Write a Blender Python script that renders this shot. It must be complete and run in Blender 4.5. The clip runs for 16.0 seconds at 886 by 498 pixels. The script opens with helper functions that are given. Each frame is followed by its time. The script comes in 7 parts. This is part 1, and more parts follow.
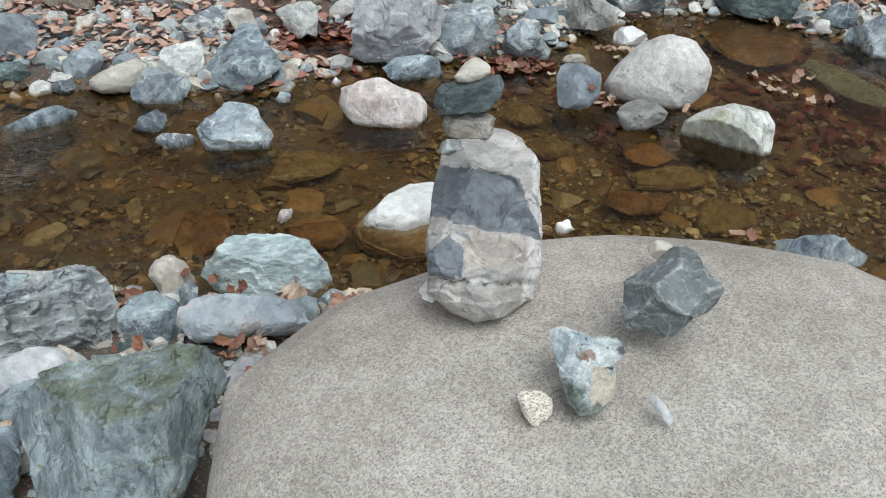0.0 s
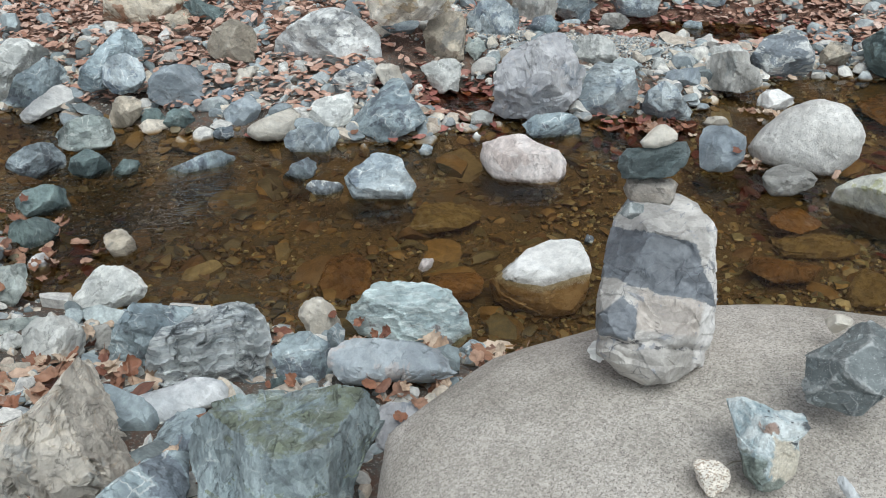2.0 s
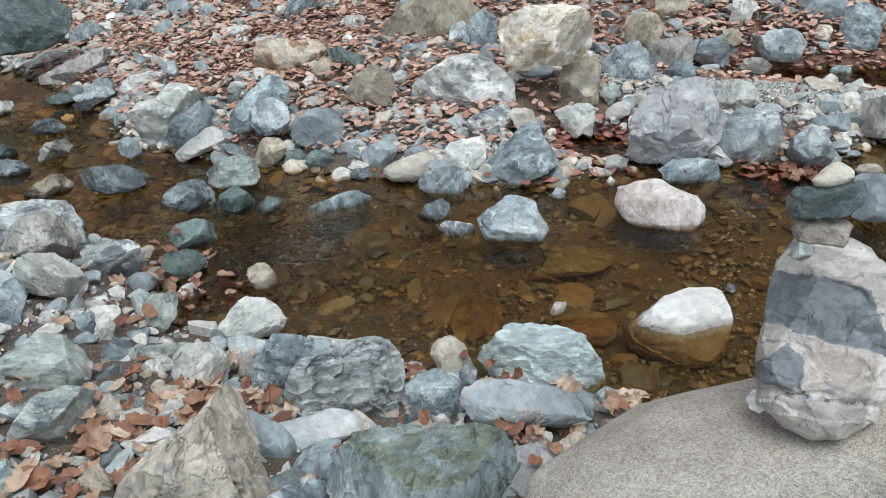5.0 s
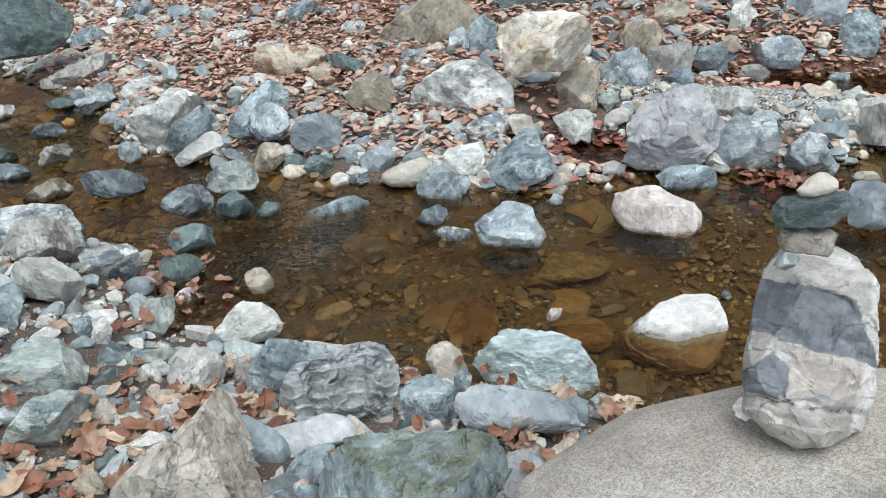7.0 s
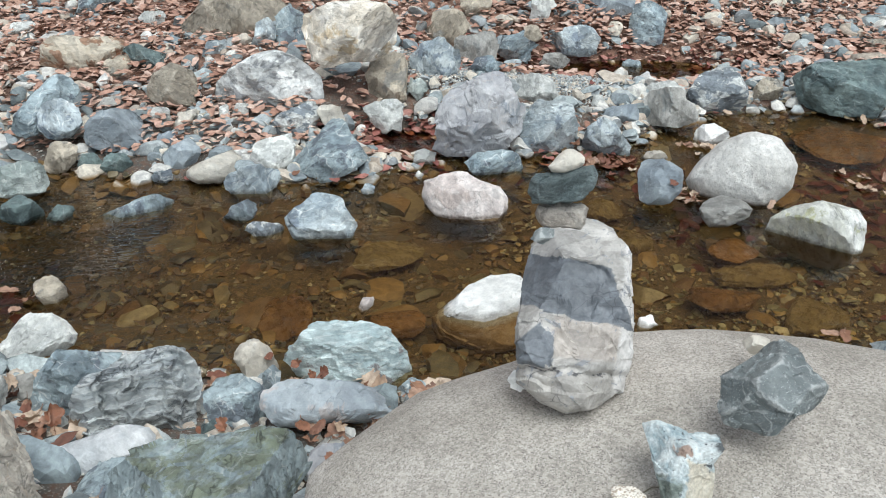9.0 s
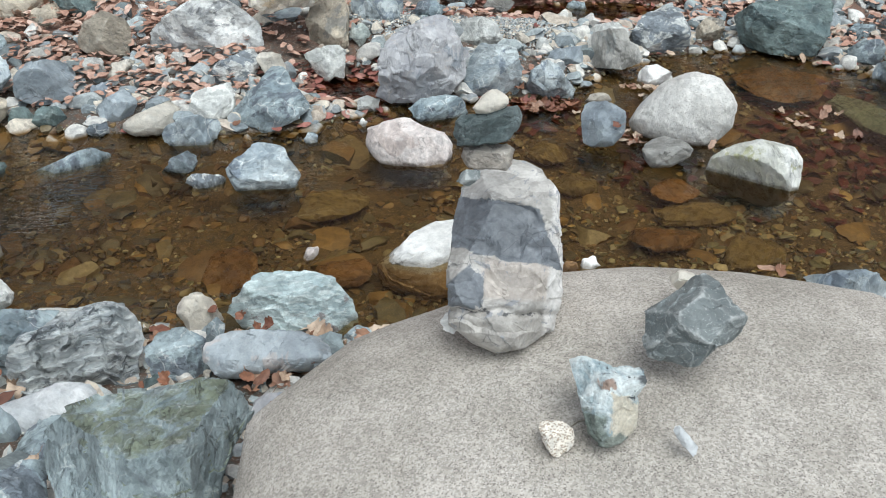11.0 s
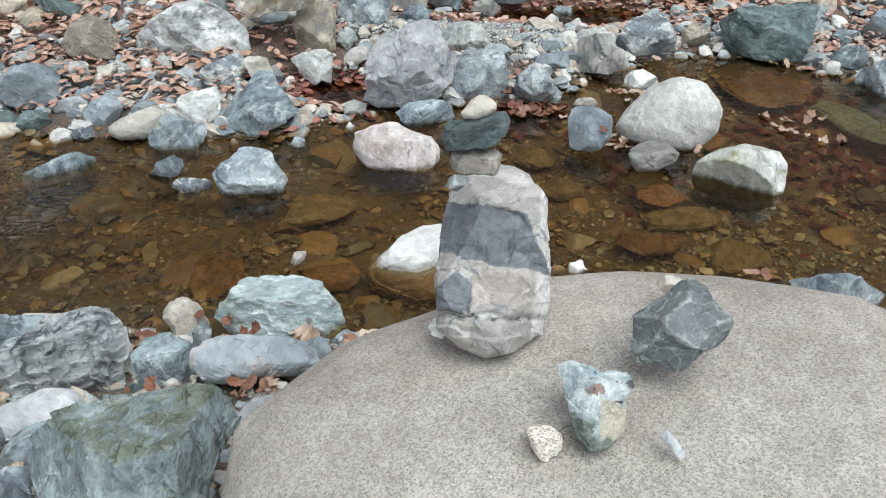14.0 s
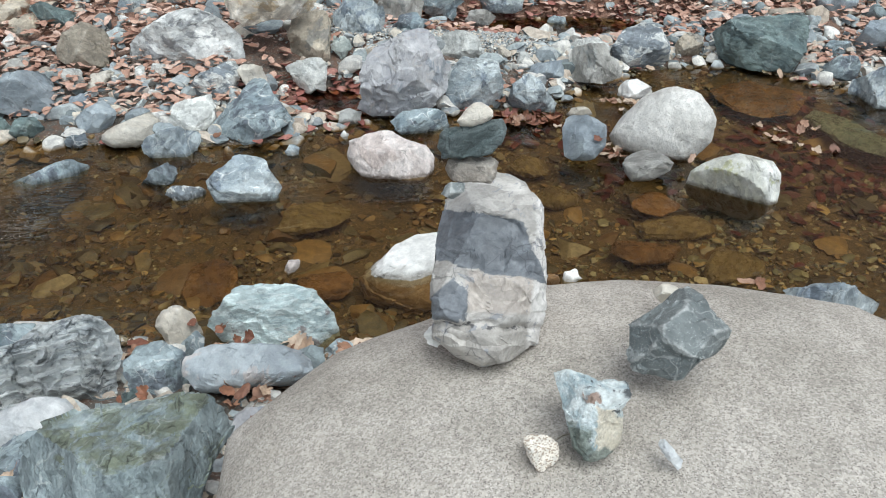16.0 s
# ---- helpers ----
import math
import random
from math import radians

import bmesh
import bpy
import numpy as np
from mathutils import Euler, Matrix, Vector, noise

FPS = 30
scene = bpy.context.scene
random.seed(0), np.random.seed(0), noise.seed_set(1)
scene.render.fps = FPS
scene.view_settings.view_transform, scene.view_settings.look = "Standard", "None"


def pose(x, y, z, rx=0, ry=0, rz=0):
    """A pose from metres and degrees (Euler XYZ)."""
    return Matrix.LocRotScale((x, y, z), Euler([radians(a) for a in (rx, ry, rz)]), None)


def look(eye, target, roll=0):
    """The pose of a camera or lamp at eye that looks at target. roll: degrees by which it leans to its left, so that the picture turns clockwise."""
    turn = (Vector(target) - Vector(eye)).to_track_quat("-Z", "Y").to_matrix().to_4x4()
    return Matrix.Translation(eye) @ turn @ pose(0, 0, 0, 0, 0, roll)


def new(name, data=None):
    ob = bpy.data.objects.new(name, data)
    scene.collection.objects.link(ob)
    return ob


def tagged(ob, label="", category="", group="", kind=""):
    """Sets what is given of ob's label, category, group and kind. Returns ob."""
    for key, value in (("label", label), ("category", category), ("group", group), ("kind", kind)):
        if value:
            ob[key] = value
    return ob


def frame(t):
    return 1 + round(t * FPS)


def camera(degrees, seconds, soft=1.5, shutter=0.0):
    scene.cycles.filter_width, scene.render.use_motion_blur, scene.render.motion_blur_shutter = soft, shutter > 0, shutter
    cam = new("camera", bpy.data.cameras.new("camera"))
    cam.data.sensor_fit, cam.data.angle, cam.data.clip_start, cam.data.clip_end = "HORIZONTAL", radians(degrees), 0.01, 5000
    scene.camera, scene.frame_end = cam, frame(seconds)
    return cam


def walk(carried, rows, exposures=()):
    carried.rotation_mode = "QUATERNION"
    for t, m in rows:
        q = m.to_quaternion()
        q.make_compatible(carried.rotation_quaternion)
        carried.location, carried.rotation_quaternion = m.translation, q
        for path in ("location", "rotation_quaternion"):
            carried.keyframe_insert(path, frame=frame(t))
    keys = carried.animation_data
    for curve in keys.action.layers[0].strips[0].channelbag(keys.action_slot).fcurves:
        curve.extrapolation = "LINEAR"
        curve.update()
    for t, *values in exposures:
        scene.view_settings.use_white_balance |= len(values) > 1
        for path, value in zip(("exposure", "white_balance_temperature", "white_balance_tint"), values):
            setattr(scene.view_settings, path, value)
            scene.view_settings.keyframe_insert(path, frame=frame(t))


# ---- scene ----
import functools

cam = camera(56.7, 16.0, soft=1.02)
PATH = [
    (0, (-0.019, 0.204, 1.233), (0.309, 1.792, 0.062), 2.6),
    (0.5, (-0.032, 0.202, 1.236), (0.287, 1.794, 0.068), 2.7),
    (1, (-0.05, 0.2, 1.241), (0.251, 1.803, 0.083), 3.3),
    (1.5, (-0.073, 0.2, 1.246), (0.158, 1.844, 0.132), 3.1),
    (2, (-0.094, 0.196, 1.249), (-0.029, 1.883, 0.176), 0.4),
    (2.5, (-0.1, 0.197, 1.247), (-0.137, 1.9, 0.199), -1.3),
    (3, (-0.1, 0.199, 1.242), (-0.19, 1.905, 0.203), -1.9),
    (3.5, (-0.109, 0.2, 1.238), (-0.259, 1.913, 0.217), -3.0),
    (4, (-0.121, 0.198, 1.238), (-0.312, 1.933, 0.261), -3.2),
    (4.5, (-0.132, 0.196, 1.234), (-0.353, 1.93, 0.261), -2.8),
    (7, (-0.115, 0.191, 1.241), (-0.345, 1.93, 0.279), -2.5),
    (7.5, (-0.112, 0.193, 1.241), (-0.334, 1.931, 0.276), -2.8),
    (8, (-0.094, 0.198, 1.235), (-0.294, 1.938, 0.268), -2.9),
    (8.5, (-0.068, 0.202, 1.229), (-0.046, 1.946, 0.249), 0.2),
    (9, (-0.041, 0.198, 1.229), (0.125, 1.932, 0.246), 0.6),
    (9.5, (-0.025, 0.19, 1.228), (0.196, 1.912, 0.235), 0.7),
    (10, (-0.011, 0.187, 1.228), (0.237, 1.869, 0.175), 0.7),
    (10.2, (-0.009, 0.19, 1.225), (0.249, 1.859, 0.154), 0.8),
    (12.5, (-0.015, 0.194, 1.224), (0.254, 1.846, 0.128), 0.9),
    (13, (-0.012, 0.194, 1.224), (0.256, 1.848, 0.131), 0.9),
    (13.5, (-0.008, 0.194, 1.225), (0.264, 1.85, 0.137), 0.9),
    (14, (-0.012, 0.193, 1.226), (0.286, 1.85, 0.145), 1.4),
    (14.5, (-0.017, 0.194, 1.223), (0.284, 1.854, 0.149), 1.5),
    (15, (-0.016, 0.196, 1.222), (0.29, 1.858, 0.151), 1.6),
    (15.5, (-0.014, 0.197, 1.223), (0.296, 1.86, 0.157), 1.7),
    (16, (-0.014, 0.197, 1.222), (0.301, 1.862, 0.161), 1.8),
]
walk(cam, [(t, look(eye, target, roll)) for t, eye, target, roll in PATH],
     exposures=[(0, 0.57, 6190, 5), (2, 0.57, 6190, 5), (4.5, 0.59, 6190, 5), (7, 0.76, 6190, 5), (10, 0.75, 6190, 5), (12.5, 0.73, 6190, 5), (16, 0.73, 6190, 5)])


# ---------------------------------------------------------------- daylight: an overcast valley
world = bpy.data.worlds.new("overcast_sky")
scene.world = world
world.use_nodes = True
wn, wl = world.node_tree.nodes, world.node_tree.links
wn.clear()
sky = wn.new("ShaderNodeTexSky")
sky.sky_type, sky.sun_disc = "NISHITA", False
sky.sun_elevation, sky.sun_rotation = radians(66), radians(163)
sky.air_density, sky.dust_density, sky.ozone_density = 1.0, 1.5, 1.0
back = wn.new("ShaderNodeBackground")
back.inputs["Strength"].default_value = 0.122
out = wn.new("ShaderNodeOutputWorld")
cloud = wn.new("ShaderNodeHueSaturation")
cloud.inputs["Saturation"].default_value = 0.30
wl.new(sky.outputs[0], cloud.inputs["Color"])
wl.new(cloud.outputs[0], back.inputs["Color"])
wl.new(back.outputs[0], out.inputs["Surface"])

sun = new("sun", bpy.data.lights.new("sun", "SUN"))
sun.data.energy, sun.data.angle, sun.data.color = 1.5, radians(48), (1.0, 0.985, 0.96)
sun.matrix_world = look((0.9, -3.0, 7.0), (0, 0, 0))


# ---------------------------------------------------------------- materials
class Nodes:
    """A small builder of node materials."""

    def __init__(self, name):
        self.mat = bpy.data.materials.new(name)
        self.mat.use_nodes = True
        self.tree = self.mat.node_tree
        self.tree.nodes.clear()
        self.out = self.tree.nodes.new("ShaderNodeOutputMaterial")
        self.shader = self.tree.nodes.new("ShaderNodeBsdfPrincipled")
        self.tree.links.new(self.shader.outputs[0], self.out.inputs["Surface"])

    def link(self, a, b):
        self.tree.links.new(a, b)

    def put(self, socket, value):
        if isinstance(value, bpy.types.NodeSocket):
            self.link(value, socket)
        elif isinstance(value, (tuple, list)) and len(value) == 3 and socket.type == "RGBA":
            socket.default_value = (*value, 1)
        else:
            socket.default_value = value

    def node(self, kind, **inputs):
        n = self.tree.nodes.new(kind)
        for key, value in inputs.items():
            self.put(n.inputs[key.replace("_", " ")], value)
        return n

    def coords(self):
        """Coordinates of the object in metres, shifted at random from object to object."""
        tc = self.node("ShaderNodeTexCoord").outputs["Object"]
        rnd = self.node("ShaderNodeObjectInfo").outputs["Random"]
        return self.math("ADD", tc, self.math("MULTIPLY", rnd, 37.0), vector=True), rnd

    def math(self, op, a, b=0.0, vector=False, clamp=False):
        n = self.tree.nodes.new("ShaderNodeVectorMath" if vector else "ShaderNodeMath")
        n.operation = op
        if not vector:
            n.use_clamp = clamp
        for s, v in zip(n.inputs, (a, b)):
            if vector and isinstance(v, (int, float)):
                v = (v, v, v)
            self.put(s, v)
        return n.outputs[0]

    def noise(self, vec, scale, detail=6.0, rough=0.6, warp=0.0):
        n = self.node("ShaderNodeTexNoise", Vector=vec, Scale=scale, Detail=detail, Roughness=rough, Distortion=warp)
        return n.outputs["Fac"]

    def ramp(self, fac, lo, hi, a=0.0, b=1.0):
        n = self.tree.nodes.new("ShaderNodeMapRange")
        n.interpolation_type = "SMOOTHSTEP"
        for key, v in (("Value", fac), ("From Min", lo), ("From Max", hi), ("To Min", a), ("To Max", b)):
            self.put(n.inputs[key], v)
        return n.outputs[0]

    def mix(self, fac, a, b, blend="MIX"):
        n = self.tree.nodes.new("ShaderNodeMix")
        n.data_type, n.blend_type = "RGBA", blend
        self.put(n.inputs[0], fac)
        self.put(n.inputs[6], a)
        self.put(n.inputs[7], b)
        return n.outputs[2]

    def bump(self, height, strength, distance):
        n = self.node("ShaderNodeBump", Height=height, Strength=strength, Distance=distance)
        self.link(n.outputs[0], self.shader.inputs["Normal"])

    def axis(self, vec, k):
        n = self.node("ShaderNodeSeparateXYZ", Vector=vec)
        return n.outputs[k]

    def fracture(self, p, scale):
        """Broken faces: every cell a plane of its own slope. Returns its height and a random tone for each face."""
        warp = self.math("MULTIPLY", self.node("ShaderNodeTexNoise", Vector=p, Scale=scale * 1.2, Detail=4.0).outputs["Color"], 0.7 / scale, vector=True)
        q = self.math("ADD", p, warp, vector=True)
        vo = self.node("ShaderNodeTexVoronoi", Vector=q, Scale=scale)
        slope = self.math("SUBTRACT", vo.outputs["Color"], 0.5, vector=True)
        away = self.math("SUBTRACT", q, vo.outputs["Position"], vector=True)
        dot = self.tree.nodes.new("ShaderNodeVectorMath")
        dot.operation = "DOT_PRODUCT"
        self.link(slope, dot.inputs[0])
        self.link(away, dot.inputs[1])
        return dot.outputs["Value"], self.axis(vo.outputs["Color"], 2)

    def finish(self, colour, rough):
        self.put(self.shader.inputs["Base Color"], colour)
        self.put(self.shader.inputs["Roughness"], rough)
        return self.mat


WET = (0.20, 0.115, 0.038)   # algae-brown film on what lies under water


def stone_material(name, a, b, vein=None, veins=0.5, speck=None, specks=0.0, band=None, bands=0.0, patch=None, patches=0.5,
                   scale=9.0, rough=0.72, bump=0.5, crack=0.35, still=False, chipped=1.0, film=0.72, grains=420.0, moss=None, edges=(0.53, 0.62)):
    """Weathered stone: two tones in blotches, veins, specks, bands, a patch colour, fine pits, and a brown wet film below the waterline."""
    m = Nodes(name)
    p, rnd = m.coords()
    rot = m.node("ShaderNodeVectorRotate", Vector=p, Axis=(0.2, 1.0, 0.3), Angle=m.math("MULTIPLY", rnd, 61.0))
    rot = m.math("ADD", p, 0.0, vector=True) if still else rot.outputs[0]
    leafed = m.math("MULTIPLY", rot, (0.8, 0.9, 1.6) if still else (0.85, 0.9, 1.3), vector=True)
    n1 = m.noise(leafed, scale, 8, 0.66, 0.25)
    n2 = m.noise(leafed, scale * 4.5, 7, 0.68)
    n3 = m.noise(p, scale * 26, 6, 0.7)
    a, b = tuple(0.89 * c for c in a), tuple(0.97 * c for c in b)
    col = m.mix(m.ramp(n1, 0.34, 0.66), a, b)
    if band:
        w = m.noise(m.math("MULTIPLY", rot, (1.5, 1.5, 6.0), vector=True), scale * 1.5, 6, 0.66, 1.0)
        col = m.mix(m.math("MULTIPLY", m.ramp(w, 0.48, 0.60), bands), col, band)
    if patch:
        n4 = m.noise(leafed, scale * 1.1, 8, 0.66, 0.5)
        col = m.mix(m.ramp(n4, patches - 0.02, patches + 0.025, 0.0, 0.85), col, patch)
    if moss:
        up = m.axis(m.node("ShaderNodeNewGeometry").outputs["Normal"], 2)
        grown = m.math("MULTIPLY", m.ramp(up, 0.72, 0.92), m.ramp(m.noise(p, scale * 2.0, 8, 0.7), 0.38, 0.58))
        col = m.mix(m.math("MULTIPLY", grown, 0.75), col, moss)
    if vein:
        warp = m.math("ADD", p, m.math("MULTIPLY", m.node("ShaderNodeTexNoise", Vector=p, Scale=scale * 1.3, Detail=5.0).outputs["Color"], 0.10, vector=True), vector=True)
        vo = m.node("ShaderNodeTexVoronoi", Vector=warp, Scale=scale * 1.7)
        vo.feature = "DISTANCE_TO_EDGE"
        line = m.ramp(vo.outputs["Distance"], 0.004, 0.034, 1.0, 0.0)
        line = line if veins > 0.9 else m.math("MULTIPLY", line, m.ramp(m.noise(p, scale * 2.2, 4), 0.42, 0.62))
        col = m.mix(m.math("MULTIPLY", line, veins), col, vein)
    if speck:
        vs = m.node("ShaderNodeTexVoronoi", Vector=p, Scale=grains)
        sp = m.ramp(m.axis(vs.outputs["Color"], 0), 1 - specks - 0.03, 1 - specks + 0.03)
        col = m.mix(m.math("MULTIPLY", sp, 0.8), col, speck)
    # mottling and object-to-object change of tone
    col = m.mix(0.85, col, m.mix(m.ramp(n2, 0.28, 0.72), (0.74, 0.75, 0.76), (1.17, 1.17, 1.16)), "MULTIPLY")
    col = m.mix(0.22, col, m.mix(m.ramp(n3, 0.3, 0.7), (0.72, 0.72, 0.72), (1.22, 1.22, 1.22)), "MULTIPLY")
    tone = m.ramp(rnd, 0.0, 1.0, 0.86, 1.12)
    col = m.mix(1.0, col, m.node("ShaderNodeCombineXYZ", X=tone, Y=tone, Z=tone).outputs[0], "MULTIPLY")
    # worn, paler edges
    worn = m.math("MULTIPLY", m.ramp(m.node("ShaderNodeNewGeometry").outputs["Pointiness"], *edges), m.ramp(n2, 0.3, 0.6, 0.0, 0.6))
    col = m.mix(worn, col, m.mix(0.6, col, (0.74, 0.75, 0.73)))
    # hairline cracks
    vc = m.node("ShaderNodeTexVoronoi", Vector=m.math("ADD", p, m.math("MULTIPLY", m.node("ShaderNodeTexNoise", Vector=p, Scale=30.0, Detail=4.0).outputs["Color"], 0.03, vector=True), vector=True), Scale=scale * 2.4)
    vc.feature = "DISTANCE_TO_EDGE"
    hair = m.math("MULTIPLY", m.ramp(vc.outputs["Distance"], 0.0, 0.014, 1.0, 0.0), m.ramp(m.noise(p, scale * 1.5, 3), 0.52, 0.66))
    # narrow crevices along the bedding
    bed = m.noise(m.math("MULTIPLY", leafed, (0.7, 0.8, 1.4), vector=True), scale * 1.8, 5, 0.6, 0.6)
    crevice = m.math("MULTIPLY", m.ramp(m.math("ABSOLUTE", m.math("SUBTRACT", bed, 0.5)), 0.0, 0.012, 1.0, 0.0), m.ramp(m.noise(p, scale * 2.0, 4), 0.46, 0.58))
    hair = m.math("MAXIMUM", hair, crevice)
    col = m.mix(m.math("MULTIPLY", hair, crack), col, (0.05, 0.05, 0.055))
    # wet film under the waterline
    pos = m.node("ShaderNodeNewGeometry").outputs["Position"]
    level = m.math("ADD", m.axis(pos, 2), m.math("MULTIPLY", m.math("SUBTRACT", n2, 0.5), 0.02))
    damp = m.ramp(level, 0.004, 0.020, 1.0, 0.0)
    soaked = m.mix(1.0, col, (0.46, 0.44, 0.41), "MULTIPLY")
    col = m.mix(damp, col, m.mix(m.ramp(level, -0.022, 0.0, film, 0.0), soaked, WET))
    gloss = m.math("ADD", m.ramp(n2, 0.2, 0.8, rough - 0.1, rough + 0.12), m.math("MULTIPLY", damp, -0.45))
    h = m.math("ADD", m.math("MULTIPLY", n2, 0.7), m.math("MULTIPLY", n3, 0.25))
    ledge = m.math("SNAP", m.math("ADD", n1, m.math("MULTIPLY", n2, 0.5)), 0.055)
    h = m.math("ADD", h, m.math("MULTIPLY", ledge, 0.5))
    h = m.math("SUBTRACT", h, m.math("MULTIPLY", hair, min(0.6, 1.2 * crack)))
    blocks = m.math("MULTIPLY", rot, (0.85, 0.95, 1.35), vector=True)
    broken, tone = m.fracture(blocks, scale * 2.6)
    fine_broken, tone2 = m.fracture(blocks, scale * 6.5)
    h = m.math("ADD", h, m.math("MULTIPLY", m.math("ADD", m.math("MULTIPLY", broken, 50.0), m.math("MULTIPLY", fine_broken, 20.0)), chipped))
    m.bump(h, min(1.0, bump * 1.6), 0.016)
    _, tone3 = m.fracture(leafed, scale * 1.1)
    tone = m.math("ADD", m.math("MULTIPLY", tone, 0.36), m.math("ADD", m.math("MULTIPLY", tone2, 0.22), m.math("MULTIPLY", tone3, 0.42)))
    tone = m.ramp(tone, 0.25, 0.75, 1 - 0.22 * chipped, 1 + 0.20 * chipped)
    col = m.mix(1.0, col, m.node("ShaderNodeCombineXYZ", X=tone, Y=tone, Z=tone).outputs[0], "MULTIPLY")
    return m.finish(col, gloss)


BLUE = stone_material("blue_grey_stone", (0.229, 0.289, 0.322), (0.429, 0.505, 0.523), vein=(0.824, 0.828, 0.795), veins=0.55, patch=(0.146, 0.169, 0.199), patches=0.56)
SLATEBLUE = stone_material("slate_blue_stone", (0.236, 0.277, 0.313), (0.341, 0.383, 0.403), vein=(0.612, 0.630, 0.634), veins=0.3, scale=7, bump=0.35, chipped=0.5)
BLUEWHITE = stone_material("blue_white_stone", (0.280, 0.335, 0.371), (0.539, 0.587, 0.590), vein=(0.778, 0.784, 0.748), veins=0.6, patch=(0.183, 0.223, 0.270), patches=0.58)
MARBLE = stone_material("marbled_stone", (0.55, 0.57, 0.56), (0.70, 0.71, 0.68), patch=(0.16, 0.19, 0.22), patches=0.50, scale=14)
PALE = stone_material("pale_stone", (0.530, 0.542, 0.518), (0.761, 0.761, 0.715), vein=(0.860, 0.860, 0.860), veins=0.4, patch=(0.408, 0.420, 0.396), patches=0.58, chipped=0.7)
WHITE = stone_material("white_stone", (0.70, 0.69, 0.66), (0.82, 0.81, 0.78), patch=(0.48, 0.49, 0.50), patches=0.66, bump=0.25, crack=0.2, chipped=0.35)
OVAL = stone_material("chalky_white_stone", (0.644, 0.676, 0.696), (0.850, 0.860, 0.860), patch=(0.44, 0.46, 0.48), patches=0.6, crack=0.1, chipped=0.3)
CREAM = stone_material("cream_stone", (0.56, 0.51, 0.43), (0.70, 0.66, 0.58), bump=0.35, chipped=0.3)
CREAMROCK = stone_material("cream_rock", (0.62, 0.55, 0.45), (0.84, 0.80, 0.73), patch=(0.50, 0.39, 0.25), patches=0.58, scale=6)
PINK = stone_material("pink_white_stone", (0.72, 0.62, 0.575), (0.86, 0.79, 0.75), patch=(0.56, 0.47, 0.43), patches=0.60, chipped=0.5)
LILAC = stone_material("lilac_grey_stone", (0.42, 0.425, 0.45), (0.56, 0.555, 0.555), vein=(0.532, 0.457, 0.395), veins=0.5, patch=(0.278, 0.305, 0.336), patches=0.58, scale=6, bump=0.3, chipped=0.7)
GREY = stone_material("grey_stone", (0.34, 0.33, 0.30), (0.46, 0.45, 0.42), patch=(0.26, 0.27, 0.26), patches=0.6)
GREYWHITE = stone_material("grey_white_stone", (0.483, 0.496, 0.493), (0.749, 0.753, 0.727), patch=(0.287, 0.299, 0.310), patches=0.58, scale=6)
TAN = stone_material("tan_stone", (0.410, 0.357, 0.280), (0.562, 0.493, 0.390), patch=(0.30, 0.29, 0.26), patches=0.58)
TANSLAB = stone_material("tan_slab_stone", (0.503, 0.460, 0.395), (0.612, 0.558, 0.480), vein=(0.517, 0.370, 0.234), veins=0.3, patch=(0.400, 0.395, 0.365), patches=0.58, crack=0.35, chipped=0.8)
TANRUST = stone_material("rusty_tan_stone", (0.50, 0.43, 0.33), (0.60, 0.54, 0.44), patch=(0.26, 0.13, 0.07), patches=0.55)
BROWN = stone_material("brown_grey_stone", (0.329, 0.288, 0.225), (0.439, 0.389, 0.314), patch=(0.22, 0.21, 0.18), patches=0.6)
DARK = stone_material("dark_green_stone", (0.085, 0.123, 0.126), (0.192, 0.252, 0.240), vein=(0.495, 0.528, 0.506), veins=0.35, rough=0.5)
GREEN = stone_material("green_grey_stone", (0.312, 0.363, 0.342), (0.525, 0.568, 0.532), vein=(0.744, 0.756, 0.696), veins=0.5, patch=(0.204, 0.258, 0.270), patches=0.58)
GREENBAND = stone_material("striped_green_stone", (0.333, 0.420, 0.434), (0.528, 0.620, 0.616), band=(0.80, 0.84, 0.81), bands=0.4, patch=(0.200, 0.165, 0.160), patches=0.60, crack=0.3, still=True, chipped=0.8)
BAND = stone_material("banded_schist", (0.44, 0.48, 0.495), (0.66, 0.69, 0.69), band=(0.74, 0.75, 0.72), bands=0.55, patch=(0.19, 0.21, 0.225), patches=0.56, crack=0.6, bump=0.6, still=True, chipped=0.8)
MOSSY = stone_material("mossy_blue_rock", (0.254, 0.319, 0.335), (0.390, 0.459, 0.468), vein=(0.78, 0.80, 0.75), veins=0.3, patch=(0.24, 0.28, 0.30), patches=0.57, scale=9, bump=0.75, crack=0.4, moss=(0.20, 0.225, 0.13))
PURPLE = stone_material("purple_grey_stone", (0.335, 0.38, 0.415), (0.45, 0.495, 0.52), vein=(0.55, 0.50, 0.47), veins=0.3, patch=(0.50, 0.46, 0.44), patches=0.60, scale=7, bump=0.35, chipped=0.5)
WETBLUE = stone_material("wet_blue_stone", (0.13, 0.16, 0.175), (0.29, 0.335, 0.35), vein=(0.62, 0.65, 0.64), veins=0.4, patch=(0.09, 0.105, 0.12), patches=0.52, rough=0.42)
WEDGE = stone_material("pale_tan_wedge", (0.52, 0.455, 0.39), (0.70, 0.65, 0.58), patch=(0.28, 0.25, 0.22), patches=0.60, scale=22, chipped=0.6)
RUST = stone_material("rust_brown_stone", (0.38, 0.205, 0.085), (0.50, 0.295, 0.13), film=0.12)
ORANGE = stone_material("orange_stone", (0.50, 0.26, 0.085), (0.60, 0.35, 0.14), film=0.15)
OLIVE = stone_material("olive_brown_stone", (0.36, 0.31, 0.15), (0.46, 0.40, 0.22), film=0.25)
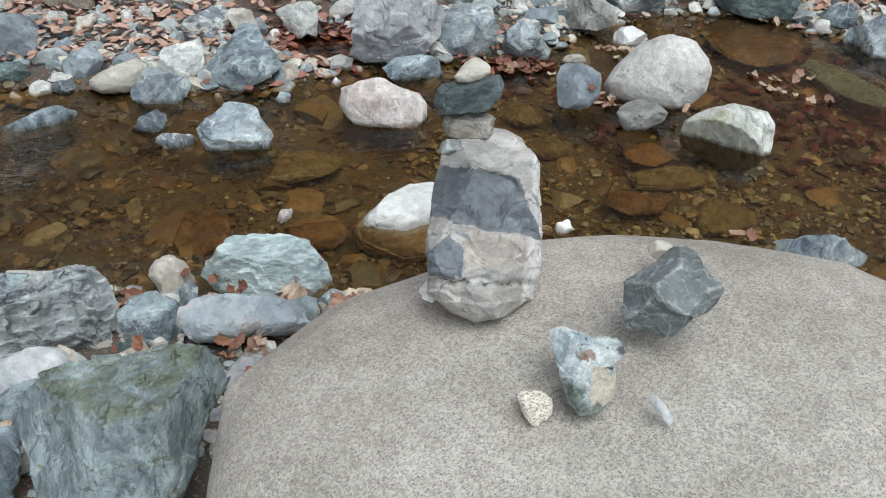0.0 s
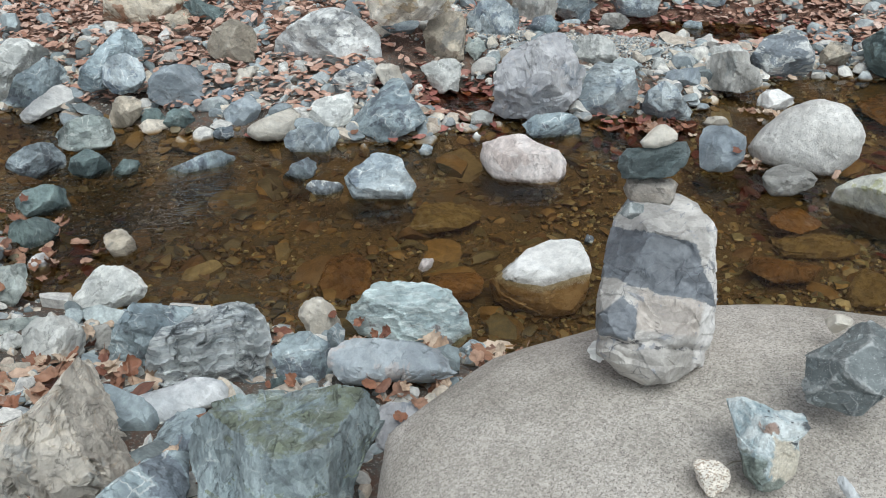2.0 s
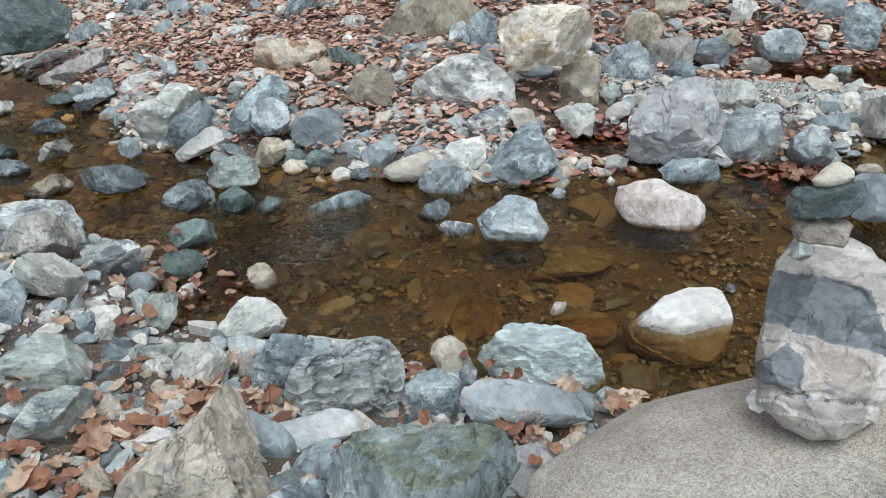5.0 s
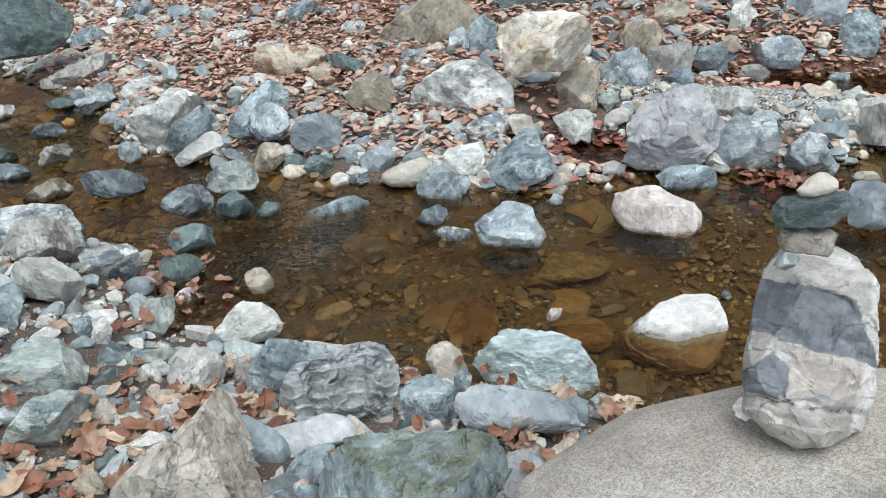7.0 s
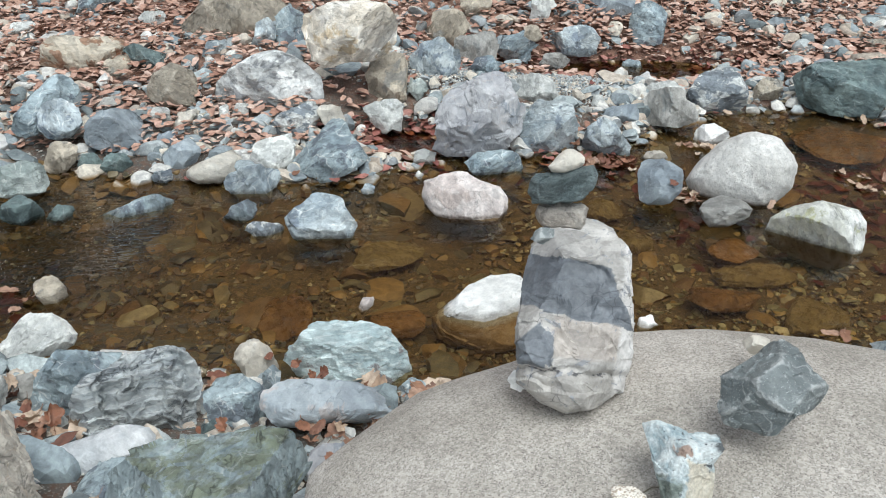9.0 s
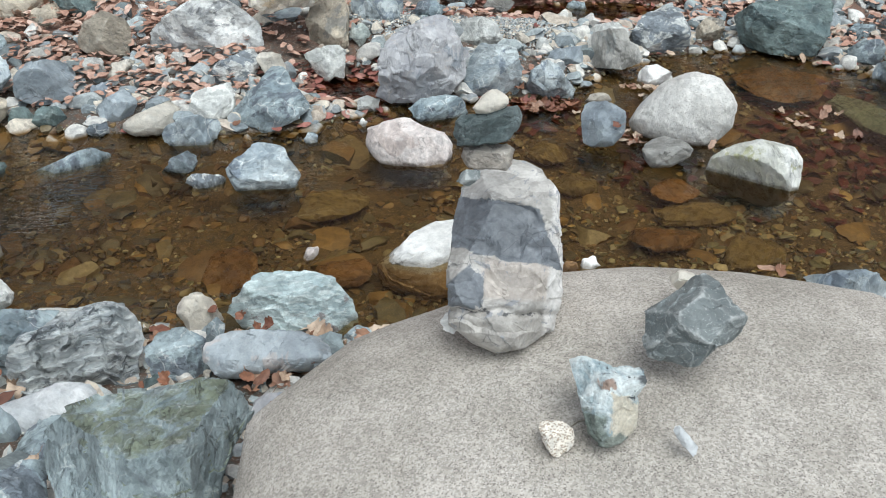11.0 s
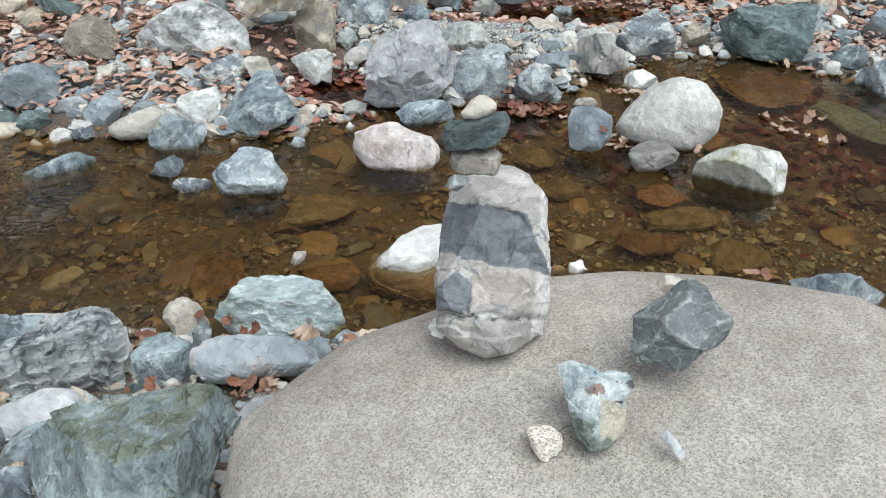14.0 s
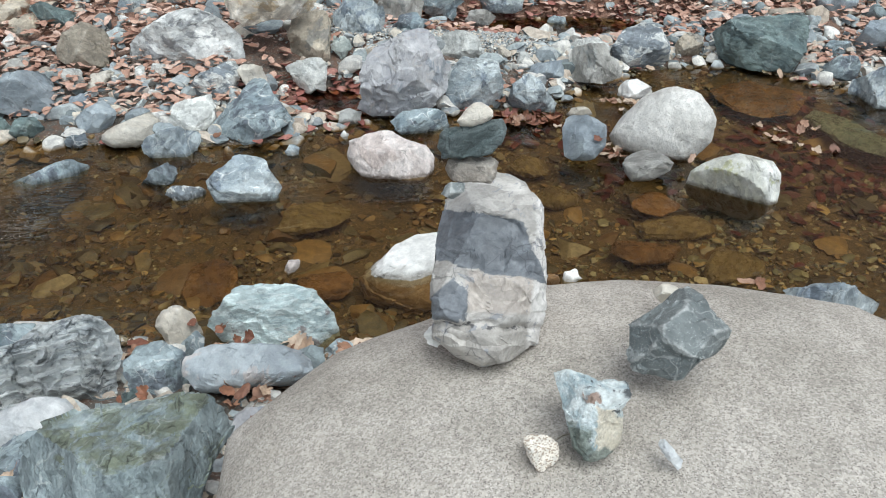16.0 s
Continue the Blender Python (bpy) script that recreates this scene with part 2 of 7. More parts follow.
GREENSUNK = stone_material("green_sunken_stone", (0.32, 0.48, 0.46), (0.42, 0.56, 0.52), film=0.1)
ALGAE = stone_material("algae_white_stone", (0.64, 0.64, 0.53), (0.82, 0.82, 0.78), patch=(0.45, 0.45, 0.26), patches=0.59, scale=7)
SLATE = stone_material("dark_slate", (0.14, 0.185, 0.188), (0.27, 0.325, 0.325), vein=(0.40, 0.44, 0.42), veins=0.35, rough=0.6, scale=22)
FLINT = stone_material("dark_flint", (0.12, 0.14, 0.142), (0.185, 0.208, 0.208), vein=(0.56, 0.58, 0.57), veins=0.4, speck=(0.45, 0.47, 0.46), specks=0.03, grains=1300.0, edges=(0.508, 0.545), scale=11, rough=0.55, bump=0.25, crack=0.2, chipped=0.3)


def teal_material():
    """The knobbly stone: pale teal skin, black seams, a cream patch low on its face, a rusty spot, a dark foot."""
    m = Nodes("teal_mottled_stone")
    tc = m.node("ShaderNodeTexCoord").outputs["Object"]
    x, z = m.axis(tc, 0), m.axis(tc, 2)
    n1, n2, n3 = m.noise(tc, 34.0, 8, 0.68, 0.8), m.noise(tc, 120.0, 7, 0.68), m.noise(tc, 300.0, 4)
    wob = m.math("MULTIPLY", m.math("SUBTRACT", n1, 0.5), 0.035)
    xx, zz = m.math("ADD", x, wob), m.math("SUBTRACT", z, wob)
    col = m.mix(m.ramp(n1, 0.36, 0.58), (0.33, 0.42, 0.45), (0.68, 0.73, 0.72))
    dark = m.mix(m.ramp(n2, 0.35, 0.65), (0.10, 0.125, 0.11), (0.24, 0.28, 0.25))
    col = m.mix(m.math("MULTIPLY", m.ramp(zz, -0.017, -0.011, 1.0, 0.0), m.ramp(xx, 0.001, 0.005, 1.0, 0.0)), col, dark)
    cream = m.math("MULTIPLY", m.ramp(xx, 0.005, 0.008), m.ramp(zz, 0.003, 0.006, 1.0, 0.0))
    col = m.mix(cream, col, m.mix(m.ramp(n2, 0.3, 0.7), (0.54, 0.49, 0.39), (0.68, 0.64, 0.54)))
    col = m.mix(m.ramp(zz, -0.032, -0.028, 0.9, 0.0), col, dark)
    spot = m.math("ADD", m.math("POWER", xx, 2.0), m.math("POWER", m.math("MULTIPLY", m.math("SUBTRACT", zz, 0.013), 1.8), 2.0))
    col = m.mix(m.ramp(spot, 0.00005, 0.00014, 0.8, 0.0), col, (0.30, 0.17, 0.11))
    col = m.mix(m.math("MULTIPLY", m.ramp(xx, 0.026, 0.030), m.ramp(zz, 0.018, 0.024)), col, (0.10, 0.11, 0.115))
    col = m.mix(m.ramp(m.noise(tc, 60.0, 6, 0.7, 1.5), 0.60, 0.64), col, (0.07, 0.08, 0.085))
    col = m.mix(0.6, col, m.mix(m.ramp(n3, 0.3, 0.7), (0.72, 0.72, 0.72), (1.2, 1.2, 1.2)), "MULTIPLY")
    broken, tone = m.fracture(tc, 70.0)
    m.bump(m.math("ADD", m.math("ADD", n1, m.math("MULTIPLY", n2, 0.5)), m.math("MULTIPLY", broken, 30.0)), 0.8, 0.012)
    return m.finish(col, 0.7)


TEAL = teal_material()
SPECK = stone_material("speckled_cream_pebble", (0.76, 0.70, 0.61), (0.82, 0.77, 0.69), speck=(0.30, 0.22, 0.15), specks=0.30, scale=20, chipped=0.2, bump=0.2, grains=640.0)


def granite_material(name, light, dark, size=380.0, brown=0.3):
    """Coarse granite: pale feldspar, grey quartz and black mica grains, with worn hollows and faint stains."""
    m = Nodes(name)
    p, rnd = m.coords()
    vo = m.node("ShaderNodeTexVoronoi", Vector=p, Scale=size)
    g = m.axis(vo.outputs["Color"], 0)
    g2 = m.axis(m.node("ShaderNodeTexVoronoi", Vector=p, Scale=size * 1.9).outputs["Color"], 1)
    fine = m.noise(p, size * 1.3, 3, 0.7)
    broad = m.noise(p, 5.0, 8, 0.6)
    mid = m.noise(p, 32.0, 6, 0.62)
    col = m.mix(m.ramp(g, 0.15, 0.85), tuple(1.12 * c for c in light), tuple(0.76 * c for c in light))
    col = m.mix(m.ramp(g2, 0.88, 0.93, 0.0, 0.75), col, dark)
    col = m.mix(m.ramp(g2, 0.17, 0.10, 0.0, 0.4), col, (0.66, 0.64, 0.60))
    col = m.mix(0.9, col, m.mix(m.ramp(broad, 0.3, 0.7), (0.74, 0.73, 0.70), (1.13, 1.12, 1.11)), "MULTIPLY")
    col = m.mix(0.7, col, m.mix(m.ramp(mid, 0.3, 0.7), (0.84, 0.83, 0.81), (1.12, 1.12, 1.12)), "MULTIPLY")
    col = m.mix(m.math("MULTIPLY", m.ramp(m.noise(p, 7.0, 6, 0.7), 0.55, 0.72), brown), col, (0.22, 0.185, 0.14))
    pos = m.node("ShaderNodeNewGeometry").outputs["Position"]
    damp = m.ramp(m.axis(pos, 2), 0.002, 0.022, 1.0, 0.0)
    col = m.mix(damp, col, m.mix(0.7, m.mix(1.0, col, (0.42, 0.36, 0.28), "MULTIPLY"), WET))
    m.bump(m.math("ADD", m.math("MULTIPLY", mid, 0.8), m.math("MULTIPLY", fine, 0.35)), 0.45, 0.006)
    return m.finish(col, m.ramp(mid, 0.2, 0.8, 0.72, 0.92))


GRANITE = granite_material("boulder_granite", (0.404, 0.376, 0.340), (0.13, 0.115, 0.105))
EGG = stone_material("pale_granite", (0.58, 0.565, 0.53), (0.70, 0.685, 0.65), speck=(0.30, 0.28, 0.25), specks=0.08, patch=(0.42, 0.41, 0.38), patches=0.6, crack=0.1, bump=0.35, chipped=0.25)


def chert_material():
    """The cairn block: cream and white rind, a broad dark grey chert band, a dark knot low on one side, a grey-beige foot."""
    m = Nodes("banded_chert")
    tc = m.node("ShaderNodeTexCoord").outputs["Object"]
    x, z = m.axis(tc, 0), m.axis(tc, 2)
    n1, n2, n3 = m.noise(tc, 22.0, 8, 0.65, 0.8), m.noise(tc, 90.0, 7, 0.65), m.noise(tc, 260.0, 4)
    wob = m.math("MULTIPLY", m.math("SUBTRACT", n1, 0.5), 0.026)
    zz, xx = m.math("ADD", z, wob), m.math("ADD", x, wob)
    col = m.mix(m.ramp(n1, 0.35, 0.65), (0.34, 0.325, 0.30), (0.51, 0.49, 0.46))
    foot = m.ramp(zz, -0.066, -0.062, 1.0, 0.0)
    col = m.mix(foot, col, m.mix(m.ramp(n2, 0.3, 0.7), (0.31, 0.293, 0.268), (0.43, 0.41, 0.378)))
    warm = m.math("MULTIPLY", m.ramp(zz, -0.052, -0.046), m.ramp(zz, -0.008, 0.0, 1.0, 0.0))
    col = m.mix(m.math("MULTIPLY", m.math("MULTIPLY", warm, m.ramp(xx, -0.030, -0.022)), 0.75), col, m.mix(m.ramp(n2, 0.35, 0.65), (0.32, 0.28, 0.245), (0.41, 0.365, 0.325)))
    low = m.math("ADD", zz, m.math("MULTIPLY", x, 0.13))
    high = m.math("ADD", zz, m.math("MULTIPLY", x, 0.15))
    dark = m.math("MULTIPLY", m.ramp(low, -0.005, -0.003), m.ramp(high, 0.061, 0.063, 1.0, 0.0))
    side = m.math("ADD", xx, m.math("MULTIPLY", z, 0.5))
    dark = m.math("MULTIPLY", dark, m.ramp(side, 0.061, 0.064, 1.0, 0.0))
    knot = m.math("MULTIPLY", m.ramp(zz, -0.062, -0.060), m.ramp(m.math("ADD", zz, m.math("ABSOLUTE", m.math("ADD", xx, 0.040))), -0.014, -0.010, 1.0, 0.0))
    knot = m.math("MULTIPLY", knot, m.ramp(xx, -0.024, -0.022, 1.0, 0.0))
    crown = m.math("MULTIPLY", m.ramp(zz, 0.094, 0.098), m.ramp(xx, -0.044, -0.040, 1.0, 0.0))
    dark = m.math("MAXIMUM", m.math("MAXIMUM", dark, knot), crown)
    flint = m.mix(m.ramp(n2, 0.3, 0.7), (0.105, 0.116, 0.130), (0.175, 0.19, 0.206))
    col = m.mix(dark, col, flint)
    shelf = m.math("MULTIPLY", tc, (0.8, 1.0, 1.7), vector=True)
    broken, tone = m.fracture(shelf, 24.0)
    small, tone2 = m.fracture(shelf, 60.0)
    shade = m.ramp(m.math("ADD", m.math("MULTIPLY", tone, 0.7), m.math("MULTIPLY", tone2, 0.3)), 0.2, 0.8, 0.82, 1.15)
    col = m.mix(1.0, col, m.node("ShaderNodeCombineXYZ", X=shade, Y=shade, Z=shade).outputs[0], "MULTIPLY")
    seam = m.math("ADD", m.math("ABSOLUTE", m.math("ADD", zz, 0.064)), m.ramp(n2, 0.4, 0.6, 0.0, 0.003))
    col = m.mix(m.ramp(seam, 0.0010, 0.003, 0.9, 0.0), col, (0.06, 0.06, 0.065))
    rind = m.math("MULTIPLY", m.ramp(xx, 0.046, 0.052), m.ramp(dark, 0.0, 1.0, 1.0, 0.0))
    col = m.mix(rind, col, m.mix(m.ramp(n2, 0.35, 0.6), (0.45, 0.435, 0.41), (0.60, 0.58, 0.555)))
    smear = m.math("MULTIPLY", m.ramp(m.noise(tc, 34.0, 7, 0.7, 1.2), 0.572, 0.59), m.ramp(dark, 0.0, 1.0, 0.75, 0.0))
    col = m.mix(smear, col, (0.24, 0.25, 0.27))
    col = m.mix(0.35, col, m.mix(m.ramp(n3, 0.3, 0.7), (0.75, 0.75, 0.75), (1.18, 1.18, 1.18)), "MULTIPLY")
    vc = m.node("ShaderNodeTexVoronoi", Vector=m.math("ADD", tc, m.math("MULTIPLY", m.node("ShaderNodeTexNoise", Vector=tc, Scale=20.0).outputs["Color"], 0.05, vector=True), vector=True), Scale=24.0)
    vc.feature = "DISTANCE_TO_EDGE"
    hair = m.math("MULTIPLY", m.ramp(vc.outputs["Distance"], 0.0, 0.02, 1.0, 0.0), m.ramp(m.noise(tc, 16.0, 3), 0.50, 0.62))
    col = m.mix(m.math("MULTIPLY", hair, 0.85), col, (0.07, 0.07, 0.08))
    m.bump(m.math("ADD", m.math("ADD", m.math("MULTIPLY", n1, 0.3), m.math("MULTIPLY", n2, 0.15)), m.math("ADD", m.math("MULTIPLY", broken, 24.0), m.math("MULTIPLY", small, 7.0))), 0.6, 0.012)
    return m.finish(col, m.ramp(dark, 0.0, 1.0, 0.80, 0.55))


CHERT = chert_material()


def scatter_material(name, tones, rough=0.75, wet=True, per="island"):
    """Loose stones: a tone for each stone, with mottling, and the brown film under water."""
    m = Nodes(name)
    geo = m.node("ShaderNodeNewGeometry")
    rnd = geo.outputs["Random Per Island"] if per == "island" else m.node("ShaderNodeObjectInfo").outputs["Random"]
    tc = m.node("ShaderNodeTexCoord").outputs["Object"]
    p = m.math("ADD", tc, m.math("MULTIPLY", rnd, 23.0), vector=True)
    r = m.tree.nodes.new("ShaderNodeValToRGB")
    r.color_ramp.interpolation = "CONSTANT"
    for k, c in enumerate(tones):
        e = r.color_ramp.elements[0] if k == 0 else r.color_ramp.elements.new(k / len(tones))
        e.position, e.color = k / len(tones), (*c, 1)
    r.color_ramp.elements.remove(r.color_ramp.elements[-1]) if len(r.color_ramp.elements) > len(tones) else None
    m.put(r.inputs[0], rnd)
    n1, n2 = m.noise(p, 30.0, 7, 0.65, 0.5), m.noise(p, 160.0, 5)
    col = m.mix(0.8, r.outputs[0], m.mix(m.ramp(n1, 0.3, 0.7), (0.55, 0.55, 0.57), (1.3, 1.3, 1.27)), "MULTIPLY")
    col = m.mix(0.5, col, m.mix(m.ramp(n2, 0.3, 0.7), (0.7, 0.7, 0.7), (1.2, 1.2, 1.2)), "MULTIPLY")
    if wet:
        damp = m.ramp(m.axis(geo.outputs["Position"], 2), 0.0, 0.015, 1.0, 0.0)
        col = m.mix(damp, col, m.mix(0.6, m.mix(1.0, col, (0.45, 0.38, 0.28), "MULTIPLY"), WET))
    m.bump(m.math("ADD", n1, m.math("MULTIPLY", n2, 0.3)), 0.45, 0.008)
    return m.finish(col, rough)


GRAVEL = scatter_material("bank_gravel", ((0.24, 0.275, 0.29), (0.38, 0.41, 0.41), (0.50, 0.49, 0.46), (0.32, 0.36, 0.365), (0.46, 0.40, 0.33), (0.60, 0.585, 0.54), (0.28, 0.30, 0.305), (0.44, 0.37, 0.30), (0.17, 0.20, 0.205), (0.54, 0.49, 0.41)))
PEBBLE = scatter_material("bank_pebbles", ((0.26, 0.31, 0.33), (0.42, 0.47, 0.47), (0.58, 0.57, 0.54), (0.34, 0.39, 0.40), (0.50, 0.45, 0.38), (0.68, 0.67, 0.63), (0.28, 0.32, 0.335), (0.20, 0.24, 0.25)), per="object")
BED = scatter_material("bed_stones", ((0.123, 0.083, 0.036), (0.060, 0.048, 0.028), (0.174, 0.109, 0.042), (0.089, 0.076, 0.042), (0.042, 0.036, 0.023), (0.152, 0.119, 0.064), (0.209, 0.134, 0.052), (0.071, 0.060, 0.035), (0.110, 0.066, 0.031), (0.196, 0.163, 0.099)), rough=0.5, wet=False)
BED_DARK = scatter_material("dark_bed_stones", ((0.093, 0.059, 0.025), (0.046, 0.035, 0.019), (0.128, 0.075, 0.028), (0.067, 0.054, 0.028), (0.034, 0.027, 0.017), (0.113, 0.082, 0.043), (0.154, 0.091, 0.036), (0.055, 0.043, 0.024), (0.082, 0.047, 0.021), (0.144, 0.110, 0.065)), rough=0.5, wet=False)

BED_PALE = scatter_material("pale_bed_stones", ((0.251, 0.194, 0.099), (0.155, 0.142, 0.081), (0.321, 0.229, 0.099), (0.216, 0.204, 0.125), (0.111, 0.108, 0.067), (0.286, 0.264, 0.177), (0.374, 0.334, 0.237)), rough=0.5, wet=False)


BROWNS = ((0.165, 0.075, 0.045), (0.26, 0.14, 0.085), (0.36, 0.235, 0.165), (0.205, 0.095, 0.055), (0.46, 0.335, 0.25), (0.13, 0.06, 0.042), (0.30, 0.175, 0.115), (0.235, 0.12, 0.07))


def leaf_material(name, per, tones=BROWNS):
    """Dry fallen leaves, each its own brown, with paler veins and dark spots."""
    m = Nodes(name)
    geo = m.node("ShaderNodeNewGeometry")
    rnd = geo.outputs["Random Per Island"] if per == "island" else m.node("ShaderNodeObjectInfo").outputs["Random"]
    tc = m.node("ShaderNodeTexCoord").outputs["Object"]
    r = m.tree.nodes.new("ShaderNodeValToRGB")
    for k, c in enumerate(tones):
        e = r.color_ramp.elements[0] if k == 0 else r.color_ramp.elements.new(k / len(tones))
        e.position, e.color = k / len(tones), (*c, 1)
    r.color_ramp.elements.remove(r.color_ramp.elements[len(tones)])
    m.put(r.inputs[0], rnd)
    n1, n2 = m.noise(tc, 55.0, 6, 0.65), m.noise(tc, 240.0, 4)
    col = m.mix(0.8, r.outputs[0], m.mix(m.ramp(n1, 0.3, 0.7), (0.62, 0.58, 0.56), (1.25, 1.22, 1.2)), "MULTIPLY")
    col = m.mix(m.ramp(n2, 0.66, 0.74), col, (0.10, 0.05, 0.03))
    sunk = m.ramp(m.axis(geo.outputs["Position"], 2), -0.012, 0.0, 1.0, 0.0)
    col = m.mix(sunk, col, m.mix(1.0, col, (0.30, 0.17, 0.16), "MULTIPLY"))
    m.bump(n1, 0.4, 0.004)
    return m.finish(col, m.math("ADD", 0.62, m.math("MULTIPLY", sunk, -0.3)))


RED_LEAF = leaf_material("rust_red_leaf", "object", ((0.20, 0.085, 0.05), (0.25, 0.115, 0.065), (0.16, 0.065, 0.04)))
PALE_LEAF = leaf_material("pale_tan_leaf", "object", ((0.42, 0.32, 0.235), (0.36, 0.25, 0.17), (0.48, 0.39, 0.30)))
SODDEN = leaf_material("sodden_red_leaf", "island", ((0.24, 0.085, 0.07), (0.34, 0.14, 0.11), (0.17, 0.06, 0.05), (0.42, 0.22, 0.18), (0.28, 0.105, 0.085), (0.20, 0.10, 0.075)))
LEAF, LITTER = leaf_material("fallen_leaf_brown", "object"), leaf_material("leaf_litter_brown", "island", ((0.33, 0.18, 0.125), (0.47, 0.305, 0.235), (0.58, 0.42, 0.345), (0.38, 0.21, 0.15), (0.66, 0.52, 0.44), (0.27, 0.13, 0.085), (0.52, 0.35, 0.27), (0.42, 0.255, 0.19)))


def ground_material():
    """Damp silt and grit between the stones, brown silt under water, leaf mould on the slopes."""
    m = Nodes("silt_and_grit")
    pos = m.node("ShaderNodeNewGeometry").outputs["Position"]
    n1, n2, n3 = m.noise(pos, 4.0, 8, 0.65), m.noise(pos, 40.0, 8, 0.7), m.noise(pos, 180.0, 4)
    col = m.mix(m.ramp(n1, 0.35, 0.65), (0.07, 0.063, 0.053), (0.13, 0.12, 0.104))
    col = m.mix(m.ramp(n2, 0.42, 0.62), col, (0.13, 0.075, 0.05))
    col = m.mix(m.ramp(n3, 0.55, 0.7), col, (0.36, 0.34, 0.31))
    mould = m.math("MULTIPLY", m.ramp(m.axis(pos, 1), 3.3, 3.9), m.ramp(n2, 0.34, 0.5, 0.35, 1.0))
    col = m.mix(mould, col, m.mix(m.ramp(n3, 0.35, 0.65), (0.15, 0.075, 0.05), (0.30, 0.175, 0.125)))
    silt = m.mix(m.ramp(n2, 0.3, 0.7), (0.044, 0.032, 0.015), (0.13, 0.088, 0.038))
    silt = m.mix(m.ramp(n3, 0.56, 0.7), silt, (0.26, 0.19, 0.10))
    col = m.mix(m.ramp(m.axis(pos, 2), -0.01, 0.012, 1.0, 0.0), col, silt)
    m.bump(m.math("ADD", n2, m.math("MULTIPLY", n3, 0.5)), 0.7, 0.02)
    return m.finish(col, 0.85)


def water_material():
    """Clear shallow stream water stained brown, with a rippled glossy skin."""
    m = Nodes("stream_water")
    m.tree.nodes.remove(m.shader)
    pos = m.node("ShaderNodeNewGeometry").outputs["Position"]
    flow = m.math("MULTIPLY", pos, (1.0, 2.2, 1.0), vector=True)
    n1, n2 = m.noise(flow, 5.0, 3, 0.5, 0.6), m.noise(flow, 22.0, 3, 0.5, 0.5)
    fast = m.ramp(m.noise(pos, 1.1, 2), 0.45, 0.62, 0.25, 1.0)
    riffle = m.math("MULTIPLY", m.ramp(m.math("ABSOLUTE", m.math("ADD", m.axis(pos, 0), 1.05)), 0.0, 0.5, 1.0, 0.0),
                    m.ramp(m.math("ABSOLUTE", m.math("SUBTRACT", m.axis(pos, 1), 2.5)), 0.0, 0.4, 1.0, 0.0))
    h = m.math("ADD", m.math("MULTIPLY", n1, 0.6), m.math("MULTIPLY", n2, m.math("ADD", m.math("MULTIPLY", fast, 0.12), m.math("MULTIPLY", riffle, 5.0))))
    b = m.node("ShaderNodeBump", Height=h, Strength=m.math("ADD", 0.3, m.math("MULTIPLY", riffle, 0.7)), Distance=0.03)
    clear = m.node("ShaderNodeBsdfTransparent", Color=(0.84, 0.74, 0.54))
    skin = m.node("ShaderNodeBsdfGlossy", Color=(0.95, 0.97, 1.0), Roughness=0.04, Normal=b.outputs[0])
    fr = m.node("ShaderNodeFresnel", IOR=1.33, Normal=b.outputs[0])
    mix = m.node("ShaderNodeMixShader", Fac=fr.outputs[0])
    m.link(clear.outputs[0], mix.inputs[1])
    m.link(skin.outputs[0], mix.inputs[2])
    m.link(mix.outputs[0], m.out.inputs["Surface"])
    return m.mat


# ---------------------------------------------------------------- meshes
def mesh_from(name, verts, faces, material, sharp=None):
    me = bpy.data.meshes.new(name)
    me.from_pydata(np.asarray(verts).tolist(), [], faces if isinstance(faces, list) else np.asarray(faces).tolist())
    me.materials.append(material)
    me.shade_smooth()
    if sharp:
        me.set_sharp_from_angle(angle=radians(sharp))
    me.update()
    return me


# ---------------------------------------------------------------- stone shapes
@functools.lru_cache(None)
def sphere(level):
    """Unit icosphere: directions and triangles."""
    g = (1 + 5 ** 0.5) / 2
    v = [(-1, g, 0), (1, g, 0), (-1, -g, 0), (1, -g, 0), (0, -1, g), (0, 1, g),
         (0, -1, -g), (0, 1, -g), (g, 0, -1), (g, 0, 1), (-g, 0, -1), (-g, 0, 1)]
    v = [np.array(p) / np.linalg.norm(p) for p in v]
    f = [(0, 11, 5), (0, 5, 1), (0, 1, 7), (0, 7, 10), (0, 10, 11), (1, 5, 9), (5, 11, 4), (11, 10, 2), (10, 7, 6), (7, 1, 8),
         (3, 9, 4), (3, 4, 2), (3, 2, 6), (3, 6, 8), (3, 8, 9), (4, 9, 5), (2, 4, 11), (6, 2, 10), (8, 6, 7), (9, 8, 1)]
    for _ in range(level):
        mid, out = {}, []

        def half(a, b):
            key = (min(a, b), max(a, b))
            if key not in mid:
                m = v[a] + v[b]
                v.append(m / np.linalg.norm(m))
                mid[key] = len(v) - 1
            return mid[key]
        for a, b, c in f:
            ab, bc, ca = half(a, b), half(b, c), half(c, a)
            out += [(a, ab, ca), (b, bc, ab), (c, ca, bc), (ab, bc, ca)]
        f = out
    return np.array(v), f


def lattice(i, j, k, seed):
    h = np.sin(i * 127.1 + j * 311.7 + k * 74.7 + seed * 53.3) * 43758.5453
    return h - np.floor(h)


def grain(p, seed):
    """Smooth value noise, -1 to 1, at the rows of p."""
    b = np.floor(p)
    t = p - b
    t = t * t * (3 - 2 * t)
    r = 0
    for dx in (0, 1):
        for dy in (0, 1):
            for dz in (0, 1):
                w = (t[:, 0] if dx else 1 - t[:, 0]) * (t[:, 1] if dy else 1 - t[:, 1]) * (t[:, 2] if dz else 1 - t[:, 2])
                r = r + w * lattice(b[:, 0] + dx, b[:, 1] + dy, b[:, 2] + dz, seed)
    return 2 * r - 1


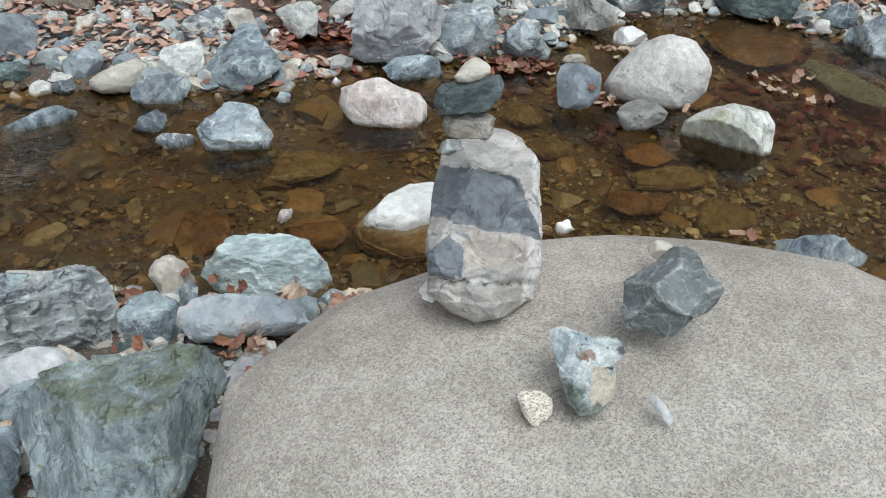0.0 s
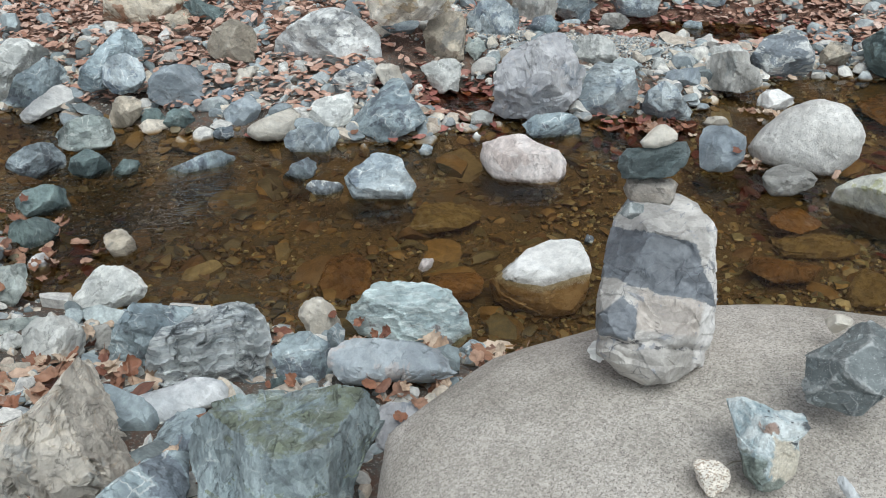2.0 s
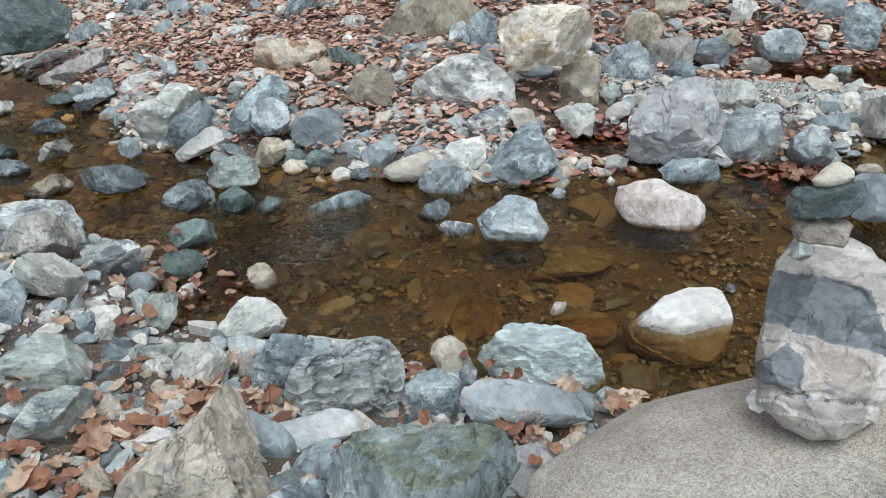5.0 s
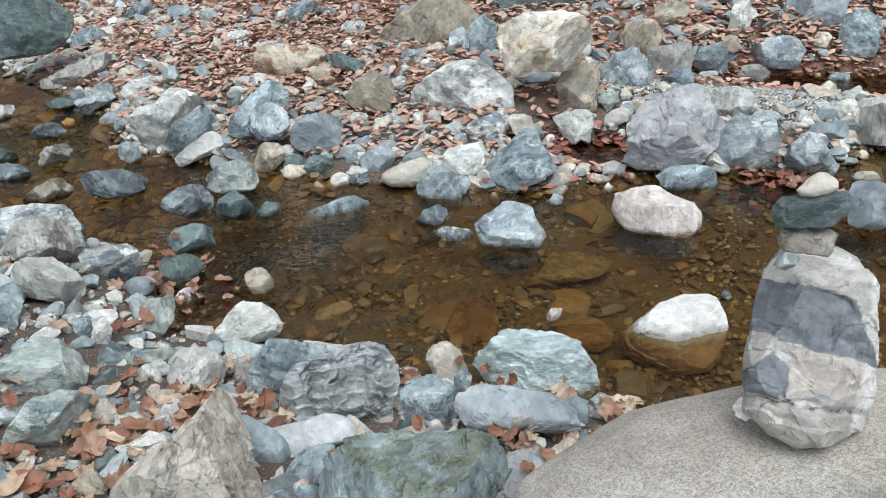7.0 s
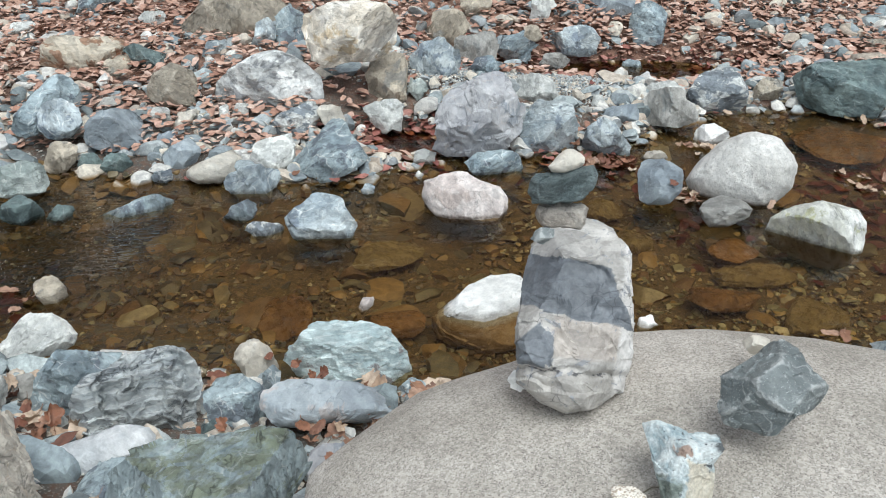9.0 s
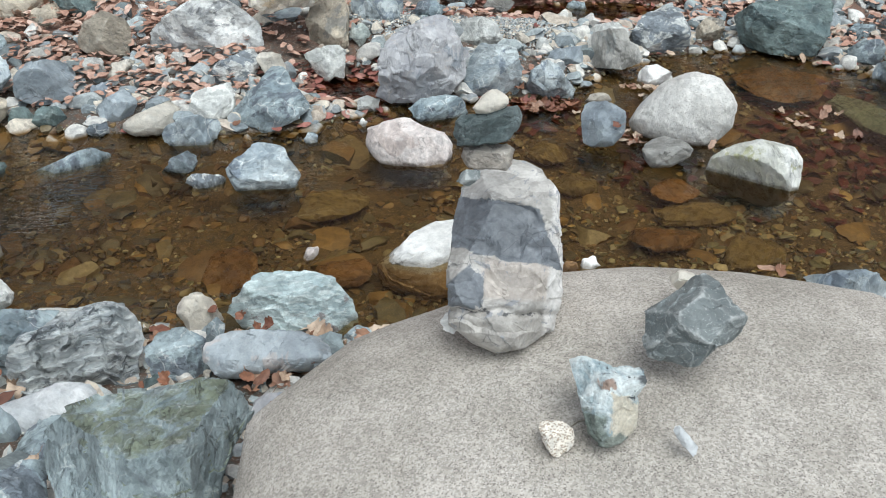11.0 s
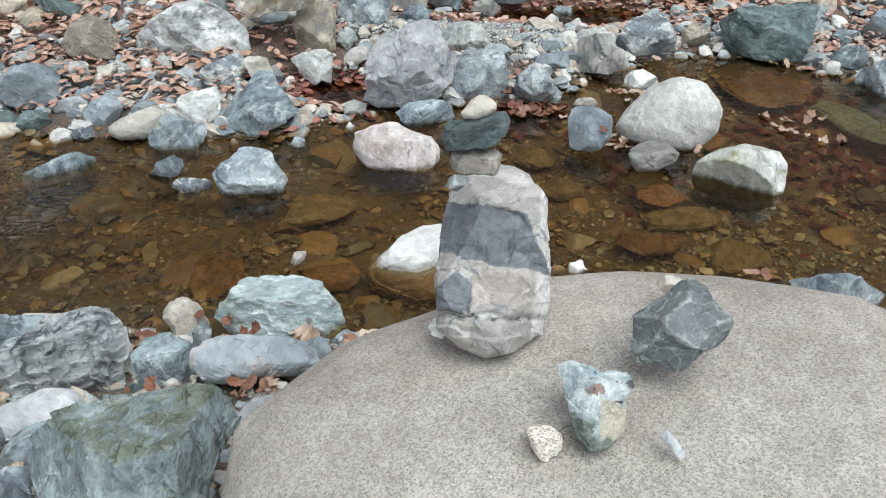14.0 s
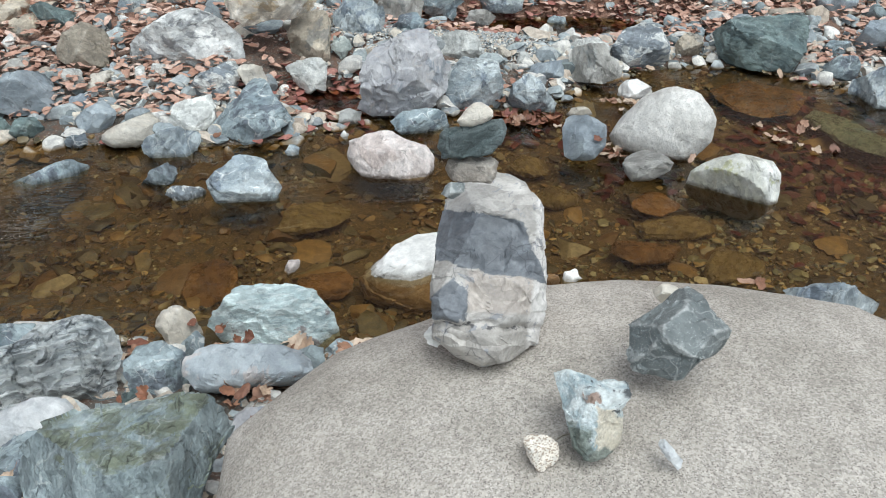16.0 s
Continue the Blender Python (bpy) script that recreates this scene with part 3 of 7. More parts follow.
def flatten(q, f, reach):
    """Presses a flat face of direction f into the points; a face towards the front is pressed back along the depth, so that the outline stays."""
    if f[1] < 0:
        f = np.array([f[0], min(f[1], -0.5), f[2]])
        f /= np.linalg.norm(f)
    along = q @ f
    over = np.maximum(along - along.max() * reach, 0)
    if f[1] >= 0:
        return q - over[:, None] * f * 0.96
    q = q.copy()
    q[:, 1] = np.where(over > 0, np.maximum(q[:, 1], np.minimum(q[:, 1] - 0.97 * over / f[1], 0.45)), q[:, 1])
    return q


def stone_points(radii, depth, seed, level=4, box=2.4, facets=10, rough=0.05, strata=0.0, keel=1.0, grooves=(), plates=1.0, cuts=()):
    """Points of a stone: an outline given by radii at even angles, swelling to half the depth before and behind,
    with broken facets, lumps, and strata if wanted. cuts: flat faces by their outward direction and how far out they lie."""
    n, _ = sphere(level)
    rng = np.random.RandomState(seed)
    k = len(radii)
    r = np.array(radii, float)
    a = np.arctan2(n[:, 2], n[:, 0]) % (2 * np.pi) * k / (2 * np.pi)
    i = np.floor(a).astype(int) % k
    t = (a - np.floor(a)) * 2 * np.pi / k
    w = 2 * np.pi / k
    r0, r1 = r[i], r[(i + 1) % k]
    edge = r0 * r1 * np.sin(w) / (r0 * np.sin(t) + r1 * np.sin(w - t))
    round_ = r0 + (r1 - r0) * t / w
    rad = 0.9 * edge + 0.1 * round_
    ny = np.clip(n[:, 1], -1, 1)
    lat = np.arcsin(ny)
    s = np.abs(np.cos(lat)) ** (2 / box)
    d = np.sign(ny) * np.abs(np.sin(lat)) ** (2 / box)
    flat = np.maximum(np.hypot(n[:, 0], n[:, 2]), 1e-6)
    p = np.stack([rad * s * n[:, 0] / flat, depth * d, rad * s * n[:, 2] / flat], 1)
    size = np.array([r.mean(), depth, r.mean()])
    q = p / size
    for j in range(facets):
        f = np.array([rng.normal() * 0.8, (-1 if j % 4 else 1) * rng.uniform(0.5, 1.2), rng.normal() * 0.8])
        f /= np.linalg.norm(f)
        q = flatten(q, f, rng.uniform(0.50, 0.88))
    for nx, ny, nz, reach in cuts:
        f = np.array([nx, ny, nz]) / math.sqrt(nx * nx + ny * ny + nz * nz)
        q = flatten(q, f, reach)
    o = rng.uniform(0, 50, 3)
    lump = grain(q * 1.6 + o, seed) * 0.7 + grain(q * 3.7 + o, seed + 1) * 0.6 + grain(q * 8 + o, seed + 2) * 0.42 + grain(q * 17 + o, seed + 3) * 0.24
    # broken plates: cells along the bedding, each a plane of its own slope and height
    plates = 0.55 * plates * (1.0 if facets > 4 or cuts else 0.25 if facets else 0.0)
    bedding = np.array([0.2, 0.1, 0.97]) if strata else rng.normal(size=3)
    bedding /= np.linalg.norm(bedding)
    for count, tall, steep in ((26, 0.035, 0.36), (110, 0.018, 0.42)):
        c = rng.normal(size=(count, 3))
        c = c / np.linalg.norm(c, axis=1)[:, None] * rng.uniform(0.8, 1.05, count)[:, None]
        stretch = np.eye(3) + np.outer(bedding, bedding) * (1.6 if strata else 0.9)
        w = q + 0.10 * np.stack([grain(q * 3.1 + o + j, seed + 9 + j) for j in range(3)], 1)
        g, cg = w @ stretch, c @ stretch
        near = ((g ** 2).sum(1)[:, None] - 2 * g @ cg.T + (cg ** 2).sum(1)).argmin(1)
        slope = rng.normal(size=(count, 3)) * steep
        h = rng.uniform(-1, 0.6, count)[near] * tall + ((q - c[near]) * slope[near]).sum(1) * 0.30
        q = q * (1 + plates * np.clip(h, -0.09, 0.06))[:, None]
    if strata:
        z = q @ np.array([0.25, 0.1, 0.96]) * 7 + grain(q * 2 + o, seed + 5) * 0.8
        lump = lump + strata * (np.abs((z % 1) - 0.5) * 2) ** 3
    q = q * (1 + 0.75 * rough * lump)[:, None]
    for z, cut, wide in grooves:
        q *= (1 - cut * np.exp(-((q[:, 2:] * size[2] - z + 0.004 * grain(q * 4, seed)[:, None]) / wide) ** 2)) * (1, 1, 0) + (0, 0, 1)
    q[:, 1] *= np.where(q[:, 1] > 0, keel, 1.0)
    return q * size


NEAR_X, NEAR_Y = (-9, -4, -2, -1.62, -1.3, -1.08, -0.88, -0.4, 0.14, 0.6, 1.2, 2, 4, 9), (7.4, 3.9, 2.6, 2.46, 2.27, 1.95, 1.9, 1.8, 1.66, 1.55, 1.6, 1.5, 1.2, 0.6)
FAR_X, FAR_Y = (-9, -4, -3.1, -2.1, -1.88, -1.3, -0.6, -0.15, 0.2, 0.9, 1.3, 1.8, 2.2, 2.5, 4, 9), (9.0, 5.3, 4.4, 3.6, 3.25, 3.05, 2.9, 2.85, 3.02, 3.05, 3.4, 3.5, 3.2, 3.05, 2.8, 2.2)


def ground_height(x, y):
    """Height of the valley floor over the water: near bank, stream bed, far bank, and an unseen slope added behind it.
    """
    near, far = np.interp(x, NEAR_X, NEAR_Y), np.interp(x, FAR_X, FAR_Y)
    a, b = near - y, y - far
    wide = np.maximum(far - near, 0.2)
    u = np.clip((y - near) / wide, 0, 1)
    bed = -0.13 * (4 * u * (1 - u)) ** 0.6
    bank_n = 0.30 * (1 - np.exp(-np.maximum(a, 0) / 0.9)) * 1.25
    b = np.maximum(b, 0)
    # the 0.9 term is an added unseen slope keeping sky out of water reflections
    bank_f_screen = 0.16 * (1 - np.exp(-b / 0.8)) + 0.05 * b + 0.9 * np.clip(b - 3.2, 0, 40)
    z = np.where(a > 0, bank_n, np.where(b > 0, bank_f_screen, bed))
    # side pools full of leaves on the far bank
    z = z - 0.14 * np.exp(-(((x - 0.09) / 0.18) ** 2 + ((y - 3.26) / 0.17) ** 2))
    return z - 0.31 * np.exp(-(((x - 1.15) / 0.66) ** 2 + ((y - 4.07) / 0.24) ** 2))


# ---------------------------------------------------------------- valley floor and stream
def build_ground():
    fine = np.arange(-4.5, 4.51, 0.06)
    far = np.array([5, 6, 7.5, 9, 12, 16, 24, 40, 70, 120, 200, 400, 800])
    xs = np.r_[-far[::-1], fine, far]
    ys = np.r_[-far[::-1], np.arange(-4.5, 8.0, 0.06), far[4:]]
    gx, gy = np.meshgrid(xs, ys)
    p = np.stack([gx.ravel(), gy.ravel(), 0 * gx.ravel()], 1)
    z = ground_height(p[:, 0], p[:, 1])
    z = z + 0.012 * grain(p * 6, 3) + 0.008 * grain(p * 15, 4)
    p[:, 2] = z
    nx = len(xs)
    i = np.arange(len(ys) - 1)[:, None] * nx + np.arange(nx - 1)[None]
    i = i.ravel()
    f = np.stack([i, i + 1, i + nx + 1, i + nx], 1)
    ob = new("ground", mesh_from("ground", p, f, ground_material()))
    return tagged(ob, "damp brown silt and grit of the stream valley", "ground", kind="structure")


build_ground()


def build_water():
    xs, ys = np.linspace(-9, 9, 37), np.linspace(0.9, 9.0, 19)
    gx, gy = np.meshgrid(xs, ys)
    p = np.stack([gx.ravel(), gy.ravel(), 0 * gx.ravel()], 1)
    nx = len(xs)
    i = (np.arange(len(ys) - 1)[:, None] * nx + np.arange(nx - 1)[None]).ravel()
    ob = new("water", mesh_from("water", p, np.stack([i, i + 1, i + nx + 1, i + nx], 1), water_material()))
    return tagged(ob, "clear shallow brown stream water with faint ripples", "water", kind="structure")


build_water()

# ---------------------------------------------------------------- stones, each on its own place
TAKEN = []


def stone(label, material, place, turn, depth, seed, radii, name="river_stone", category="stone", group="streamside stones",
          level=4, box=2.4, facets=12, rough=0.045, strata=0.0, keel=1.0, grooves=(), plates=1.0, cuts=(), sculpt=None):
    """One stone. place: its middle; turn: tilt and heading in degrees; depth and radii: half sizes (radii in millimetres)."""
    r = [0.001 * q for q in radii]
    level = 5 if level == 4 and max(radii) > (70 if place[1] < 2.3 else 120) else level
    level = min(level, 3 if max(radii) < 60 else 4) if place[1] > 2.3 and max(radii) < 190 else level
    p = stone_points(r, depth, seed, level, box, facets, rough, strata, keel, grooves, plates, cuts)
    p = sculpt(p) if sculpt else p
    ob = new(name, mesh_from(name, p, sphere(level)[1], material, 26))
    ob.matrix_world = pose(*place, turn[0], 0, turn[1])
    TAKEN.append((place[0], place[1], float(np.mean(r)), place[2]))
    return tagged(ob, label, category, group)


def rise(v, at, wide):
    """A soft step from 0 to 1."""
    return 1 / (1 + np.exp(-np.clip((v - at) / wide, -30, 30)))


def ledges(pitch, deep, column=0.035, seed=1, face=0.012):
    """Broken, jutting layers of schist in short columns, each layer hollowed below its lip."""
    def carve(p):
        n = 0.010 * grain(p * 24, seed) + 0.005 * grain(p * 70, seed + 1)
        across = np.stack([(p[:, 0] + 2 * n) / column, 0 * n, 0 * n], 1)
        z = (p[:, 2] + n + 0.10 * p[:, 0]) / pitch + np.clip(2.2 * grain(across, seed), -1, 1)
        k = np.floor(z)
        up = z - k
        lip = np.minimum(up / 0.80, (1 - up) / 0.20) ** 1.4 * (0.75 + 0.6 * grain(across + np.stack([0 * n, 0 * n, 7.3 * k], 1), seed + 2))
        p = p.copy()
        p[:, 1] += deep * (0.6 - lip) * rise(-p[:, 1], face, 0.6 * face)
        return p
    return carve


def carve_cairn(p):
    """The chert block: a sunken dark band under the rind, a ledge below it, a jutting knot, a hollow beside it, a fluted side."""
    n = 0.005 * grain(p * 34, 1) + 0.003 * grain(p * 90, 2)
    x, z = p[:, 0] + n, p[:, 2] + 0.8 * n
    front = rise(-p[:, 1], 0.012, 0.006)
    band = rise(z, -0.004 - 0.13 * x, 0.0010) * rise(0.062 - 0.15 * x - z, 0, 0.0010) * rise(0.0625 - x - 0.5 * z, 0, 0.0012)
    d = -0.006 * band
    d = d + 0.004 * band * np.clip(grain(p * (16, 16, 26), 5) * 2.2, -1, 1) + 0.0035 * band * rise(0.016 - 0.25 * x - z, 0, 0.001) * rise(x, -0.005, 0.001)
    knot = rise(z, -0.063, 0.0008) * rise(-0.020 - z, 0, 0.0012) * rise(-0.022 - x, 0, 0.0010)
    d = d + 0.006 * knot * (1 - 0.7 * rise(z + 0.5 * x, -0.048, 0.001))
    d = d - 0.006 * rise(x, -0.019, 0.0012) * rise(0.040 - x, 0, 0.004) * rise(z, -0.050 + 0.2 * x, 0.001) * rise(-0.016 - z, 0, 0.002)
    d = d + 0.005 * np.exp(-((x - 0.035) / 0.03) ** 2 - ((z + 0.052) / 0.009) ** 2)
    d = d - 0.005 * np.exp(-((z + 0.064) / 0.0030) ** 2)
    d = d - 0.004 * rise(-0.05 - x, 0, 0.003) * rise(-0.066 - z, 0, 0.001)
    p = ledges(0.021, 0.008, 0.037, 3, 0.03)(p) * band[:, None] + ledges(0.036, 0.005, 0.05, 6, 0.036)(p) * (1 - band)[:, None]
    p[:, 1] -= d * front
    flute = rise(p[:, 0], 0.045, 0.008) * grain(p * (30, 95, 11), 7)
    p[:, 0] += 0.0035 * flute
    return p


boulder = stone("large rounded speckled grey granite boulder on the bank", GRANITE, (0.299, 0.797, 0.463), (-90, 0), 0.15, 8288,
      (536, 478, 405, 373, 367, 367, 422, 476, 454, 420, 403, 417, 445, 487, 521, 539), box=2.724, facets=0, rough=0.01, level=5, keel=2.2, name="granite_boulder", category="boulder", group="large bank rocks")
boulder.matrix_world = pose(0.299, 0.797, 0.463, 0, -7, 0) @ pose(0, 0, 0, -90, 0, 0)
cairn_block = stone("upright chert block with white rind and dark grey band", CHERT, (0.194, 0.990, 0.683), (-34.1, -15.1), 0.068, 7206,
      (65, 66, 71, 94, 113, 122, 130, 106, 79, 69, 66, 71, 82, 104, 110, 117, 113, 106, 84, 69), box=3.4, facets=6, rough=0.02, strata=0.15, level=6, name="cairn_block", group="stones of the cairn", grooves=((-0.064, 0.05, 0.004),), plates=0.6, cuts=((0.75, -0.6, 0.05, 0.86), (-0.1, -0.55, 0.85, 0.86)), sculpt=carve_cairn)
stone("pale tan flat stone wedged on the cairn block", WEDGE, (0.166, 0.990, 0.818), (-27.2, -13.3), 0.022, 6421,
      (28, 28, 24, 17, 14, 13, 14, 17, 22, 28, 28, 26, 24, 18, 15, 14, 15, 17, 26, 28), box=3.4, facets=0, cuts=((-0.1, -0.9, -0.3, 0.75), (0, -0.6, 0.8, 0.8)), rough=0.06, name="cairn_stone", group="stones of the cairn")
stone("dark green slate slab balanced on the cairn", SLATE, (0.164, 0.990, 0.855), (-25.1, -13.1), 0.025, 2268,
      (33, 39, 39, 26, 18, 14, 14, 15, 19, 29, 36, 40, 37, 27, 23, 20, 21, 22, 26, 29), box=3.4, facets=0, cuts=((0.15, -1, -0.35, 0.7), (-0.3, -0.7, 0.8, 0.75), (-0.8, -0.6, -0.2, 0.8)), rough=0.04, level=5, name="cairn_stone", group="stones of the cairn")
stone("small cream pebble crowning the cairn", CREAM, (0.167, 0.990, 0.881), (-23.6, -13.3), 0.015, 350,
      (19, 19, 17, 15, 15, 14, 13, 12, 12, 13, 15, 21, 20, 15, 13, 11, 10, 11, 12, 15), facets=1, rough=0.03, name="cairn_stone", group="stones of the cairn")
stone("small dark wedge stone leaning on the cairn block", FLINT, (0.139, 0.955, 0.811), (-28.8, -11.9), 0.010, 4145,
      (11, 12, 15, 11, 10, 9, 10, 10, 11, 13, 16, 14, 11, 9, 9, 9, 7, 7, 8, 8), box=3, level=3, name="cairn_stone", group="stones of the cairn")
stone("white rough chip beside the cairn foot", WHITE, (0.121, 0.958, 0.615), (-38.8, -10.5), 0.011, 1002,
      (11, 11, 11, 18, 12, 13, 13, 11, 10, 11, 11, 9, 8, 12, 14, 16, 16, 12, 15, 11), level=3, name="cairn_stone", group="stones of the cairn")
stone("dark grey angular stone with pale worn edges on the boulder", FLINT, (0.364, 0.833, 0.690), (-36.4, -31.4), 0.045, 4019,
      (48, 52, 44, 41, 47, 50, 47, 37, 36, 39, 52, 53, 58, 60, 53, 50, 45, 37, 34, 41), box=3, facets=0, rough=0.02, level=5, name="boulder_top_stone", group="loose stones on the boulder", cuts=((0.25, -1, 0.2, 0.66), (-0.62, -0.5, 0.62, 0.66), (-0.7, -0.75, -0.15, 0.70), (-0.1, -0.8, -0.65, 0.68), (0.15, -0.35, 1, 0.80), (0.9, -0.55, -0.25, 0.78), (0.45, -0.6, 0.7, 0.82), (0.2, 0.8, 0.3, 0.7), (-0.6, 0.7, -0.4, 0.7)))
stone("mottled teal and cream knobbly stone on the boulder", TEAL, (0.253, 0.774, 0.646), (-42.9, -25.6), 0.035, 1204,
      (32, 30, 44, 46, 38, 33, 36, 47, 53, 35, 28, 26, 26, 29, 39, 44, 44, 41, 39, 35), box=2.8, facets=3, rough=0.06, level=5, cuts=((0.55, -0.8, -0.3, 0.72), (-0.7, -0.65, -0.3, 0.90), (0, -0.6, 0.8, 0.85)), name="boulder_top_stone", group="loose stones on the boulder")
stone("small cream speckled pebble on the boulder", SPECK, (0.198, 0.759, 0.615), (-46.0, -21.3), 0.017, 3301,
      (19, 19, 20, 18, 18, 18, 17, 20, 22, 19, 14, 14, 13, 14, 15, 19, 20, 16, 18, 19), facets=3, name="boulder_top_stone", group="loose stones on the boulder")
stone("thin pale blue stone chip on the boulder", OVAL, (0.316, 0.720, 0.637), (-44.1, -33.0), 0.008, 6031,
      (7, 5, 5, 5, 5, 6, 7, 13, 16, 14, 9, 8, 6, 7, 7, 8, 9, 20, 23, 18), level=3, name="boulder_top_stone", group="loose stones on the boulder")
stone("small pale grey pebble on the boulder edge", CREAM, (0.408, 0.955, 0.654), (-33.8, -29.6), 0.013, 7258,
      (12, 14, 15, 13, 11, 11, 11, 12, 12, 13, 17, 16, 15, 14, 15, 13, 10, 8, 9, 9), facets=3, level=3, name="boulder_top_stone", group="loose stones on the boulder")
stone("big blue-grey angular rock with mossy top and rusty stains", MOSSY, (-0.290, 1.044, 0.297), (-47.6, 13.0), 0.132, 8749,
      (103, 122, 181, 190, 182, 165, 150, 144, 144, 146, 152, 158, 168, 175, 154, 135, 136, 138, 141, 146, 131, 120, 114, 115, 117, 106, 100, 98, 95, 93, 97, 97), box=3.2, facets=5, rough=0.03, level=6, name="bank_rock", group="large bank rocks", plates=1.0, sculpt=ledges(0.080, 0.010, 0.09, 9), cuts=((-0.05, -0.62, 0.8, 0.66), (0.05, -1, -0.35, 0.72), (0.85, -0.55, -0.25, 0.74), (-0.75, -0.6, 0.1, 0.8)))
stone("dark blue-grey rock low on the bank", BLUE, (-0.511, 1.057, 0.283), (-45.3, 25.8), 0.062, 8696,
      (70, 92, 70, 48, 40, 34, 34, 33, 39, 53, 78, 71, 122, 151, 125, 114, 82, 70, 69, 68), name="bank_rock", group="large bank rocks")
stone("pale lavender rock behind the boulder", LILAC, (-0.109, 1.272, 0.183), (-44.4, 4.8), 0.051, 3235,
      (95, 92, 84, 74, 70, 43, 49, 59, 66, 65, 64, 64, 121, 123, 77, 71, 58, 55, 57, 58), name="bank_rock", group="large bank rocks")
stone("tilted tan-grey slab with cracked face on the bank", TANSLAB, (-0.680, 1.158, 0.288), (-40.4, 30.3), 0.093, 1028,
      (103, 108, 115, 128, 139, 130, 88, 68, 61, 57, 55, 58, 63, 71, 80, 98, 120, 141, 148, 130, 112, 103, 98, 98, 103, 114, 131, 148, 143, 138, 122, 104), box=3.4, facets=6, rough=0.03, level=6, name="bank_rock", group="large bank rocks", plates=1.6, sculpt=ledges(0.06, 0.012, 0.05, 14), cuts=((-0.3, -0.95, 0.25, 0.68), (0.85, -0.5, 0.15, 0.62), (-0.55, -0.4, 0.8, 0.8)))
stone("white weathered oval stone on the bank", OVAL, (-0.553, 1.370, 0.141), (-41.2, 20.4), 0.061, 6232,
      (100, 106, 100, 88, 77, 69, 60, 55, 52, 52, 55, 61, 71, 87, 98, 104, 93, 84, 65, 31, 22, 17, 14, 12, 12, 12, 12, 14, 15, 20, 28, 49), facets=2, rough=0.03)
stone("dark blue slab under the white oval stone", BLUE, (-0.518, 1.247, 0.165), (-43.6, 20.9), 0.065, 1135,
      (34, 64, 80, 83, 71, 66, 61, 57, 60, 71, 91, 101, 45, 28, 21, 18, 17, 15, 17, 21))
stone("grey layered rock with white weathering by the water", BAND, (-0.522, 1.518, 0.164), (-37.8, 17.0), 0.097, 5313,
      (123, 132, 129, 114, 98, 90, 80, 82, 107, 117, 126, 142, 133, 110, 98, 98, 107, 120, 122, 110), box=3.2, facets=4, rough=0.05, strata=0.0, level=6, name="bank_rock", group="large bank rocks", plates=1.2, sculpt=ledges(0.024, 0.022), cuts=((-0.1, -0.55, 0.85, 0.72), (-0.1, -1, -0.2, 0.74), (0.9, -0.45, -0.1, 0.76)))
stone("blue-grey fractured rock at the water's edge", BLUE, (-0.657, 1.570, 0.167), (-35.9, 21.4), 0.072, 5338,
      (100, 108, 108, 90, 79, 72, 69, 69, 72, 79, 81, 85, 88, 84, 82, 87, 98, 101, 98, 93, 85, 82, 82, 84, 87, 93, 96, 104, 114, 109, 101, 98), box=3, rough=0.04, level=6, sculpt=ledges(0.05, 0.016, 0.06, 4))
stone("cream upright stone at the water's edge", CREAM, (-0.330, 1.791, 0.033), (-36.8, 7.7), 0.045, 5249,
      (47, 44, 47, 49, 52, 57, 57, 60, 57, 55, 42, 37, 39, 47, 49, 53, 63, 58, 55, 55), facets=5)
stone("blue-green rock with white striped face at the water's edge", GREENBAND, (-0.113, 1.774, 0.051), (-36.9, -0.1), 0.088, 1696,
      (147, 126, 115, 99, 88, 87, 96, 114, 123, 141, 153, 122, 93, 79, 71, 75, 87, 110, 145, 158), facets=4, strata=0.15, level=5, sculpt=ledges(0.034, 0.012, 0.07, 21), name="bank_rock", group="large bank rocks", plates=0.8, cuts=((-0.1, -0.55, 0.8, 0.62), (-0.65, -0.8, -0.35, 0.50), (0.75, -0.75, 0, 0.52), (0.1, -1, -0.3, 0.7)))
stone("small blue-grey wedge stone", BLUE, (-0.281, 1.668, 0.089), (-37.8, 6.4), 0.020, 2841,
      (23, 24, 22, 24, 28, 20, 16, 16, 16, 17, 17, 18, 20, 48, 59, 35, 45, 28, 25, 24), level=3)
stone("grey-blue rounded stone on the bank", BLUE, (-0.331, 1.524, 0.144), (-39.1, 9.2), 0.052, 7834,
      (58, 58, 52, 50, 55, 53, 56, 61, 60, 66, 64, 63, 72, 75, 65, 64, 68, 74, 77, 63))
stone("flat purple-grey slab on the bank", PURPLE, (-0.142, 1.494, 0.149), (-40.0, 1.2), 0.060, 6510,
      (114, 96, 79, 68, 60, 52, 47, 45, 45, 49, 55, 61, 74, 95, 122, 132, 127, 123, 104, 77, 61, 52, 45, 42, 41, 42, 44, 50, 60, 76, 95, 123), box=3, facets=2, rough=0.035, level=5, plates=1.0, cuts=((0.1, -0.8, 0.6, 0.75),))
stone("small teal stone at the water's edge", BLUE, (0.033, 1.671, 0.032), (-39.1, -5.7), 0.025, 6853,
      (32, 32, 30, 25, 24, 26, 26, 22, 23, 27, 33, 41, 29, 31, 34, 41, 33, 30, 45, 38), level=3)
stone("pale grey-white angular stone in the shallows", PALE, (-0.869, 1.908, 0.035), (-32.7, 23.7), 0.072, 3412,
      (90, 83, 77, 79, 74, 77, 74, 71, 68, 74, 88, 90, 85, 66, 45, 41, 41, 47, 61, 81), box=2.8, facets=9)
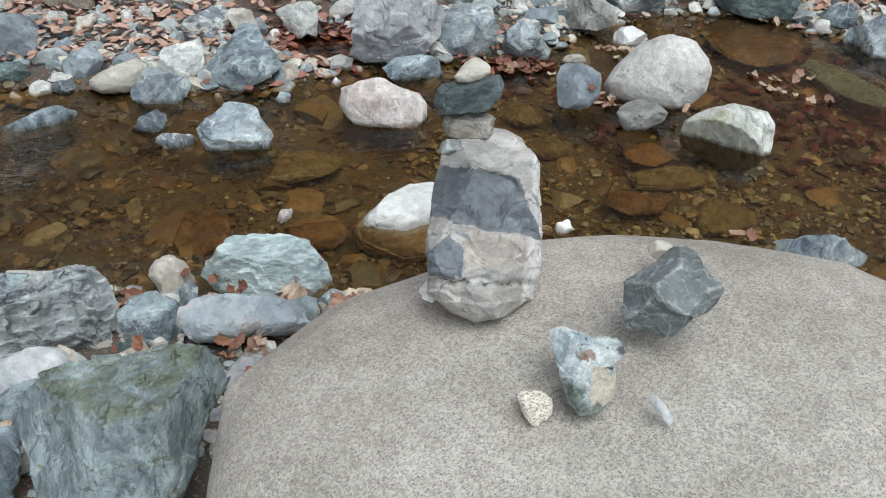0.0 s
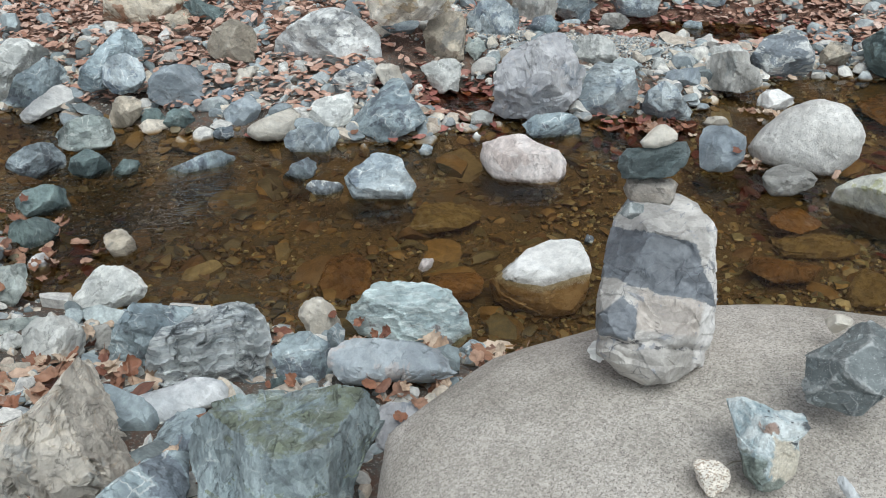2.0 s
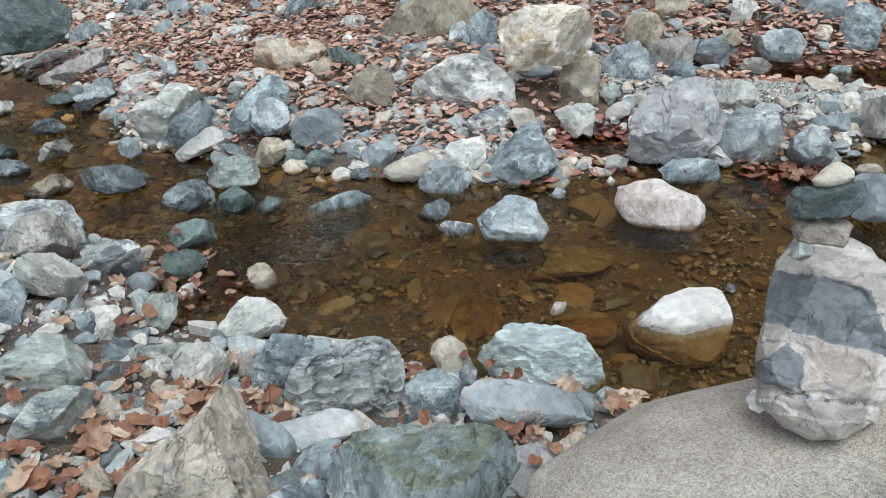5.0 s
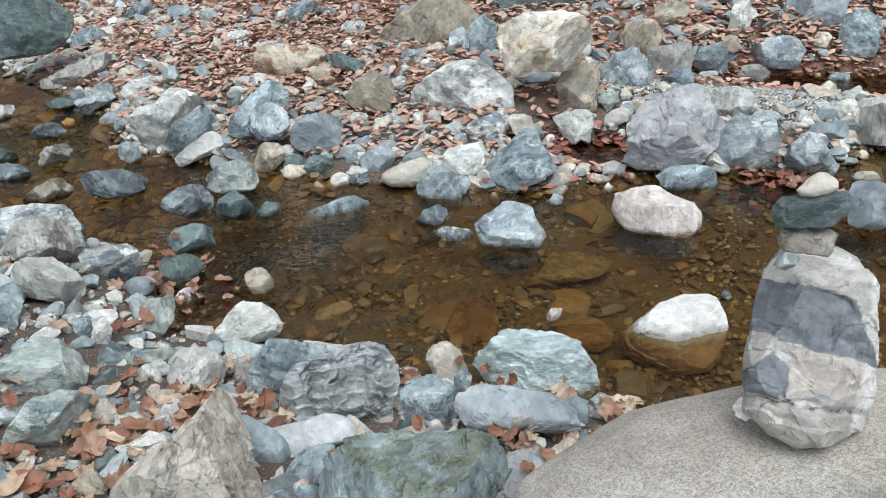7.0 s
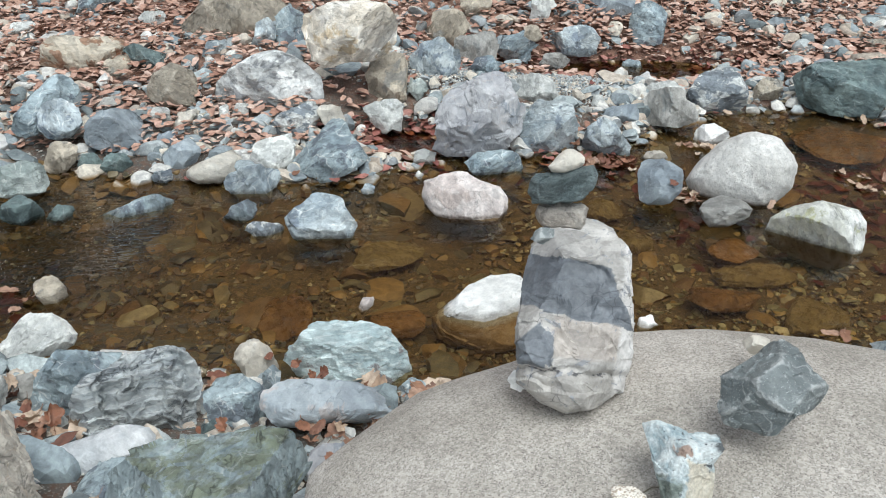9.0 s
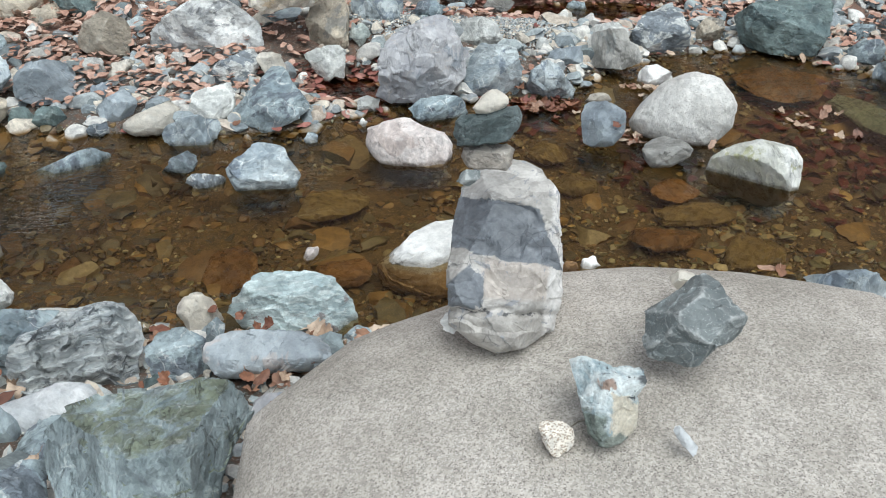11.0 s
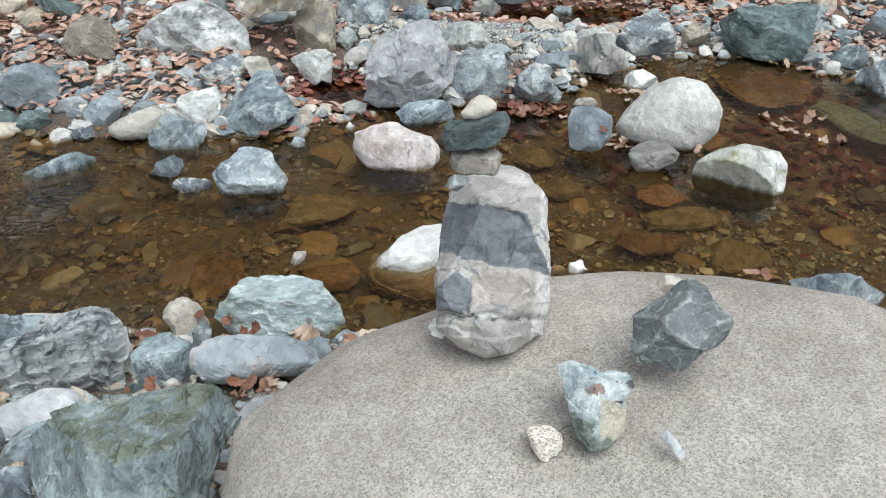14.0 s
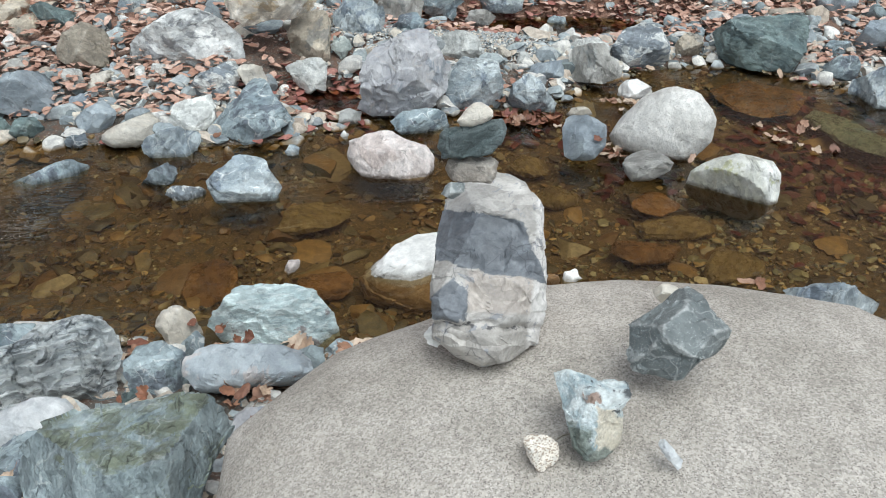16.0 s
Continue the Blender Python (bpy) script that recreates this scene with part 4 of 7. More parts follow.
stone("square green-grey stone by the water", GREEN, (-1.102, 1.879, 0.082), (-30.6, 30.3), 0.047, 6196,
      (50, 58, 71, 61, 55, 55, 52, 55, 52, 50, 44, 44, 47, 45, 48, 53, 45, 41, 44, 49), box=3)
stone("small purple-grey stone by the water", LILAC, (-1.123, 2.109, -0.023), (-30.3, 27.7), 0.038, 2047,
      (36, 37, 42, 53, 53, 52, 48, 44, 44, 34, 30, 30, 36, 45, 42, 39, 42, 36, 31, 31))
stone("blue-green mottled rock on the bank", GREEN, (-1.156, 1.486, 0.218), (-31.6, 38.8), 0.084, 1525,
      (87, 75, 69, 69, 66, 68, 61, 63, 74, 93, 120, 110, 90, 69, 60, 58, 71, 98, 102, 96), box=3, level=5, name="bank_rock", group="large bank rocks")
stone("pale green-grey rock on the bank", GREEN, (-1.030, 1.290, 0.228), (-35.3, 39.8), 0.087, 4246,
      (106, 102, 85, 74, 64, 64, 60, 55, 58, 68, 84, 72, 63, 61, 66, 71, 83, 95, 104, 101), box=3, level=5, name="bank_rock", group="large bank rocks")
stone("pale cream-grey angular stone on the bank", PALE, (-0.850, 1.564, 0.159), (-34.8, 28.2), 0.053, 8252,
      (60, 57, 60, 63, 58, 61, 66, 63, 66, 61, 66, 69, 56, 53, 55, 52, 52, 61, 60, 57), box=3)
stone("small pale triangular stone", PALE, (-0.965, 1.600, 0.134), (-33.9, 31.1), 0.025, 6614,
      (33, 36, 39, 29, 25, 23, 23, 26, 36, 50, 39, 28, 23, 22, 23, 20, 18, 21, 26, 34))
stone("greenish flat stone on the bank", GREEN, (-1.027, 1.675, 0.111), (-33.0, 31.6), 0.033, 6547,
      (90, 43, 25, 21, 19, 19, 23, 27, 42, 70, 97, 81, 43, 46, 35, 31, 31, 37, 48, 91))
stone("small grey stone on the bank", TAN, (-0.872, 1.138, 0.232), (-39.8, 38.6), 0.035, 520,
      (36, 34, 36, 42, 36, 29, 26, 26, 28, 36, 42, 47, 50, 44, 41, 42, 37, 37, 39, 36))
stone("thin white flat stone among leaves", PALE, (-0.930, 1.233, 0.192), (-38.4, 38.1), 0.017, 5407,
      (36, 23, 18, 15, 14, 12, 12, 12, 14, 15, 18, 23, 33, 57, 69, 76, 18, 9, 6, 6, 4, 4, 4, 4, 4, 6, 7, 9, 15, 37, 76, 74))
stone("tan rounded boulder by the stream", GREY, (-1.547, 2.157, 0.153), (-24.1, 36.1), 0.091, 7132,
      (91, 82, 72, 74, 75, 75, 79, 82, 93, 98, 115, 114, 82, 68, 61, 63, 74, 102, 107, 109), facets=6, level=5)
stone("layered dark slab behind the tan boulder", BAND, (-1.672, 2.307, 0.135), (-22.8, 36.3), 0.089, 8553,
      (114, 108, 74, 61, 61, 59, 67, 74, 103, 141, 176, 102, 83, 80, 80, 83, 118, 213, 146, 134), strata=0.6)
stone("white and grey marbled stone by the stream", MARBLE, (-1.321, 2.083, 0.122), (-26.5, 32.5), 0.076, 3567,
      (98, 85, 74, 61, 58, 58, 61, 74, 80, 92, 89, 83, 72, 61, 57, 61, 68, 72, 83, 91))
stone("white-cream rough stone on the bank", PALE, (-1.351, 1.851, 0.198), (-26.7, 36.7), 0.076, 263,
      (80, 74, 66, 69, 68, 72, 79, 91, 89, 80, 61, 55, 47, 42, 45, 50, 61, 85, 96, 93), box=2.8)
stone("dark grey stone on the bank edge", BLUE, (-1.356, 1.669, 0.225), (-27.8, 40.0), 0.042, 4853,
      (46, 60, 67, 76, 63, 46, 51, 39, 37, 38, 37, 36, 40, 50, 111, 91, 50, 45, 39, 38))
stone("small blue-grey stone on the bank", BLUE, (-1.206, 1.736, 0.150), (-30.0, 35.2), 0.027, 6638,
      (24, 23, 29, 33, 26, 24, 26, 39, 28, 26, 26, 32, 41, 37, 45, 63, 34, 29, 28, 30))
stone("small white stone on the bank", PALE, (-1.160, 1.723, 0.143), (-30.6, 34.3), 0.031, 4073,
      (28, 30, 30, 47, 41, 37, 38, 20, 18, 22, 19, 24, 37, 85, 75, 78, 40, 31, 27, 27))
stone("small pale stone on the bank", PALE, (-1.280, 1.708, 0.173), (-29.2, 37.5), 0.022, 6618,
      (29, 24, 19, 20, 23, 24, 18, 18, 20, 27, 25, 26, 34, 48, 38, 43, 47, 28, 25, 26), level=3)
stone("wet dark green stone at the riffle", DARK, (-1.223, 2.392, 0.035), (-26.1, 26.7), 0.052, 2676,
      (82, 87, 71, 60, 55, 50, 53, 58, 58, 66, 64, 57, 56, 45, 42, 44, 53, 77, 85, 88))
stone("wet dark stone at the riffle", DARK, (-1.179, 2.233, 0.028), (-27.8, 27.5), 0.046, 6733,
      (68, 58, 52, 45, 46, 42, 43, 65, 79, 82, 82, 53, 56, 64, 64, 64, 59, 85, 73, 63))
stone("small wet grey stone at the riffle", GREY, (-1.240, 2.153, 0.029), (-28.2, 29.8), 0.025, 6566,
      (25, 25, 30, 31, 29, 28, 30, 27, 25, 28, 25, 31, 33, 39, 59, 32, 27, 27, 27, 27), level=3)
stone("small mottled stone standing in the stream", TAN, (-0.922, 2.172, 0.022), (-29.7, 22.2), 0.033, 2042,
      (40, 38, 35, 41, 45, 45, 47, 48, 49, 42, 37, 35, 36, 40, 57, 70, 63, 54, 54, 40))
stone("blue-grey pointed stone in the stream", WETBLUE, (-1.332, 2.656, 0.045), (-23.5, 26.3), 0.064, 4415,
      (91, 85, 82, 69, 61, 55, 58, 58, 64, 79, 90, 75, 66, 56, 53, 60, 68, 83, 96, 90), box=3)
stone("dark wet stone in the stream", DARK, (-1.158, 2.646, 0.033), (-24.4, 23.0), 0.051, 1791,
      (63, 53, 52, 48, 52, 57, 53, 53, 60, 60, 66, 64, 52, 45, 45, 45, 52, 68, 77, 69), box=3)
stone("green-grey stone with algae in the stream", GREEN, (-1.243, 2.860, 0.051), (-22.3, 22.9), 0.069, 6224,
      (98, 95, 79, 71, 63, 55, 55, 64, 69, 80, 93, 93, 79, 71, 61, 60, 66, 83, 101, 106))
stone("small dark wet stone in the stream", DARK, (-1.051, 2.666, 0.017), (-24.8, 20.7), 0.029, 4496,
      (49, 47, 33, 29, 26, 26, 22, 20, 20, 21, 36, 43, 56, 51, 57, 36, 50, 56, 44, 38), level=3)
stone("dark blue-grey rock in the stream", WETBLUE, (-1.704, 2.784, 0.050), (-21.4, 31.5), 0.076, 378,
      (147, 107, 82, 71, 63, 58, 64, 73, 82, 85, 69, 63, 53, 47, 49, 58, 63, 75, 110, 139))
stone("small dark stone in the stream", DARK, (-1.628, 2.871, 0.023), (-21.6, 29.5), 0.033, 8391,
      (49, 39, 29, 28, 30, 31, 29, 28, 33, 39, 36, 34, 40, 68, 67, 47, 52, 58, 38, 49), level=3)
stone("dark blue stone in the stream", WETBLUE, (-2.262, 3.355, 0.032), (-17.5, 34.2), 0.057, 4502,
      (87, 72, 55, 48, 42, 36, 37, 42, 44, 48, 60, 66, 44, 34, 31, 33, 36, 41, 52, 82))
stone("tan-grey stone in the stream", GREY, (-2.071, 3.084, 0.038), (-19.0, 34.1), 0.064, 2780,
      (85, 79, 77, 50, 41, 36, 39, 39, 39, 45, 60, 74, 64, 47, 36, 31, 31, 34, 42, 61))
stone("rust-brown stone awash in the stream", BROWN, (-1.924, 2.766, 0.022), (-21.2, 35.1), 0.073, 3799,
      (95, 88, 71, 58, 42, 34, 33, 37, 42, 52, 80, 90, 58, 45, 41, 39, 41, 48, 66, 89))
stone("small orange stone in the stream", ORANGE, (-2.246, 3.526, 0.015), (-17.2, 32.6), 0.023, 8174,
      (25, 28, 26, 20, 21, 22, 22, 20, 22, 34, 26, 23, 24, 26, 30, 31, 30, 46, 29, 26), level=3)
stone("blue-grey flat stone in the stream", WETBLUE, (-2.178, 2.950, 0.015), (-19.6, 36.8), 0.053, 6998,
      (65, 57, 47, 39, 37, 43, 48, 69, 76, 67, 81, 101, 104, 69, 60, 63, 63, 61, 73, 71))
stone("dark stone in the stream", DARK, (-2.305, 3.124, 0.020), (-18.5, 36.7), 0.034, 6519,
      (38, 31, 25, 23, 23, 33, 31, 28, 31, 39, 38, 36, 36, 46, 50, 38, 38, 65, 51, 44), level=3)
stone("pale stone in the stream", PALE, (-2.642, 3.633, 0.027), (-15.9, 36.3), 0.041, 2556,
      (64, 72, 50, 36, 36, 29, 25, 23, 24, 28, 37, 67, 57, 50, 52, 49, 48, 61, 53, 52), level=3)
stone("sunken blue-grey slab awash in the stream", BLUE, (-0.830, 2.676, -0.010), (-25.3, 16.1), 0.042, 7039,
      (120, 140, 133, 115, 84, 68, 58, 52, 47, 44, 44, 45, 49, 57, 69, 92, 133, 131, 76, 49, 37, 31, 28, 25, 25, 25, 26, 28, 33, 41, 55, 93), rough=0.03)
stone("small wet blue-grey stone in the stream", WETBLUE, (-0.469, 2.625, 0.021), (-26.4, 8.3), 0.036, 5059,
      (53, 56, 54, 50, 34, 28, 25, 28, 34, 37, 40, 67, 78, 76, 67, 48, 40, 41, 48, 48))
stone("small flat pebble with white and dark patches in the stream", MARBLE, (-0.385, 2.512, 0.015), (-27.7, 6.6), 0.030, 6815,
      (68, 45, 27, 22, 21, 24, 22, 29, 44, 54, 67, 42, 42, 46, 41, 40, 37, 48, 65, 62))
stone("triangular blue-white stone in the stream", BLUEWHITE, (-0.203, 2.511, 0.053), (-27.1, 2.2), 0.082, 7328,
      (88, 79, 85, 80, 75, 77, 71, 69, 72, 85, 109, 108, 110, 103, 110, 120, 125, 128, 115, 115), box=3, facets=9, level=5)
stone("pinkish-white flat-topped stone in the stream", PINK, (0.268, 2.648, 0.034), (-25.7, -8.9), 0.096, 731,
      (147, 123, 88, 75, 74, 83, 90, 99, 115, 147, 148, 134, 120, 107, 90, 87, 93, 110, 141, 147), box=2.8, facets=1, rough=0.05, level=5, plates=0.6, cuts=((0.05, -0.55, 0.85, 0.72), (0.3, -1, -0.1, 0.8)))
stone("bright white stone in the stream", WHITE, (0.253, 2.066, -0.028), (-33.0, -11.1), 0.097, 4488,
      (128, 133, 131, 132, 136, 125, 109, 100, 88, 82, 79, 82, 82, 81, 84, 93, 112, 144, 146, 146, 131, 125, 119, 117, 122, 127, 127, 131, 136, 131, 128, 128), box=3, facets=0, rough=0.03, level=5, plates=0.6, cuts=((-0.15, -0.6, 0.8, 0.70), (0.55, -0.85, 0.1, 0.72)))
stone("tiny pebble beside the white stone", BLUE, (0.401, 2.194, 0.006), (-30.8, -14.4), 0.012, 7548,
      (20, 19, 17, 13, 11, 13, 14, 10, 8, 7, 7, 9, 11, 21, 28, 22, 21, 27, 16, 18), level=3)
stone("small pink-white stone awash in the stream", PINK, (-0.072, 2.064, 0.011), (-33.3, -1.3), 0.016, 6669,
      (23, 25, 31, 20, 19, 17, 17, 14, 13, 12, 14, 16, 22, 22, 34, 21, 22, 19, 18, 21), level=3)
stone("small cream stone awash in the stream", WHITE, (0.663, 1.927, 0.003), (-33.4, -21.6), 0.018, 5466,
      (32, 22, 22, 27, 26, 20, 16, 18, 22, 22, 21, 24, 26, 33, 27, 26, 24, 21, 21, 22), level=3, facets=2, rough=0.02, plates=0.3)
stone("rust-brown stone awash beside the boulder", RUST, (0.604, 1.910, 0.009), (-34.0, -20.0), 0.017, 5187,
      (23, 22, 23, 20, 20, 16, 16, 19, 19, 21, 31, 29, 19, 20, 21, 26, 23, 21, 21, 29), level=3)
stone("small pale pebble in the stream", PALE, (0.153, 3.025, 0.024), (-23.1, -5.4), 0.032, 6967,
      (40, 59, 33, 31, 31, 31, 30, 32, 36, 36, 36, 38, 50, 55, 57, 55, 45, 39, 55, 47))
stone("small pale pebble in the stream", PALE, (0.127, 2.889, 0.012), (-24.4, -5.1), 0.014, 7920,
      (20, 18, 11, 11, 15, 18, 15, 12, 12, 10, 20, 19, 13, 12, 14, 15, 27, 20, 15, 15), level=3)
stone("small pale-blue pebble in the stream", BLUEWHITE, (-0.057, 2.784, 0.010), (-25.4, -1.3), 0.019, 5163,
      (24, 26, 25, 23, 23, 22, 23, 20, 19, 19, 25, 25, 24, 27, 32, 29, 35, 39, 27, 23), level=3)
stone("blue-grey rounded stone in the stream", SLATEBLUE, (0.926, 2.651, 0.069), (-23.7, -21.0), 0.085, 2009,
      (77, 82, 85, 74, 74, 77, 79, 91, 95, 87, 87, 85, 89, 88, 92, 83, 82, 85, 77, 81), facets=5, plates=0.4)
stone("cream cap pebble on the blue-grey stone", CREAM, (1.027, 2.994, 0.013), (-22.1, -20.4), 0.031, 1944,
      (50, 44, 38, 31, 24, 24, 23, 22, 30, 36, 37, 55, 41, 35, 33, 39, 54, 52, 40, 40), level=3)
stone("large rounded pale granite stone in the stream", EGG, (1.230, 2.728, 0.075), (-22.1, -26.2), 0.134, 3973,
      (190, 193, 187, 174, 171, 155, 141, 135, 123, 114, 108, 109, 108, 106, 109, 119, 133, 150, 179, 176, 171, 154, 144, 143, 144, 143, 149, 162, 178, 178, 184, 194), facets=1, rough=0.02, level=5)
stone("grey oval stone in the stream", GREY, (1.088, 2.464, 0.040), (-25.1, -25.9), 0.060, 2720,
      (72, 84, 71, 61, 52, 52, 58, 60, 68, 76, 82, 77, 71, 68, 53, 47, 47, 45, 47, 56), facets=4)
stone("white stone with yellow-green algae in the stream", ALGAE, (1.340, 2.361, 0.034), (-25.0, -32.0), 0.103, 5048,
      (139, 141, 129, 99, 85, 82, 76, 79, 88, 109, 134, 150, 152, 125, 115, 118, 137, 145, 150, 152), facets=3, level=5, plates=0.4)
stone("blue-green stone at the foot of the boulder", BLUEWHITE, (1.271, 1.699, 0.022), (-31.3, -40.5), 0.067, 5020,
      (104, 121, 83, 74, 69, 54, 49, 53, 58, 67, 137, 92, 86, 107, 118, 88, 82, 78, 109, 130))
stone("rust-orange sunken slab on the stream bed", RUST, (0.985, 2.158, -0.080), (-90, 0), 0.028, 1183,
      (110, 85, 67, 60, 58, 59, 67, 87, 104, 106, 116, 112, 119, 90, 74, 68, 70, 79, 81, 89), level=3, facets=5, rough=0.06)
stone("rust-orange sunken stone on the stream bed", ORANGE, (1.109, 2.410, -0.070), (-90, 0), 0.028, 7428,
      (85, 86, 84, 69, 64, 66, 66, 60, 61, 68, 88, 88, 90, 73, 67, 68, 66, 65, 70, 86), level=3, facets=5, rough=0.06)
stone("olive sunken slab on the stream bed", OLIVE, (1.210, 2.060, -0.090), (-90, 0), 0.028, 7815,
      (94, 94, 104, 99, 91, 93, 72, 64, 62, 67, 82, 105, 120, 110, 96, 91, 84, 86, 97, 103), level=3, facets=5, rough=0.06)
stone("olive sunken slab on the stream bed", OLIVE, (1.155, 2.308, -0.100), (-90, 0), 0.028, 6003,
      (142, 98, 71, 59, 55, 57, 65, 86, 94, 110, 152, 140, 99, 76, 67, 65, 71, 86, 99, 123), level=3, facets=5, rough=0.06)
stone("brown sunken stone on the stream bed", RUST, (0.014, 2.101, -0.080), (-90, 0), 0.028, 2528,
      (85, 82, 76, 78, 84, 75, 75, 83, 73, 72, 78, 91, 83, 84, 82, 72, 71, 77, 87, 82), level=3, facets=5, rough=0.06)
stone("reddish sunken slab on the stream bed", RUST, (-0.299, 2.184, -0.100), (-90, 0), 0.028, 5598,
      (76, 80, 87, 89, 103, 111, 96, 93, 85, 74, 72, 77, 93, 109, 109, 119, 110, 113, 94, 80), level=3, facets=5, rough=0.06)
stone("olive sunken stone on the stream bed", OLIVE, (0.011, 2.478, -0.080), (-90, 0), 0.028, 7932,
      (110, 130, 109, 103, 89, 80, 80, 88, 110, 108, 112, 131, 122, 108, 85, 75, 73, 79, 96, 98), level=3, facets=5, rough=0.06)
stone("rust-brown sunken slab on the stream bed", RUST, (1.935, 3.214, -0.048), (-90, 0), 0.028, 5634,
      (183, 249, 295, 281, 238, 225, 211, 196, 201, 229, 230, 229, 253, 277, 220, 200, 179, 153, 146, 155), level=3, facets=5, rough=0.06)
stone("green sunken slab on the stream bed", GREENSUNK, (2.082, 2.843, -0.050), (-90, 0), 0.028, 8098,
      (81, 80, 87, 107, 160, 236, 199, 188, 130, 108, 101, 103, 119, 157, 220, 252, 207, 183, 117, 91), level=3, facets=5, rough=0.06)
stone("brown sunken stone on the stream bed", OLIVE, (0.762, 2.726, -0.070), (-90, 0), 0.028, 4676,
      (72, 77, 84, 73, 70, 75, 69, 59, 57, 60, 70, 65, 60, 62, 71, 75, 69, 70, 80, 74), level=3, facets=5, rough=0.06)
stone("brown sunken stone on the stream bed", OLIVE, (0.804, 2.530, -0.090), (-90, 0), 0.028, 1240,
      (83, 89, 70, 59, 56, 59, 69, 63, 61, 66, 79, 73, 65, 65, 69, 62, 62, 68, 84, 85), level=3, facets=5, rough=0.06)
stone("tall blue-grey wedge stone at the far waterline", BLUE, (-0.188, 2.940, 0.093), (-22.7, 1.5), 0.103, 980,
      (122, 109, 103, 101, 106, 117, 125, 119, 116, 104, 77, 69, 71, 74, 82, 90, 104, 130, 158, 176, 178, 168, 162, 150, 146, 139, 135, 136, 139, 135, 138, 141), box=2.8, facets=10, level=5)
stone("white speckled angular stone on the far bank", MARBLE, (-0.338, 3.222, 0.106), (-20.5, 4.2), 0.068, 8709,
      (97, 123, 123, 81, 53, 44, 40, 44, 53, 62, 69, 121, 124, 127, 136, 126, 112, 94, 96, 102), box=3)
stone("white blocky stone on the far bank", PALE, (-0.401, 2.996, 0.079), (-22.4, 5.8), 0.058, 7424,
      (87, 98, 100, 62, 48, 47, 44, 46, 55, 64, 65, 86, 143, 100, 78, 83, 86, 81, 88, 91), box=3)
stone("blue-white stone at the far waterline", BLUEWHITE, (-0.454, 2.832, 0.040), (-24.3, 7.3), 0.058, 8981,
      (117, 95, 60, 60, 53, 49, 49, 59, 56, 82, 118, 96, 80, 90, 90, 115, 122, 132, 138, 122))
stone("cream elongated stone at the far waterline", CREAM, (-0.588, 2.929, 0.043), (-23.3, 9.8), 0.068, 2319,
      (88, 96, 96, 90, 87, 65, 53, 47, 44, 42, 41, 42, 45, 52, 63, 77, 100, 106, 95, 88, 72, 63, 58, 55, 57, 57, 55, 57, 60, 68, 80, 84), facets=4)
stone("small blue stone on the far bank", SLATEBLUE, (-0.711, 2.994, 0.071), (-22.2, 12.0), 0.057, 5866,
      (60, 68, 74, 63, 60, 48, 44, 48, 58, 61, 72, 75, 71, 61, 56, 55, 48, 47, 55, 60))
stone("small blue stone at the far waterline", BLUE, (-0.782, 2.930, 0.016), (-23.5, 13.7), 0.026, 2500,
      (41, 37, 45, 23, 22, 21, 24, 24, 31, 30, 41, 36, 28, 26, 42, 46, 27, 32, 32, 57), level=3)
stone("large lilac-grey boulder on the far bank", LILAC, (0.371, 3.083, 0.158), (-20.3, -9.5), 0.145, 2877,
      (163, 161, 168, 175, 168, 149, 137, 137, 149, 152, 160, 172, 206, 187, 161, 147, 141, 153, 156, 170), box=3, facets=3, rough=0.025, level=5, name="bank_rock", group="large bank rocks", plates=1.3, cuts=((-0.35, -1, 0.05, 0.74), (0.85, -0.55, 0.1, 0.66), (0.55, -0.35, 0.85, 0.74), (0.3, -0.7, -0.7, 0.72)))
stone("dark grey stone under the lilac boulder", BLUE, (0.395, 2.927, 0.032), (-23.5, -10.6), 0.058, 8783,
      (109, 102, 88, 66, 52, 47, 50, 50, 68, 77, 100, 87, 78, 78, 120, 114, 112, 117, 117, 123))
stone("blue and white mottled stone on the far bank", BLUEWHITE, (0.657, 3.095, 0.096), (-20.9, -14.9), 0.097, 3129,
      (90, 89, 93, 107, 104, 104, 109, 126, 126, 125, 122, 133, 138, 131, 118, 125, 133, 110, 102, 91), box=2.8, level=5)
stone("blue-grey stone on the far bank", BLUEWHITE, (0.860, 3.054, 0.072), (-21.1, -18.8), 0.078, 5764,
      (63, 50, 47, 50, 58, 63, 77, 82, 83, 92, 93, 106, 117, 96, 80, 71, 74, 83, 106, 93))
stone("flat blue slab on the far bank", SLATEBLUE, (0.971, 3.311, 0.067), (-19.6, -19.2), 0.053, 220,
      (85, 82, 82, 52, 39, 34, 34, 39, 45, 58, 91, 102, 80, 63, 48, 44, 45, 53, 69, 77))
stone("pale striped stone behind the lilac boulder", PALE, (0.660, 3.468, 0.125), (-18.3, -13.3), 0.076, 522,
      (79, 81, 75, 65, 62, 66, 65, 77, 93, 94, 88, 94, 117, 96, 94, 93, 165, 165, 166, 106))
stone("big cream-tan rock perched on other stones", CREAMROCK, (-0.128, 3.481, 0.368), (-14.9, 0.2), 0.137, 3908,
      (224, 232, 221, 197, 170, 154, 135, 125, 120, 125, 131, 136, 146, 163, 184, 197, 221, 211, 190, 179, 163, 154, 144, 123, 112, 108, 117, 131, 152, 166, 193, 213), box=2.8, facets=10, level=5, name="bank_rock", group="large bank rocks", plates=0.7)
stone("tan upright stone propping the cream rock", TAN, (0.038, 3.553, 0.177), (-17.5, -2.6), 0.081, 4444,
      (81, 87, 100, 104, 93, 89, 86, 100, 89, 84, 96, 88, 101, 151, 179, 193, 184, 135, 97, 83), box=3)
